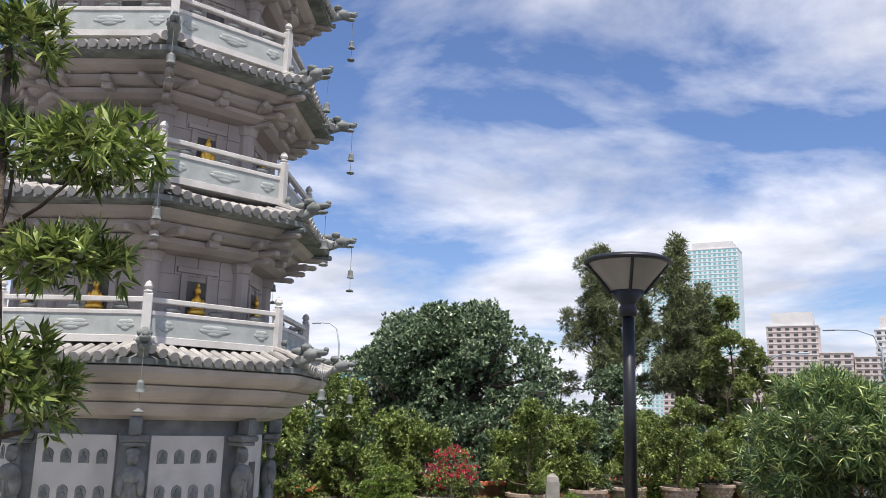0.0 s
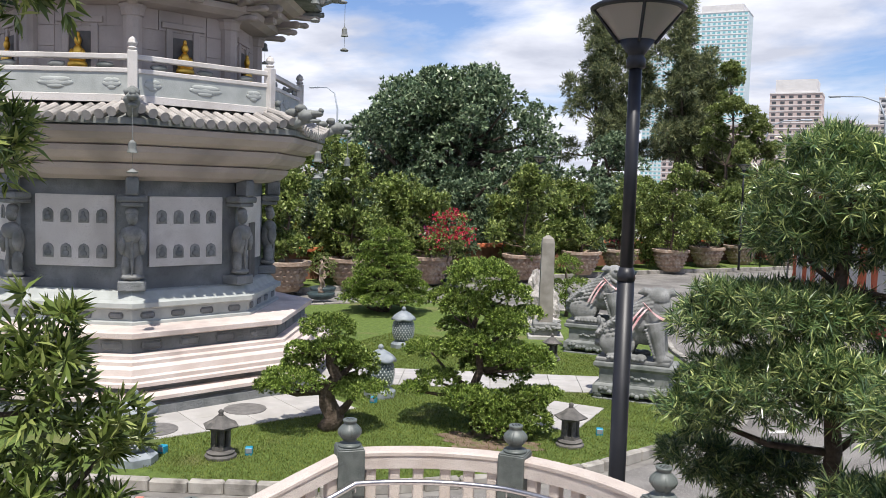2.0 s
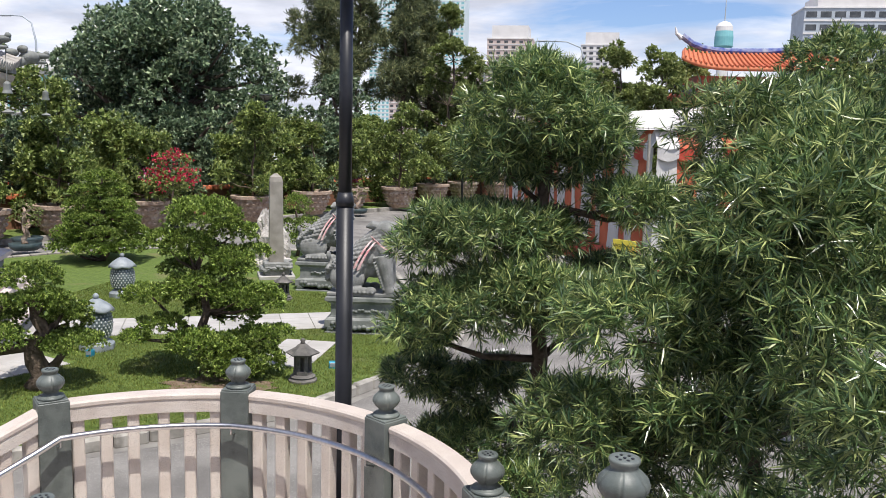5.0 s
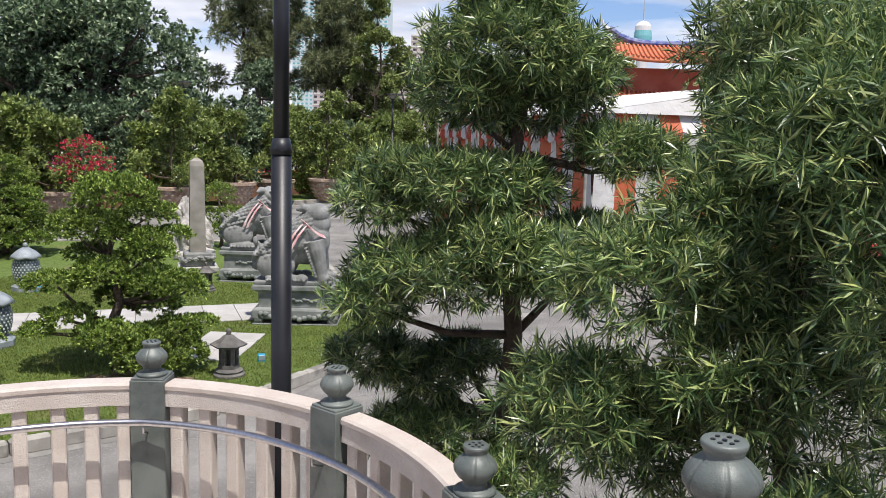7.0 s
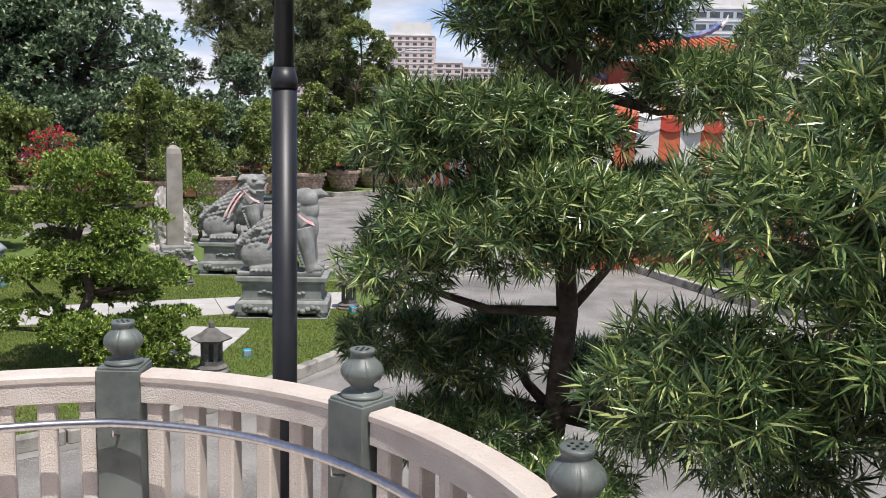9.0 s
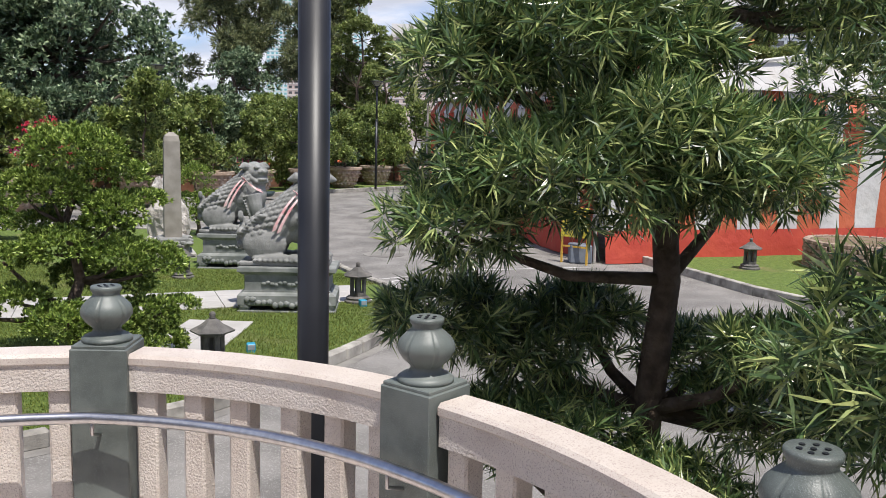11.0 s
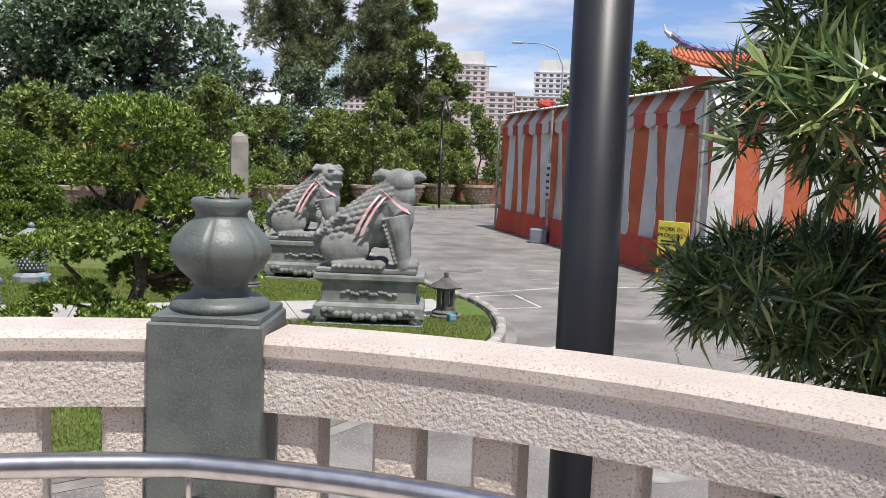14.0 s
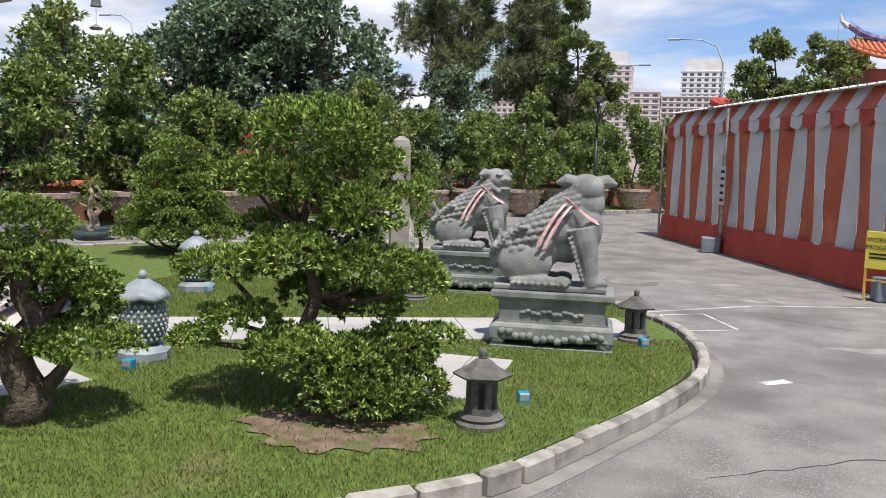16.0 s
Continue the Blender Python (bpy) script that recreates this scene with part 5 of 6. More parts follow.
for i, (txt, z) in enumerate((("WORK IN", 1.12), ("PROGRESS", 0.98))):
    cu = bpy.data.curves.new("sign_text", "FONT")
    cu.body, cu.size, cu.extrude, cu.align_x = txt, 0.125, 0.002, "CENTER"
    cu.materials.append(M_BLACK)
    o = new("lettering", cu)
    o.parent = sg
    o.matrix_local = pose(-0.06, -0.024, z, 90, 0, 0)
for z in (0.88, 0.81):
    part("text_bar", one_box(-0.28, -0.025, z, 0.14, -0.02, z + 0.035), M_BLACK, sg)
part("round_pictogram", one_lathe([(0.07, -0.003), (0.07, 0.003)], 16, Matrix.Translation((0.25, -0.023, 1.1)) @ Matrix.Rotation(math.pi / 2, 4, "X")), M_FRAME, sg)

# ---- trees ----


def crown(parent, pads, tufts, count, length, width, material, inner=0.55, spread=0.9, up=0.4, name="crown", along=0.75):
    """Foliage of many leaves in tufts over a set of uneven pads (x, y, z, rx, ry, rz)."""
    PP, DD = [], []
    for x, y, z, rx, ry, rz in pads:
        n = max(12, int(tufts * (rx * ry + rx * rz + ry * rz) / 3))
        P, D = shell_points((x, y, z), (rx, ry, rz), n, up, inner)
        D = unit(D + np.array([0, 0, 0.35]))
        a, b = rosettes(P, D, count, spread, along)
        PP.append(a); DD.append(b)
    P, D = np.concatenate(PP), np.concatenate(DD)
    n = len(P)
    return leaves_mesh(name, P, D, length * (0.7 + 0.5 * rng.random(n)), width * (0.8 + 0.4 * rng.random(n)), material, parent)


def limbs(parent, base, top, pads, r0, r1, wob=0.06, material=None):
    """A tapered, bent trunk with a limb to each pad."""
    base, top = Vector(base), Vector(top)
    pts, n = [], 7
    for i in range(n + 1):
        t = i / n
        p = base.lerp(top, t)
        p += Vector((math.sin(i * 1.9 + base.x) * wob, math.cos(i * 2.3 + base.y) * wob, 0)) * (0 if i == 0 else 1)
        pts.append(p)
    bm = bmesh.new()
    tube(bm, pts, [r0 + (r1 - r0) * (i / n) ** 0.8 for i in range(n + 1)], 10)
    trunk = part("trunk", bm, material or M_BARK, parent, smooth=True)
    for x, y, z, rx, ry, rz in pads:
        c = Vector((x, y, z - rz * 0.3))
        k = min(range(n + 1), key=lambda i: (pts[i] - (c - Vector((0, 0, 0.25 * (c - pts[i]).length)))).length)
        s = pts[k]
        if (c - s).length < 0.08:
            continue
        m = s.lerp(c, 0.5) + Vector((0, 0, -0.08 * (c - s).length)) + Vector((random.uniform(-.05, .05), random.uniform(-.05, .05), 0)) * (c - s).length
        rr = max(0.006, (r0 + (r1 - r0) * k / n) * 0.5)
        bm = bmesh.new()
        tube(bm, [s, m, c], [rr, rr * 0.75, rr * 0.4], 7)
        part("limb", bm, material or M_BARK, parent, smooth=True)
    return trunk


# podocarpus beside the balustrade
T1 = [(0.75, 5.19, 3.95, 0.56, 0.5, 0.269), (1.14, 5.32, 3.79, 0.3, 0.32, 0.218), (0.46, 5.07, 3.7, 0.34, 0.32, 0.202), (0.78, 5.44, 3.62, 0.46, 0.4, 0.202), (0.72, 5.15, 4.22, 0.36, 0.36, 0.168),
      (1.45, 5.33, 3.36, 0.36, 0.34, 0.168), (1.68, 5.35, 3.28, 0.2, 0.22, 0.109), (0.36, 5.12, 3.14, 0.6, 0.52, 0.193), (-0.02, 5.0, 3.02, 0.3, 0.3, 0.151), (0.78, 5.34, 3.1, 0.34, 0.34, 0.185),
      (0.42, 4.95, 2.62, 0.62, 0.54, 0.21), (-0.08, 4.94, 2.4, 0.28, 0.3, 0.151), (0.98, 5.08, 2.64, 0.46, 0.44, 0.202), (0.62, 4.85, 2.78, 0.4, 0.36, 0.168), (-0.1, 5.24, 1.97, 0.32, 0.32, 0.134),
      (0.22, 5.36, 1.84, 0.38, 0.36, 0.134), (0.49, 5.43, 1.97, 0.28, 0.3, 0.109), (0.34, 5.1, 1.52, 0.36, 0.34, 0.168), (1.08, 5.45, 1.78, 0.34, 0.3, 0.151), (1.35, 5.2, 1.62, 0.42, 0.38, 0.185),
      (1.28, 5.62, 2.75, 0.34, 0.34, 0.168), (0.8, 4.95, 1.3, 0.38, 0.32, 0.168), (0.08, 5.3, 1.45, 0.28, 0.28, 0.134), (1.75, 5.1, 1.75, 0.34, 0.32, 0.168), (1.2, 4.85, 1.95, 0.28, 0.26, 0.101)]
t = empty("podocarpus_tree", "dense green podocarpus tree with layered narrow-leaf canopy", "tree", group="podocarpus trees")
limbs(t, (0.73, 5.19, -0.14), (0.8, 5.17, 3.9), T1, 0.1, 0.035, 0.04)
crown(t, T1, 3300, 16, 0.105, 0.0098, L_NEEDLE, 0.45, 1.0, 0.45, along=0.55)
T2 = [(1.38, 3.55, 2.82, 0.42, 0.40, 0.26), (1.12, 3.55, 2.22, 0.36, 0.32, 0.28), (2.05, 3.85, 3.35, 0.46, 0.45, 0.42), (1.85, 3.45, 2.42, 0.48, 0.42, 0.33), (2.05, 4.2, 3.86, 0.46, 0.45, 0.32), (2.35, 3.6, 3.6, 0.5, 0.5, 0.42), (1.95, 3.0, 1.8, 0.5, 0.4, 0.4), (2.4, 3.0, 2.9, 0.5, 0.45, 0.5), (1.35, 3.3, 1.6, 0.35, 0.3, 0.3), (2.3, 2.3, 2.6, 0.32, 0.3, 0.45), (1.75, 3.75, 3.0, 0.45, 0.4, 0.35), (2.5, 4.1, 3.1, 0.55, 0.5, 0.5), (1.55, 3.9, 2.0, 0.42, 0.4, 0.3), (2.3, 3.9, 2.3, 0.5, 0.45, 0.4), (1.9, 4.4, 2.7, 0.45, 0.4, 0.35), (2.15, 3.2, 3.4, 0.4, 0.38, 0.36)]
t = empty("podocarpus_tree", "large dark podocarpus tree close beside the stairs", "tree", group="podocarpus trees")
limbs(t, (2.0, 3.7, -0.14), (2.15, 3.85, 3.8), T2, 0.09, 0.03, 0.05)
crown(t, T2, 2300, 16, 0.11, 0.0095, L_NEEDLE, 0.5, 1.0, 0.4, along=0.5)
T3 = [(-1.62, 0.72, 5.02, 0.34, 0.26, 0.11), (-1.78, 0.75, 4.58, 0.30, 0.25, 0.11), (-1.86, 0.62, 4.12, 0.14, 0.2, 0.22), (-2.04, 0.62, 5.55, 0.2, 0.2, 0.14), (-1.74, 0.88, 3.15, 0.2, 0.2, 0.34), (-1.58, 1.04, 2.92, 0.13, 0.16, 0.16), (-1.95, 0.9, 4.02, 0.1, 0.12, 0.17), (-1.85, 0.75, 2.55, 0.3, 0.28, 0.3), (-1.6, 0.98, 2.55, 0.2, 0.2, 0.2), (-2.1, 0.7, 5.1, 0.2, 0.2, 0.14)]
L_BROAD = leaf("pale_green_podocarpus_leaf", (0.05, 0.085, 0.02), (0.19, 0.26, 0.06), (0.42, 0.48, 0.15), 0.36, 0.3)
t = empty("podocarpus_tree", "slender podocarpus with pale green leaf tufts", "tree", group="podocarpus trees")
limbs(t, (-1.9, 0.7, -0.14), (-2.05, 0.62, 5.5), T3, 0.06, 0.015, 0.04)
crown(t, T3, 1900, 11, 0.095, 0.018, L_BROAD, 0.15, 0.9)
# further tree behind, by the drive
T4 = [(3.75, 9.8, 4.0, 0.95, 0.8, 0.6), (3.2, 9.4, 3.3, 0.5, 0.5, 0.35), (4.5, 9.8, 3.2, 0.7, 0.7, 0.5), (4.1, 10.2, 4.7, 0.7, 0.7, 0.5)]
t = empty("podocarpus_tree", "rounded grey-green podocarpus beyond the stair trees", "tree", group="podocarpus trees")
limbs(t, (4.0, 9.9, -0.14), (4.0, 10.0, 4.5), T4, 0.1, 0.03)
crown(t, T4, 1300, 10, 0.12, 0.02, L_NEEDLE, 0.6, 1.0)



def clipped_crown(parent, pads, density, count, length, width, material):
    """Clipped foliage: close domed pads with a flat, thin underside."""
    PP, DD = [], []
    for x, y, z, rx, ry, rz in pads:
        n = max(30, int(density * 3.3 * rx * ry + density * 2.2 * rz * (rx + ry)))
        d = unit(rng.normal(size=(n, 3)))
        low = d[:, 2] < -0.4
        d[low, 2] *= -1
        a = np.arctan2(d[:, 1], d[:, 0])
        lump = 1 + 0.10 * np.sin(a * 5 + x * 9) + 0.07 * np.sin(a * 9 + d[:, 2] * 7 + y * 5)
        k = (0.7 + 0.36 * rng.random(n) ** 0.7) * lump
        P = np.array((x, y, z)) + d * np.array((rx * 1.04, ry * 1.04, rz * 1.16)) * k[:, None]
        nor = unit(unit(d / np.array((rx, ry, rz))) + np.array([0, 0, 0.45]))
        a1, b1 = rosettes(P, nor, count, 0.62)
        PP.append(a1); DD.append(b1)
    P, D = np.concatenate(PP), np.concatenate(DD)
    n = len(P)
    return leaves_mesh("crown", P, D, length * (0.7 + 0.5 * rng.random(n)), width * (0.8 + 0.4 * rng.random(n)), material, parent, 0.1, 0.65)


# clipped garden trees
B1 = (-4.70, 11.15)
t = empty("clipped_garden_tree", "tall cloud-pruned garden tree with layered green pads", "tree", group="clipped garden trees")
PB = [(-4.68, 11.16, 2.45, 0.53, 0.46, 0.26), (-4.32, 11.36, 2.2, 0.34, 0.32, 0.16), (-4.85, 10.95, 2.0, 0.37, 0.34, 0.22), (-5.38, 11.22, 2.06, 0.28, 0.26, 0.14), (-4.21, 11.08, 1.74, 0.31, 0.3, 0.24), (-3.99, 11.45, 1.92, 0.24, 0.24, 0.09), (-4.8, 10.86, 1.38, 0.37, 0.34, 0.21), (-5.45, 10.94, 1.24, 0.45, 0.34, 0.13), (-4.12, 11.1, 1.25, 0.36, 0.34, 0.22), (-3.82, 11.45, 1.15, 0.28, 0.28, 0.2),
      (-5.27, 10.89, 0.78, 0.33, 0.3, 0.14), (-5.66, 10.78, 0.6, 0.21, 0.2, 0.09), (-4.69, 10.84, 0.52, 0.4, 0.36, 0.2), (-4.22, 10.92, 0.42, 0.4, 0.36, 0.24), (-3.92, 11.26, 0.55, 0.33, 0.32, 0.2), (-3.6, 11.46, 0.67, 0.21, 0.2, 0.08), (-3.87, 11.23, 0.24, 0.4, 0.36, 0.18), (-4.11, 10.85, 0.22, 0.44, 0.36, 0.15), (-4.8, 11.55, 1.84, 0.34, 0.3, 0.15), (-5.25, 11.44, 1.6, 0.28, 0.26, 0.11), (-4.6, 11.68, 1.5, 0.32, 0.3, 0.16), (-4.84, 11.58, 0.95, 0.34, 0.3, 0.16), (-4.39, 11.7, 0.85, 0.34, 0.3, 0.16)]
limbs(t, (B1[0], B1[1], -0.02), (B1[0] - 0.05, B1[1], 2.3), PB, 0.1, 0.03, 0.06)
clipped_crown(t, PB, 820, 9, 0.06, 0.021, L_PINE)
B2 = (-6.68, 9.8)
sx = Vector((0.74, 0.67))
rows2 = [(0.0, 1.62, 0.40, 0.2, 0), (0.1, 1.33, 0.36, 0.14, -0.2), (-0.46, 1.28, 0.22, 0.12, 0), (0.4, 1.12, 0.36, 0.13, 0), (-0.6, 0.82, 0.46, 0.17, -0.1), (-0.42, 1.02, 0.3, 0.12, 0.2), (0.45, 0.66, 0.44, 0.15, -0.1), (0.5, 0.92, 0.3, 0.13, 0.2), (-0.85, 0.7, 0.28, 0.12, 0.1), (0.05, 1.15, 0.4, 0.16, 0.45)]
t = empty("clipped_garden_tree", "low cloud-pruned garden tree with thick gnarled trunk", "tree", group="clipped garden trees")
PB2 = []
for u, z, hw, hh, dep in rows2:
    p = Vector(B2) + sx * u + Vector((-0.67, 0.74)) * dep
    PB2.append((p.x, p.y, z, hw, hw * 0.9, hh))
limbs(t, (B2[0], B2[1], -0.02), (B2[0] + 0.1, B2[1], 1.5), PB2, 0.19, 0.06, 0.07)
clipped_crown(t, PB2, 1000, 9, 0.05, 0.021, L_PINE)
B3 = (-12.45, 21.0)
t = empty("clipped_garden_tree", "broad tiered cloud-pruned tree at the lawn edge", "tree", group="clipped garden trees")
PB3 = []
for j in range(6):
    z = 2.35 - j * 0.38
    k = 1 + j
    for q in range(k):
        a = 2 * math.pi * q / k + j
        r = 0.0 if k == 1 else 0.25 + 0.14 * j
        PB3.append((B3[0] + r * math.cos(a), B3[1] + r * math.sin(a), z, 0.46, 0.46, 0.18))
limbs(t, (*B3, -0.02), (B3[0], B3[1], 2.3), PB3, 0.1, 0.04)
clipped_crown(t, PB3, 420, 8, 0.07, 0.034, L_PINE)
# round clipped shrub by the stele
t = empty("clipped_shrub", "bright green ball-clipped shrub in stacked globes", "shrub")
PB4 = [(-7.6, 23.7, 1.5, 0.42, 0.42, 0.34), (-7.25, 23.6, 0.95, 0.38, 0.38, 0.26), (-7.9, 23.7, 0.85, 0.34, 0.34, 0.24), (-7.4, 23.5, 0.5, 0.42, 0.42, 0.24)]
limbs(t, (-7.6, 23.7, -0.02), (-7.6, 23.7, 1.4), PB4, 0.06, 0.03)
clipped_crown(t, PB4, 380, 8, 0.055, 0.024, L_PINE)

# ---- row of pots along the boundary wall ----
M_POT = surf("terracotta_pot", (0.30, 0.21, 0.155), (0.42, 0.32, 0.25), 6, 0.85, bump=0.7, fine=18, patch=(0.5, 0.42, 0.35), patch_scale=4, dist=0.03)
M_BRICK = surf("brown_boundary_wall", (0.20, 0.085, 0.05), (0.27, 0.13, 0.08), 3, 0.85, bump=0.4, fine=20, patch=(0.15, 0.08, 0.055), patch_scale=1.4)
M_TILE = surf("orange_roof_tile", (0.48, 0.13, 0.06), (0.58, 0.19, 0.09), 4, 0.7, bump=0.3, fine=30, vary=0.1)
W0, W1 = Vector((-22.5, 20.0)), Vector((-6.3, 53.5))
wd = (W1 - W0).normalized()
wall = tagged(new("boundary_wall"), "low brown boundary wall with orange tile coping", "wall", kind="structure")
WL = (W1 - W0).length
bm = bmesh.new()
m = Matrix.Translation((W0.x, W0.y, 0)) @ Matrix.Rotation(math.atan2(wd.y, wd.x), 4, "Z")
box(bm, 0, -0.12, -0.13, WL, 0.12, 1.15, m=m)
part("wall_body", bm, M_BRICK, wall)
first = None
for j in range(int(WL / 0.3)):
    if first is None:
        bm = bmesh.new()
        lathe(bm, [(0.09, -0.28), (0.09, 0.28)], 8, Matrix.Rotation(math.pi / 2, 4, "X"))
        box(bm, -0.15, -0.26, -0.06, 0.15, 0.26, 0.0)
        first = mesh_ob("coping_tile", bm, M_TILE, wall)
        o = first
    else:
        o = new("coping_tile", first.data); o.parent = wall
    o.matrix_world = m @ Matrix.Translation((0.15 + j * 0.3, 0, 1.21))
W2 = Vector((16.0, 58.0))
bm = bmesh.new()
d2 = (W2 - W1)
m2 = Matrix.Translation((W1.x, W1.y, 0)) @ Matrix.Rotation(math.atan2(d2.y, d2.x), 4, "Z")
box(bm, 0, -0.12, -0.13, d2.length, 0.12, 1.3, m=m2)
part("wall_body", bm, M_BRICK, wall)
# raised bed kerb in front of the pots
bm = bmesh.new()
bed = [W0 + Vector((2.9, -0.6)), W0 + wd * 12 + Vector((2.3, -1.2)), W0 + wd * 24 + Vector((2.6, -1.6)), W1 + Vector((1.6, -6.5)), W1 + Vector((3.4, -3.4)), W1 + Vector((0.4, -0.2)), W0]
prism(bm, [(p.x, p.y) for p in bed], -0.13, 0.03)
tagged(mesh_ob("planting_bed", bm, M_LAWN), "grassy planting bed along the boundary wall", "bed", kind="structure")
bm = bmesh.new()
for a, b in zip(bed[:4], bed[1:5]):
    dd = b - a
    box(bm, 0, -0.12, -0.13, dd.length, 0.05, 0.07, bevel=0.02, m=Matrix.Translation((a.x, a.y, 0)) @ Matrix.Rotation(math.atan2(dd.y, dd.x), 4, "Z"))
tagged(mesh_ob("bed_kerb", bm, M_KERB), "pale kerb edging the planting bed", "kerb", kind="structure")


def pot(at, s, rng_k):
    p = empty("plant_pot", "large round terracotta pot with scale relief", "pot", at, 0, "large terracotta pots")
    part("body", one_lathe([(0.36 * s, 0.0), (0.42 * s, 0.12 * s), (0.56 * s, 0.45 * s), (0.62 * s, 0.72 * s), (0.58 * s, 0.74 * s), (0.5 * s, 0.7 * s), (0.1, 0.68 * s)], 22), M_POT, p, smooth=True)
    part("rim", one_lathe([(0.62 * s, 0.68 * s), (0.69 * s, 0.70 * s), (0.69 * s, 0.79 * s), (0.60 * s, 0.80 * s), (0.56 * s, 0.72 * s)], 22), M_POT, p)
    bm = bmesh.new()
    for j in range(4):
        z = (0.17 + j * 0.13) * s
        r = (0.43 + 0.05 * j) * s
        for k in range(20):
            a = 2 * math.pi * (k + 0.5 * (j % 2)) / 20
            blob(bm, (r * math.cos(a), r * math.sin(a), z), (0.07 * s, 0.07 * s, 0.055 * s), None, (6, 4))
    tagged(part("scale_relief", bm, M_POT, p, smooth=True), kind="stuff")
    return p


POTS = [(-17.81, 22.9, 1.35), (-16.83, 25.6, 1.3), (-15.1, 28.6, 1.2), (-12.67, 32.6, 1.3), (-11.4, 36.5, 1.3), (-10.4, 39.4, 1.4), (-8.4, 41.4, 1.4), (-7.3, 45.0, 1.3), (-6.1, 48.3, 1.45), (-4.1, 49.3, 1.45), (-2.0, 50.6, 1.4)]
p0 = pot((POTS[0][0], POTS[0][1], 0.02), POTS[0][2], 0)
for x, y, s in POTS[1:]:
    copy_thing(p0, pose(x, y, 0.02, 0, 0, x * 40))
for i, (x, y, s) in enumerate(POTS):
    h = 3.6 + 0.9 * math.sin(i * 2.3)
    t = empty("potted_tree", "leafy potted tree with thin stems along the wall", "tree", group="potted trees")
    r = random.Random(300 + i)
    pads = []
    for j in range(19):
        f = r.random()
        a, q = r.random() * 6.283, (1.25 - 0.75 * f) * r.random() ** 0.6
        w = 0.28 + 0.2 * r.random()
        pads.append((x + q * math.cos(a) * 1.25, y + q * math.sin(a), 1.35 + (h - 0.6) * f, w, w, w * (0.7 + 0.5 * r.random())))
    limbs(t, (x, y, 0.9), (x + 0.1, y, 1.0 + h * 0.8), pads, 0.07, 0.02, 0.08)
    crown(t, pads, 400, 7, 0.18, 0.075, L_HEDGE, 0.25, 1.1)
# hedge plants between the pots and behind the wall
for i in range(27):
    f = i / 26
    c = W0 + (W1 - W0) * f + Vector((-1.2 + 2.6 * (i % 2), 0.8 - 0.9 * (i % 2)))
    t = empty("hedge_plant", "bushy green hedge plant along the boundary wall", "shrub", group="hedge plants")
    r = random.Random(500 + i)
    top = 3.3 + 1.0 * r.random()
    pads = []
    for j in range(20):
        f = r.random()
        a, q = r.random() * 6.283, (1.45 - 0.9 * f) * r.random() ** 0.6
        w = 0.3 + 0.24 * r.random()
        pads.append((c.x + q * math.cos(a), c.y + q * math.sin(a), 0.6 + (top - 0.6) * f, w, w, w * (0.7 + 0.5 * r.random())))
    limbs(t, (c.x, c.y, -0.1), (c.x, c.y, top * 0.8), pads[:8], 0.06, 0.02)
    crown(t, pads, 270, 7, 0.2, 0.085, L_HEDGE if i % 3 else L_DARK, 0.25, 1.1)
# bougainvillea
for (x, y, z, mat, lab) in ((-13.7, 27.6, 2.5, L_RED, "red flowering bougainvillea bush beside the wall"), (-17.6, 33.0, 1.5, L_PINK, "pink flowering bush behind the boundary wall"), (-11.8, 42.5, 1.6, L_PINK, "pink flowering bush near the pots"), (-21.5, 24.5, 1.5, L_PINK, "pink flowering bush along the wall")):
    t = empty("flowering_bush", lab, "bush")
    pads = [(x, y, z, 0.75, 0.7, 0.55), (x - 0.5, y, z - 0.6, 0.55, 0.5, 0.5), (x + 0.6, y, z - 0.5, 0.5, 0.5, 0.45), (x, y, z - 1.0, 0.7, 0.7, 0.5)]
    limbs(t, (x, y, -0.12), (x, y, z), pads, 0.05, 0.02)
    crown(t, pads[:3], 260, 7, 0.075, 0.06, mat, 0.5, 1.1, name="blossom")
    crown(t, pads, 160, 7, 0.1, 0.045, L_HEDGE, 0.3, 1.1)
# small bonsai on stands
M_GLAZE = surf("dark_teal_glaze", (0.03, 0.05, 0.055), (0.06, 0.085, 0.09), 8, 0.4)
for x, y in ((-16.45, 23.3), (-14.6, 29.4), (-15.6, 22.0), (-9.5, 37.6)):
    t = empty("bonsai", "small bonsai with twisted pale trunk in a low dish", "bonsai", (0, 0, 0), 0, "small bonsai")
    bm = bmesh.new()
    lathe(bm, [(0.34, 0.0), (0.42, 0.05), (0.48, 0.2), (0.44, 0.21), (0.05, 0.19)], 16, Matrix.Translation((x, y, 0.03)))
    part("dish", bm, M_GLAZE, t, smooth=True)
    pads = [(x, y, 1.35, 0.3, 0.3, 0.09), (x + 0.3, y, 1.1, 0.3, 0.25, 0.08), (x - 0.32, y, 0.95, 0.3, 0.25, 0.08), (x + 0.15, y + .1, 0.8, 0.28, 0.25, 0.07)]
    limbs(t, (x, y, 0.2), (x, y, 1.3), pads, 0.1, 0.04, 0.09, M_POT)
    crown(t, pads, 900, 7, 0.05, 0.03, L_FAR, 0.6, 1.0)

# ---- large trees beyond the wall ----


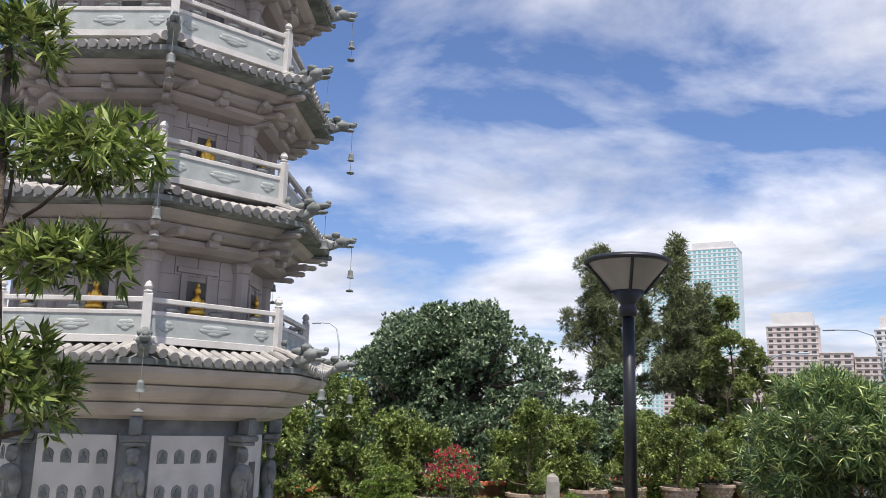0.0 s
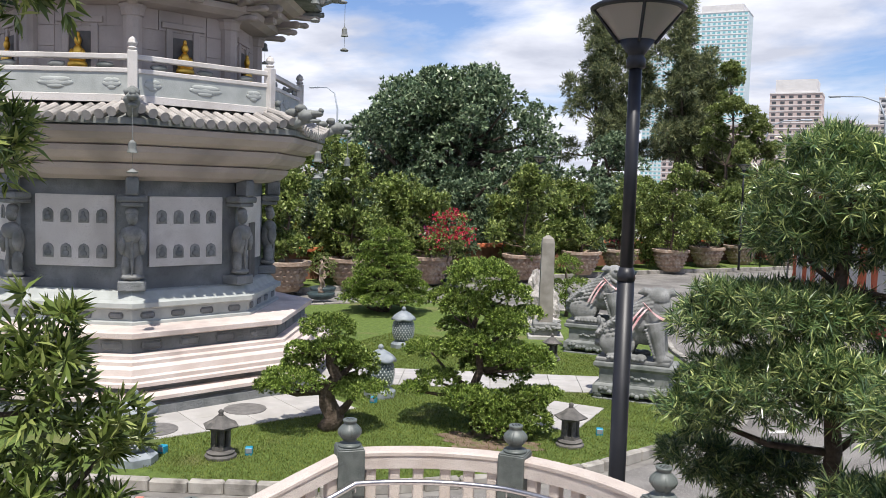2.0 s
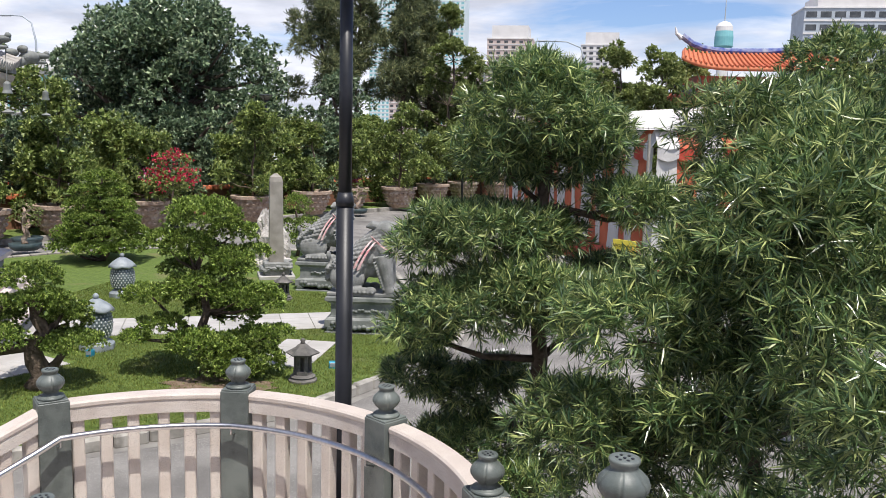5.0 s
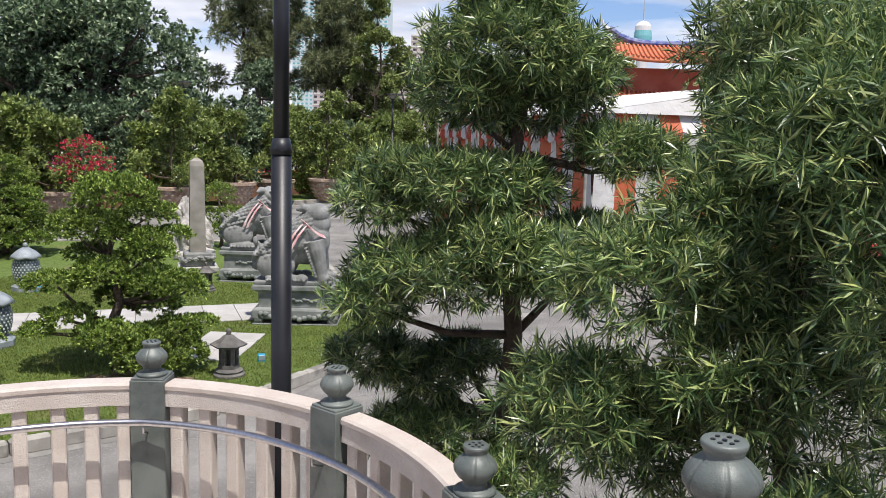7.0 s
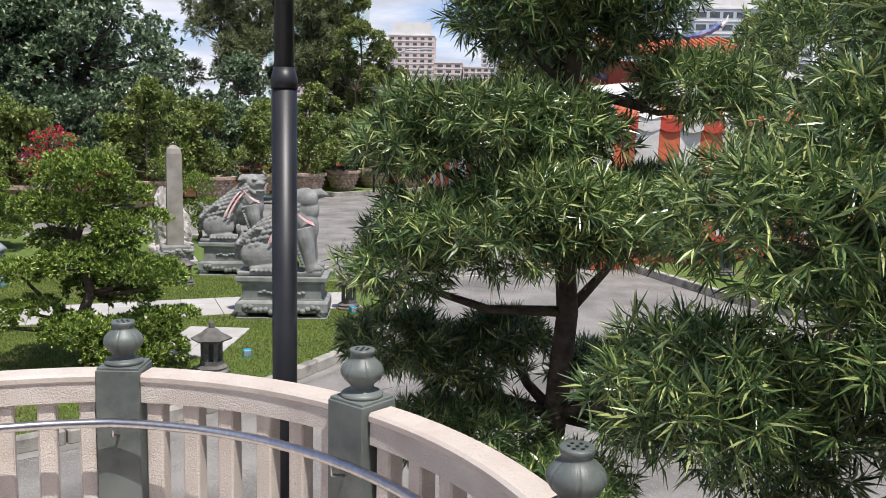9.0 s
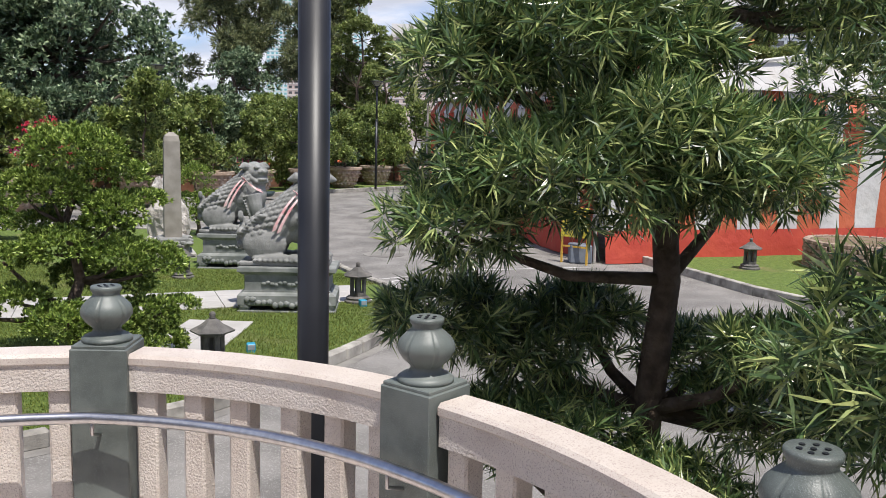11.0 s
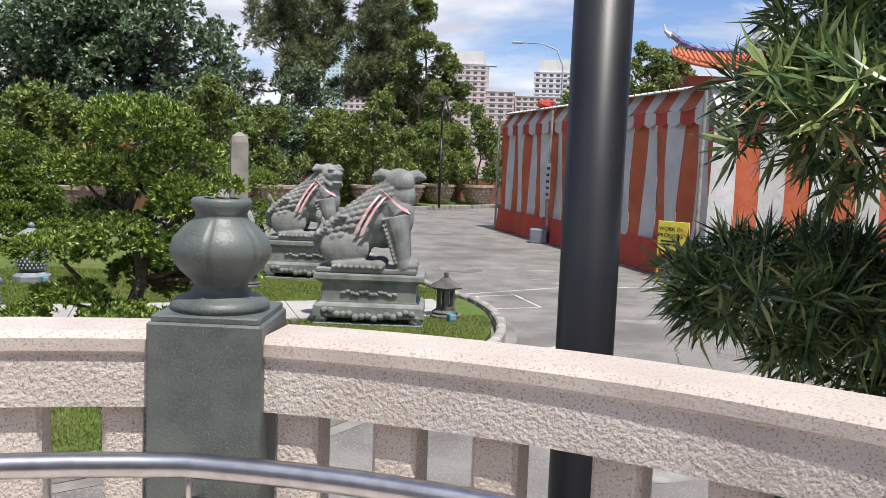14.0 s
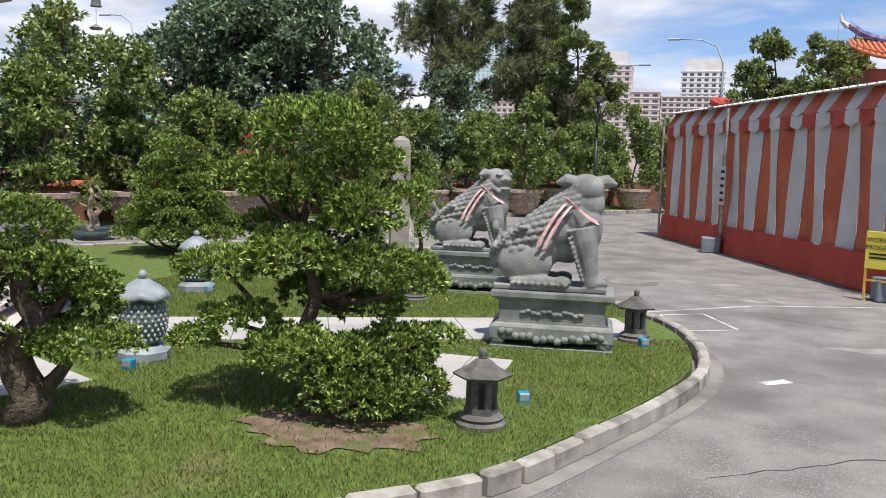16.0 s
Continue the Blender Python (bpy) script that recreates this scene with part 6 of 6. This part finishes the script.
def big_tree(label, base, height, spread, n, leafm, L, W, dens, low=0.25, k=0, trunk_r=0.3):
    t = empty("tree", label, "tree")
    r = random.Random(k)
    pads = []
    for j in range(n if n > 60 else int(n * 1.7)):
        f = r.random()
        z = height * (low + (0.95 - low) * f)
        rad = spread * (math.sin(math.pi * min(1, 0.18 + 0.8 * f)) ** 0.7) * (0.3 + 0.72 * r.random())
        a = r.random() * 6.283
        s = spread * (0.08 + 0.14 * r.random()) + 0.2
        pads.append((base[0] + rad * math.cos(a), base[1] + rad * math.sin(a), z, s, s, s * 0.72))
    limbs(t, (base[0], base[1], -0.12), (base[0] + 0.3, base[1], height * 0.8), pads, trunk_r, trunk_r * 0.25, 0.2)
    crown(t, pads, dens, 6, L, W, leafm, 0.35, 1.1)
    return t


big_tree("very large dark green spreading tree beyond the wall", (-20.6, 41.3), 10.6, 6.4, 150, L_DARK, 0.28, 0.125, 82, 0.14, 3, 0.45)
big_tree("dark leafy tree behind the pagoda", (-22.5, 29.0), 7.2, 2.9, 26, L_HEDGE, 0.22, 0.1, 140, 0.12, 5)
big_tree("dark leafy tree at the road edge", (-27.5, 35.0), 7.5, 3.2, 26, L_DARK, 0.24, 0.11, 125, 0.12, 6)
big_tree("bushy dark green roadside tree", (-15.0, 51.0), 7.6, 3.6, 26, L_DARK, 0.24, 0.11, 125, 0.1, 8)
big_tree("bushy dark green roadside tree", (-26.5, 52.0), 6.5, 4.4, 24, L_DARK, 0.28, 0.13, 110, 0.1, 9)
big_tree("leafy green tree at the far corner", (-9.5, 62.0), 6.0, 4.0, 24, L_HEDGE, 0.28, 0.13, 110, 0.1, 10)
big_tree("leafy green tree at the far corner", (0.0, 64.0), 5.5, 4.0, 24, L_HEDGE, 0.28, 0.13, 110, 0.1, 13)
for k, (x, y, h, w) in enumerate(((-17.2, 55.5, 16.0, 2.3), (-15.4, 57.5, 15.2, 2.2), (-11.9, 57.0, 16.4, 2.4), (-10.8, 60.0, 13.5, 1.8))):
    t = empty("pine_tree", "tall dark feathery casuarina pine", "tree", group="casuarina pines")
    r = random.Random(k + 40)
    pads = []
    for j in range(24):
        f = j / 23
        a = r.random() * 6.28
        rad = w * (1 - 0.72 * f) * (0.3 + 0.8 * r.random())
        pads.append((x + rad * math.cos(a), y + rad * math.sin(a), h * (0.42 + 0.56 * f), 1.05 - 0.4 * f, 1.05 - 0.4 * f, 0.8))
    limbs(t, (x, y, -0.12), (x + 0.4, y, h * 0.95), pads, 0.26, 0.05, 0.22)
    crown(t, pads, 140, 9, 0.45, 0.06, L_CASUARINA, 0.25, 0.8, 0.2)
big_tree("slender light green upright tree", (-8.4, 56.0), 12.6, 1.7, 30, L_FAR, 0.24, 0.11, 330, 0.2, 11, 0.16)
big_tree("slender light green upright tree", (-7.2, 59.0), 9.5, 2.0, 24, L_FAR, 0.25, 0.11, 260, 0.15, 12, 0.16)
for k, (x, y, h, w) in enumerate(((2.4, 53.0, 10.0, 1.8), (5.0, 52.0, 10.0, 1.6), (3.8, 55.0, 7.2, 2.2), (7.6, 60.0, 10.4, 2.2), (17.5, 58.0, 11.5, 3.0))):
    big_tree("light green leafy tree behind the tent", (x, y), h, w, 34, L_FAR, 0.27, 0.125, 200, 0.2, 20 + k, 0.15)
# distant band of roadside greenery
for k in range(15):
    x = -95 + k * 11.5
    big_tree("rounded distant roadside tree", (x, 96 + 9 * math.sin(k * 1.9)), 6.5 + 2.2 * math.sin(k * 2.7), 4.6, 16, L_HEDGE if k % 2 else L_FAR, 0.55, 0.26, 24, 0.1, 60 + k, 0.2)

# grass blades over the lawn that is passed nearest
P2 = np.array([(p.x, p.y) for p in EDGE] + [(-19.5, 8.0)])


def inside(q):
    res = np.zeros(len(q), bool)
    j = len(P2) - 1
    for i in range(len(P2)):
        c = ((P2[i, 1] > q[:, 1]) != (P2[j, 1] > q[:, 1])) & (q[:, 0] < (P2[j, 0] - P2[i, 0]) * (q[:, 1] - P2[i, 1]) / (P2[j, 1] - P2[i, 1] + 1e-12) + P2[i, 0])
        res ^= c
        j = i
    return res


q = rng.random((190000, 2)) * np.array([9.2, 11.2]) + np.array([-10.4, 6.9])
q = q[inside(q)]
a1, a2 = np.array((-9.2, 12.9)), np.array((-1.62, 16.35))
dv = (a2 - a1) / np.linalg.norm(a2 - a1)
off = np.abs((q - a1) @ np.array((-dv[1], dv[0])))
keep = (off > 0.74) & ~((np.abs(q[:, 0] + 3.74) < 0.48) & (q[:, 1] > 11.8) & (q[:, 1] < 13.5)) & (np.hypot(q[:, 0] + 12.86, q[:, 1] - 11.46) > 4.5)
b1, b2 = np.array((-9.6, 7.35)), np.array((-7.55, 11.6))
bv = (b2 - b1) / np.linalg.norm(b2 - b1)
keep &= ~((np.abs((q - b1) @ np.array((-bv[1], bv[0]))) < 0.76) & ((q - b1) @ bv < 4.6))
keep &= ~((np.hypot((q[:, 0] + 4.2) / 0.8, (q[:, 1] - 10.55) / 0.58) < 1.0) & (rng.random(len(q)) < 0.8))
q = q[keep]
g = tagged(new("grass"), "short sunlit lawn grass blades", "grass", kind="stuff")
P = np.c_[q, np.zeros(len(q))]
D = np.c_[rng.normal(size=(len(q), 2)) * 0.55, np.ones(len(q))]
tagged(leaves_mesh("blades", P, D, 0.03 + 0.025 * rng.random(len(q)), 0.008, L_GRASS, g), kind="stuff")

# ---- distance: buildings, road, lamps ----
M_BLOCK = surf("pink_beige_render", (0.50, 0.40, 0.36), (0.56, 0.46, 0.42), 0.2, 0.85, bump=0.0)
M_BLOCKW = surf("pale_render", (0.62, 0.60, 0.58), (0.70, 0.68, 0.66), 0.2, 0.85, bump=0.0)
M_TOWER = surf("white_green_render", (0.58, 0.68, 0.68), (0.66, 0.74, 0.74), 0.2, 0.8, bump=0.0)
M_TEALW = surf("teal_band", (0.16, 0.42, 0.45), (0.22, 0.48, 0.5), 0.3, 0.6, bump=0.0)
M_PANE = surf("dark_window", (0.05, 0.055, 0.06), (0.09, 0.095, 0.1), 0.5, 0.25, bump=0.0)
M_GREYB = surf("grey_office_cladding", (0.36, 0.40, 0.44), (0.44, 0.48, 0.52), 0.2, 0.6, bump=0.0)


def building(name, label, x, y, w, dep, h, wallm, cols, floors, winm, roof=0.0, win=(0.6, 0.5), z0=0.0, rz=0.0):
    if y > 180:  # the far ones: true size and distance
        k = 2.2
        x, y, w, dep, h, roof, z0 = x * k, y * k, w * k, dep * k, (h * 0.92 - 4) * k + 4, roof * k, z0 * k
        floors = round(floors * 1.6)
        cols = round(cols * 1.5)
    b = empty(name, label, "building", (x, y, -0.1), rz)
    part("wall", one_box(-w / 2, 0, 0, w / 2, dep, h), wallm, b)
    fh = (h - z0) / floors
    cw = w / cols
    wm = None
    for f in range(floors):
        for c in range(cols):
            if wm is None:
                wm = part("window", one_box(-cw * win[0] / 2, -0.12, 0, cw * win[0] / 2, 0.1, fh * win[1]), winm, b)
                o = wm
            else:
                o = new("window", wm.data); o.parent = b
            o.matrix_local = Matrix.Translation((-w / 2 + (c + 0.5) * cw, 0, z0 + fh * (f + 0.3)))
        part("floor_band", one_box(-w / 2 - 0.15, -0.3, z0 + fh * f, w / 2 + 0.15, 0.1, z0 + fh * f + fh * 0.14), M_BLOCKW if wallm is not M_TOWER else M_BLOCKW, b)
    part("roof", one_box(-w / 2 - 0.3, -0.4, h, w / 2 + 0.3, dep, h + 0.7), M_BLOCKW, b)
    if roof:
        part("roof_house", one_box(-w * 0.4, 0.5, h + 0.7, w * 0.4, dep, h + 0.7 + roof), M_BLOCKW, b)
    return b


building("apartment_tower", "tall white and green apartment tower far away", -69.0, 391, 22, 14, 90, M_TOWER, 7, 26, M_TEALW, 3, (0.55, 0.45))
building("apartment_tower", "second white and green apartment tower far away", -91.5, 396, 24, 14, 72, M_TOWER, 8, 22, M_TEALW, 0, (0.55, 0.45))
building("apartment_block", "pink-beige apartment block with arched top windows", -23.4, 248, 13, 10, 34, M_BLOCK, 4, 10, M_PANE, 3.5, (0.5, 0.42), 4)
building("apartment_block", "lower pink-beige apartment wing", -36.0, 249, 12, 10, 25, M_BLOCK, 4, 7, M_PANE, 0, (0.55, 0.42), 4)
building("apartment_block", "lower pink-beige apartment wing", -13.8, 249, 10, 10, 26, M_BLOCK, 3, 7, M_PANE, 0, (0.6, 0.42), 4)
building("apartment_block", "lower pink-beige apartment wing", -1.0, 252, 15, 10, 25, M_BLOCK, 5, 7, M_PANE, 0, (0.6, 0.42), 4)
building("apartment_block", "pink-beige apartment block partly behind trees", -52.5, 252, 14, 10, 30, M_BLOCK, 5, 8, M_PANE, 0, (0.55, 0.42), 4)
building("apartment_block", "tall pale apartment block with dark glass side", 3.0, 299, 14, 10, 38, M_BLOCKW, 4, 10, M_PANE, 4, (0.55, 0.45), 4)
building("office_building", "grey office building with a band of windows", 57.0, 195, 26, 12, 35, M_GREYB, 6, 6, M_PANE, 2.5, (0.75, 0.45), 3)
building("low_building", "low white and blue building behind the road", -66.0, 97, 12, 8, 10.5, M_BLOCKW, 5, 4, M_TEALW, 0.8, (0.6, 0.5))
building("low_building", "low white building beyond the trees", -85.0, 90, 26, 8, 9.0, M_BLOCKW, 9, 3, M_PANE, 0, (0.6, 0.5))
tw = empty("control_tower", "round teal tower with white dome and mast", "tower", (70.5, 494, -6))
part("shaft", one_lathe([(3, 0), (3, 58)], 20), M_BLOCKW, tw)
part("cabin", one_lathe([(3, 58), (5, 61), (5, 66), (4.6, 69)], 24), M_TEALW, tw)
part("dome", one_lathe([(4.6, 69), (4.4, 71.5), (3, 73.5), (0.4, 74.5)], 20), M_BLOCKW, tw)
part("mast", one_lathe([(0.4, 74), (0.1, 90)], 8), M_GREYB, tw)

# temple roof behind the tent
tp = empty("temple", "temple with curved orange tiled roof and blue ridge", "temple", (10.6, 53.0, -0.1), 4)
part("wall", one_box(-3.2, 0.8, 0, 3.6, 7, 7.8), surf("temple_red", (0.33, 0.08, 0.05), (0.4, 0.12, 0.08), 1, 0.8), tp)


def curved_roof(z, w, dep, rise, lift):
    bm = bmesh.new()
    nu, nv = 22, 6
    rows_ = []
    for v in range(nv + 1):
        f = v / nv
        row = []
        for u in range(nu + 1):
            g = u / nu - 0.5
            row.append(bm.verts.new((g * w * (1 - 0.12 * f), -0.9 + dep * f, z + rise * f ** 1.25 + lift * (abs(g) * 2) ** 4 * (1 - 0.6 * f))))
        rows_.append(row)
    for v in range(nv):
        for u in range(nu):
            bm.faces.new((rows_[v][u], rows_[v][u + 1], rows_[v + 1][u + 1], rows_[v + 1][u]))
    ob = part("roof", bm, M_TILE, tp, "orange curved tile roof", smooth=True)
    sd = ob.modifiers.new("thick", "SOLIDIFY"); sd.thickness = 0.22
    for j in range(int(w / 0.3)):
        g = (j + 0.5) / int(w / 0.3) - 0.5
        bm = bmesh.new()
        tube(bm, [(g * w * (1 - 0.12 * f), -0.92 + dep * f, z + 0.06 + rise * f ** 1.25 + lift * (abs(g) * 2) ** 4 * (1 - 0.6 * f)) for f in (0, 0.33, 0.66, 1.0)], 0.07, 6)
        part("roof_rib", bm, M_TILE, ob)
    bm = bmesh.new()
    tube(bm, [(g * w * 0.9, dep - 0.9, z + rise + 0.15 + 0.9 * (abs(g) * 2) ** 4) for g in [k / 12 - 0.5 for k in range(13)]], 0.2, 8)
    part("ridge", bm, surf("blue_ridge_tile", (0.03, 0.06, 0.28), (0.3, 0.32, 0.4), 2.5, 0.5), tp, "blue and white decorated ridge")
    for sgn in (-1, 1):
        bm = bmesh.new()
        tube(bm, [(sgn * w * 0.45, dep - 0.9, z + rise + 0.9), (sgn * w * 0.49, dep - 0.9, z + rise + 1.2), (sgn * w * 0.5, dep - 0.9, z + rise + 1.6)], [0.18, 0.1, 0.03], 8)
        part("ridge_horn", bm, M_BLOCKW, tp)


curved_roof(8.2, 8.8, 3.4, 1.1, 0.6)
curved_roof(5.9, 10.8, 2.2, 0.6, 0.4)

# expressway behind the trees, its parapets, parked and passing cars
rd = tagged(mesh_ob("expressway", one_box(-160, 66, -0.13, 120, 84, 0.9), surf("grey_road_deck", (0.30, 0.30, 0.29), (0.36, 0.36, 0.35), 0.5, 0.9)), "pale grey expressway deck behind the trees", "road", kind="structure")
for y in (65.6, 84.2):
    tagged(mesh_ob("parapet", one_box(-160, y, -0.13, 120, y + 0.3, 1.7), M_BLOCKW), "pale concrete expressway parapet", "parapet", kind="structure")


def car(at, rz, paint, label):
    c = empty("car", label, "car", at, rz, "cars by the road")
    bm = bmesh.new()
    prof = [(-2.1, 0.3), (2.1, 0.3), (2.15, 0.7), (1.4, 0.9), (0.8, 1.4), (-1.1, 1.42), (-1.8, 0.95), (-2.15, 0.85)]
    lo = [bm.verts.new((x, -0.85, z)) for x, z in prof]
    hi = [bm.verts.new((x, 0.85, z)) for x, z in prof]
    for k in range(8):
        bm.faces.new((lo[k], lo[(k + 1) % 8], hi[(k + 1) % 8], hi[k]))
    bm.faces.new(lo[::-1]); bm.faces.new(hi)
    part("body", bm, paint, c)
    part("side_window", one_box(-1.2, -0.88, 0.95, 0.8, 0.88, 1.3, bevel=0.05), M_PANE, c)
    for x in (-1.35, 1.35):
        for y in (-0.8, 0.8):
            part("wheel", one_lathe([(0.32, -0.1), (0.32, 0.1)], 16, Matrix.Translation((x, y, 0.32)) @ Matrix.Rotation(math.pi / 2, 4, "X")), M_BLACK, c)
    return c


M_CARW = surf("white_car_paint", (0.7, 0.7, 0.7), (0.75, 0.75, 0.75), 2, 0.25, bump=0.0)
M_CARB = surf("blue_car_paint", (0.04, 0.1, 0.3), (0.06, 0.13, 0.36), 2, 0.25, bump=0.0)
M_CARR = surf("red_car_paint", (0.45, 0.03, 0.03), (0.5, 0.05, 0.04), 2, 0.25, bump=0.0)
for x, y, z, r, pm, lab in ((-31, 40, -0.12, 62, M_CARW, "white car on the road beyond the wall"), (-34, 45, -0.12, 62, M_CARB, "blue car on the road beyond the wall"), (-26, 37, -0.12, 62, M_CARR, "red car parked beyond the wall"), (-9, 62, -0.12, 10, M_CARR, "red car behind the far hedge"), (-60, 74, 0.9, 4, M_CARW, "white car on the expressway"), (-36, 72, 0.9, 4, M_CARW, "white car on the expressway"), (-3, 61.5, -0.12, 10, M_CARW, "white car behind the far hedge")):
    car((x, y, z), r, pm, lab)


def street_lamp(at, h, rz, arm):
    s = empty("street_lamp", "tall grey steel street lamp with curved arm", "street lamp", at, rz, "street lamps")
    bm = bmesh.new()
    tube(bm, [(0, 0, 0), (0, 0, h * 0.85), (0.15 * arm, 0, h * 0.96), (0.5 * arm, 0, h), (arm, 0, h * 1.005)], [0.1, 0.07, 0.055, 0.05, 0.045], 8)
    part("pole", bm, M_GREYB, s, smooth=True)
    part("lamp_head", one_box(arm - 0.1, -0.14, h - 0.02, arm + 0.75, 0.14, h + 0.12, bevel=0.05), M_GREYB, s)


street_lamp((-38, 55, -0.12), 11.5, 180, 2.0)
street_lamp((0.5, 66, 0.5), 10.5, 180, 3.0)
street_lamp((-7.6, 68, 0.5), 9.0, 0, 2.5)
gl = copy_thing(lp, pose(-5.6, 44.5, 0.03, 0, 0, 30))
copy_thing(lp, pose(-13.8, 37.0, 0.03, 0, 0, 70))
# bed with a low brick edge on the far side of the drive
bm = bmesh.new()
prism(bm, [(3.5, 22.6), (5.2, 17.9), (6.2, 16.2), (11, 17), (11, 24)], -0.13, 0.0)
tagged(mesh_ob("side_bed", bm, M_LAWN), "green planting bed across the drive", "bed", kind="structure")
bm = bmesh.new()
for a, b in (((3.5, 22.6), (5.2, 17.9)), ((5.2, 17.9), (6.2, 16.2))):
    a, b = Vector(a), Vector(b)
    dd = b - a
    box(bm, 0, -0.06, -0.13, dd.length, 0.08, 0.06, bevel=0.015, m=Matrix.Translation((a.x, a.y, 0)) @ Matrix.Rotation(math.atan2(dd.y, dd.x), 4, "Z"))
tagged(mesh_ob("side_kerb", bm, M_KERB), "dark weathered kerb of the side bed", "kerb", kind="structure")
M_STACK = surf("stacked_brown_brick", (0.24, 0.17, 0.13), (0.36, 0.28, 0.22), 7, 0.9, bump=0.5, fine=60, vary=0.2)
for px, py, pr in ((8.6, 21.2, 1.2), (5.9, 24.9, 1.0)):
    pl = empty("brick_planter", "round planter of stacked brown bricks in the bed", "planter", (px, py, -0.01), 0, "brick planters")
    part("core", one_lathe([(pr - 0.1, 0.0), (pr - 0.1, 0.62)], 32), M_SOIL, pl)
    bmk = one_box(-0.135, -0.07, 0.0, 0.135, 0.07, 0.085, bevel=0.012)
    brick0 = None
    nb = int(2 * math.pi * pr / 0.29)
    for course in range(7):
        for k in range(nb):
            if brick0 is None:
                brick0 = mesh_ob("brick", bmk, M_STACK, pl)
                ob = brick0
            else:
                ob = new("brick", brick0.data); ob.parent = pl
            a = 2 * math.pi * (k + 0.5 * (course % 2)) / nb
            ob.matrix_local = Matrix.Rotation(a, 4, "Z") @ Matrix.Translation((0, -pr + random.uniform(-0.012, 0.012), course * 0.093))
# temple hall wall that closes the place behind the stairs
tagged(mesh_ob("wall_south", one_box(-14, -7.5, -0.13, 12, -7.0, 9.0), M_BLOCKW), "plain pale hall wall behind the staircase", "wall", kind="structure")
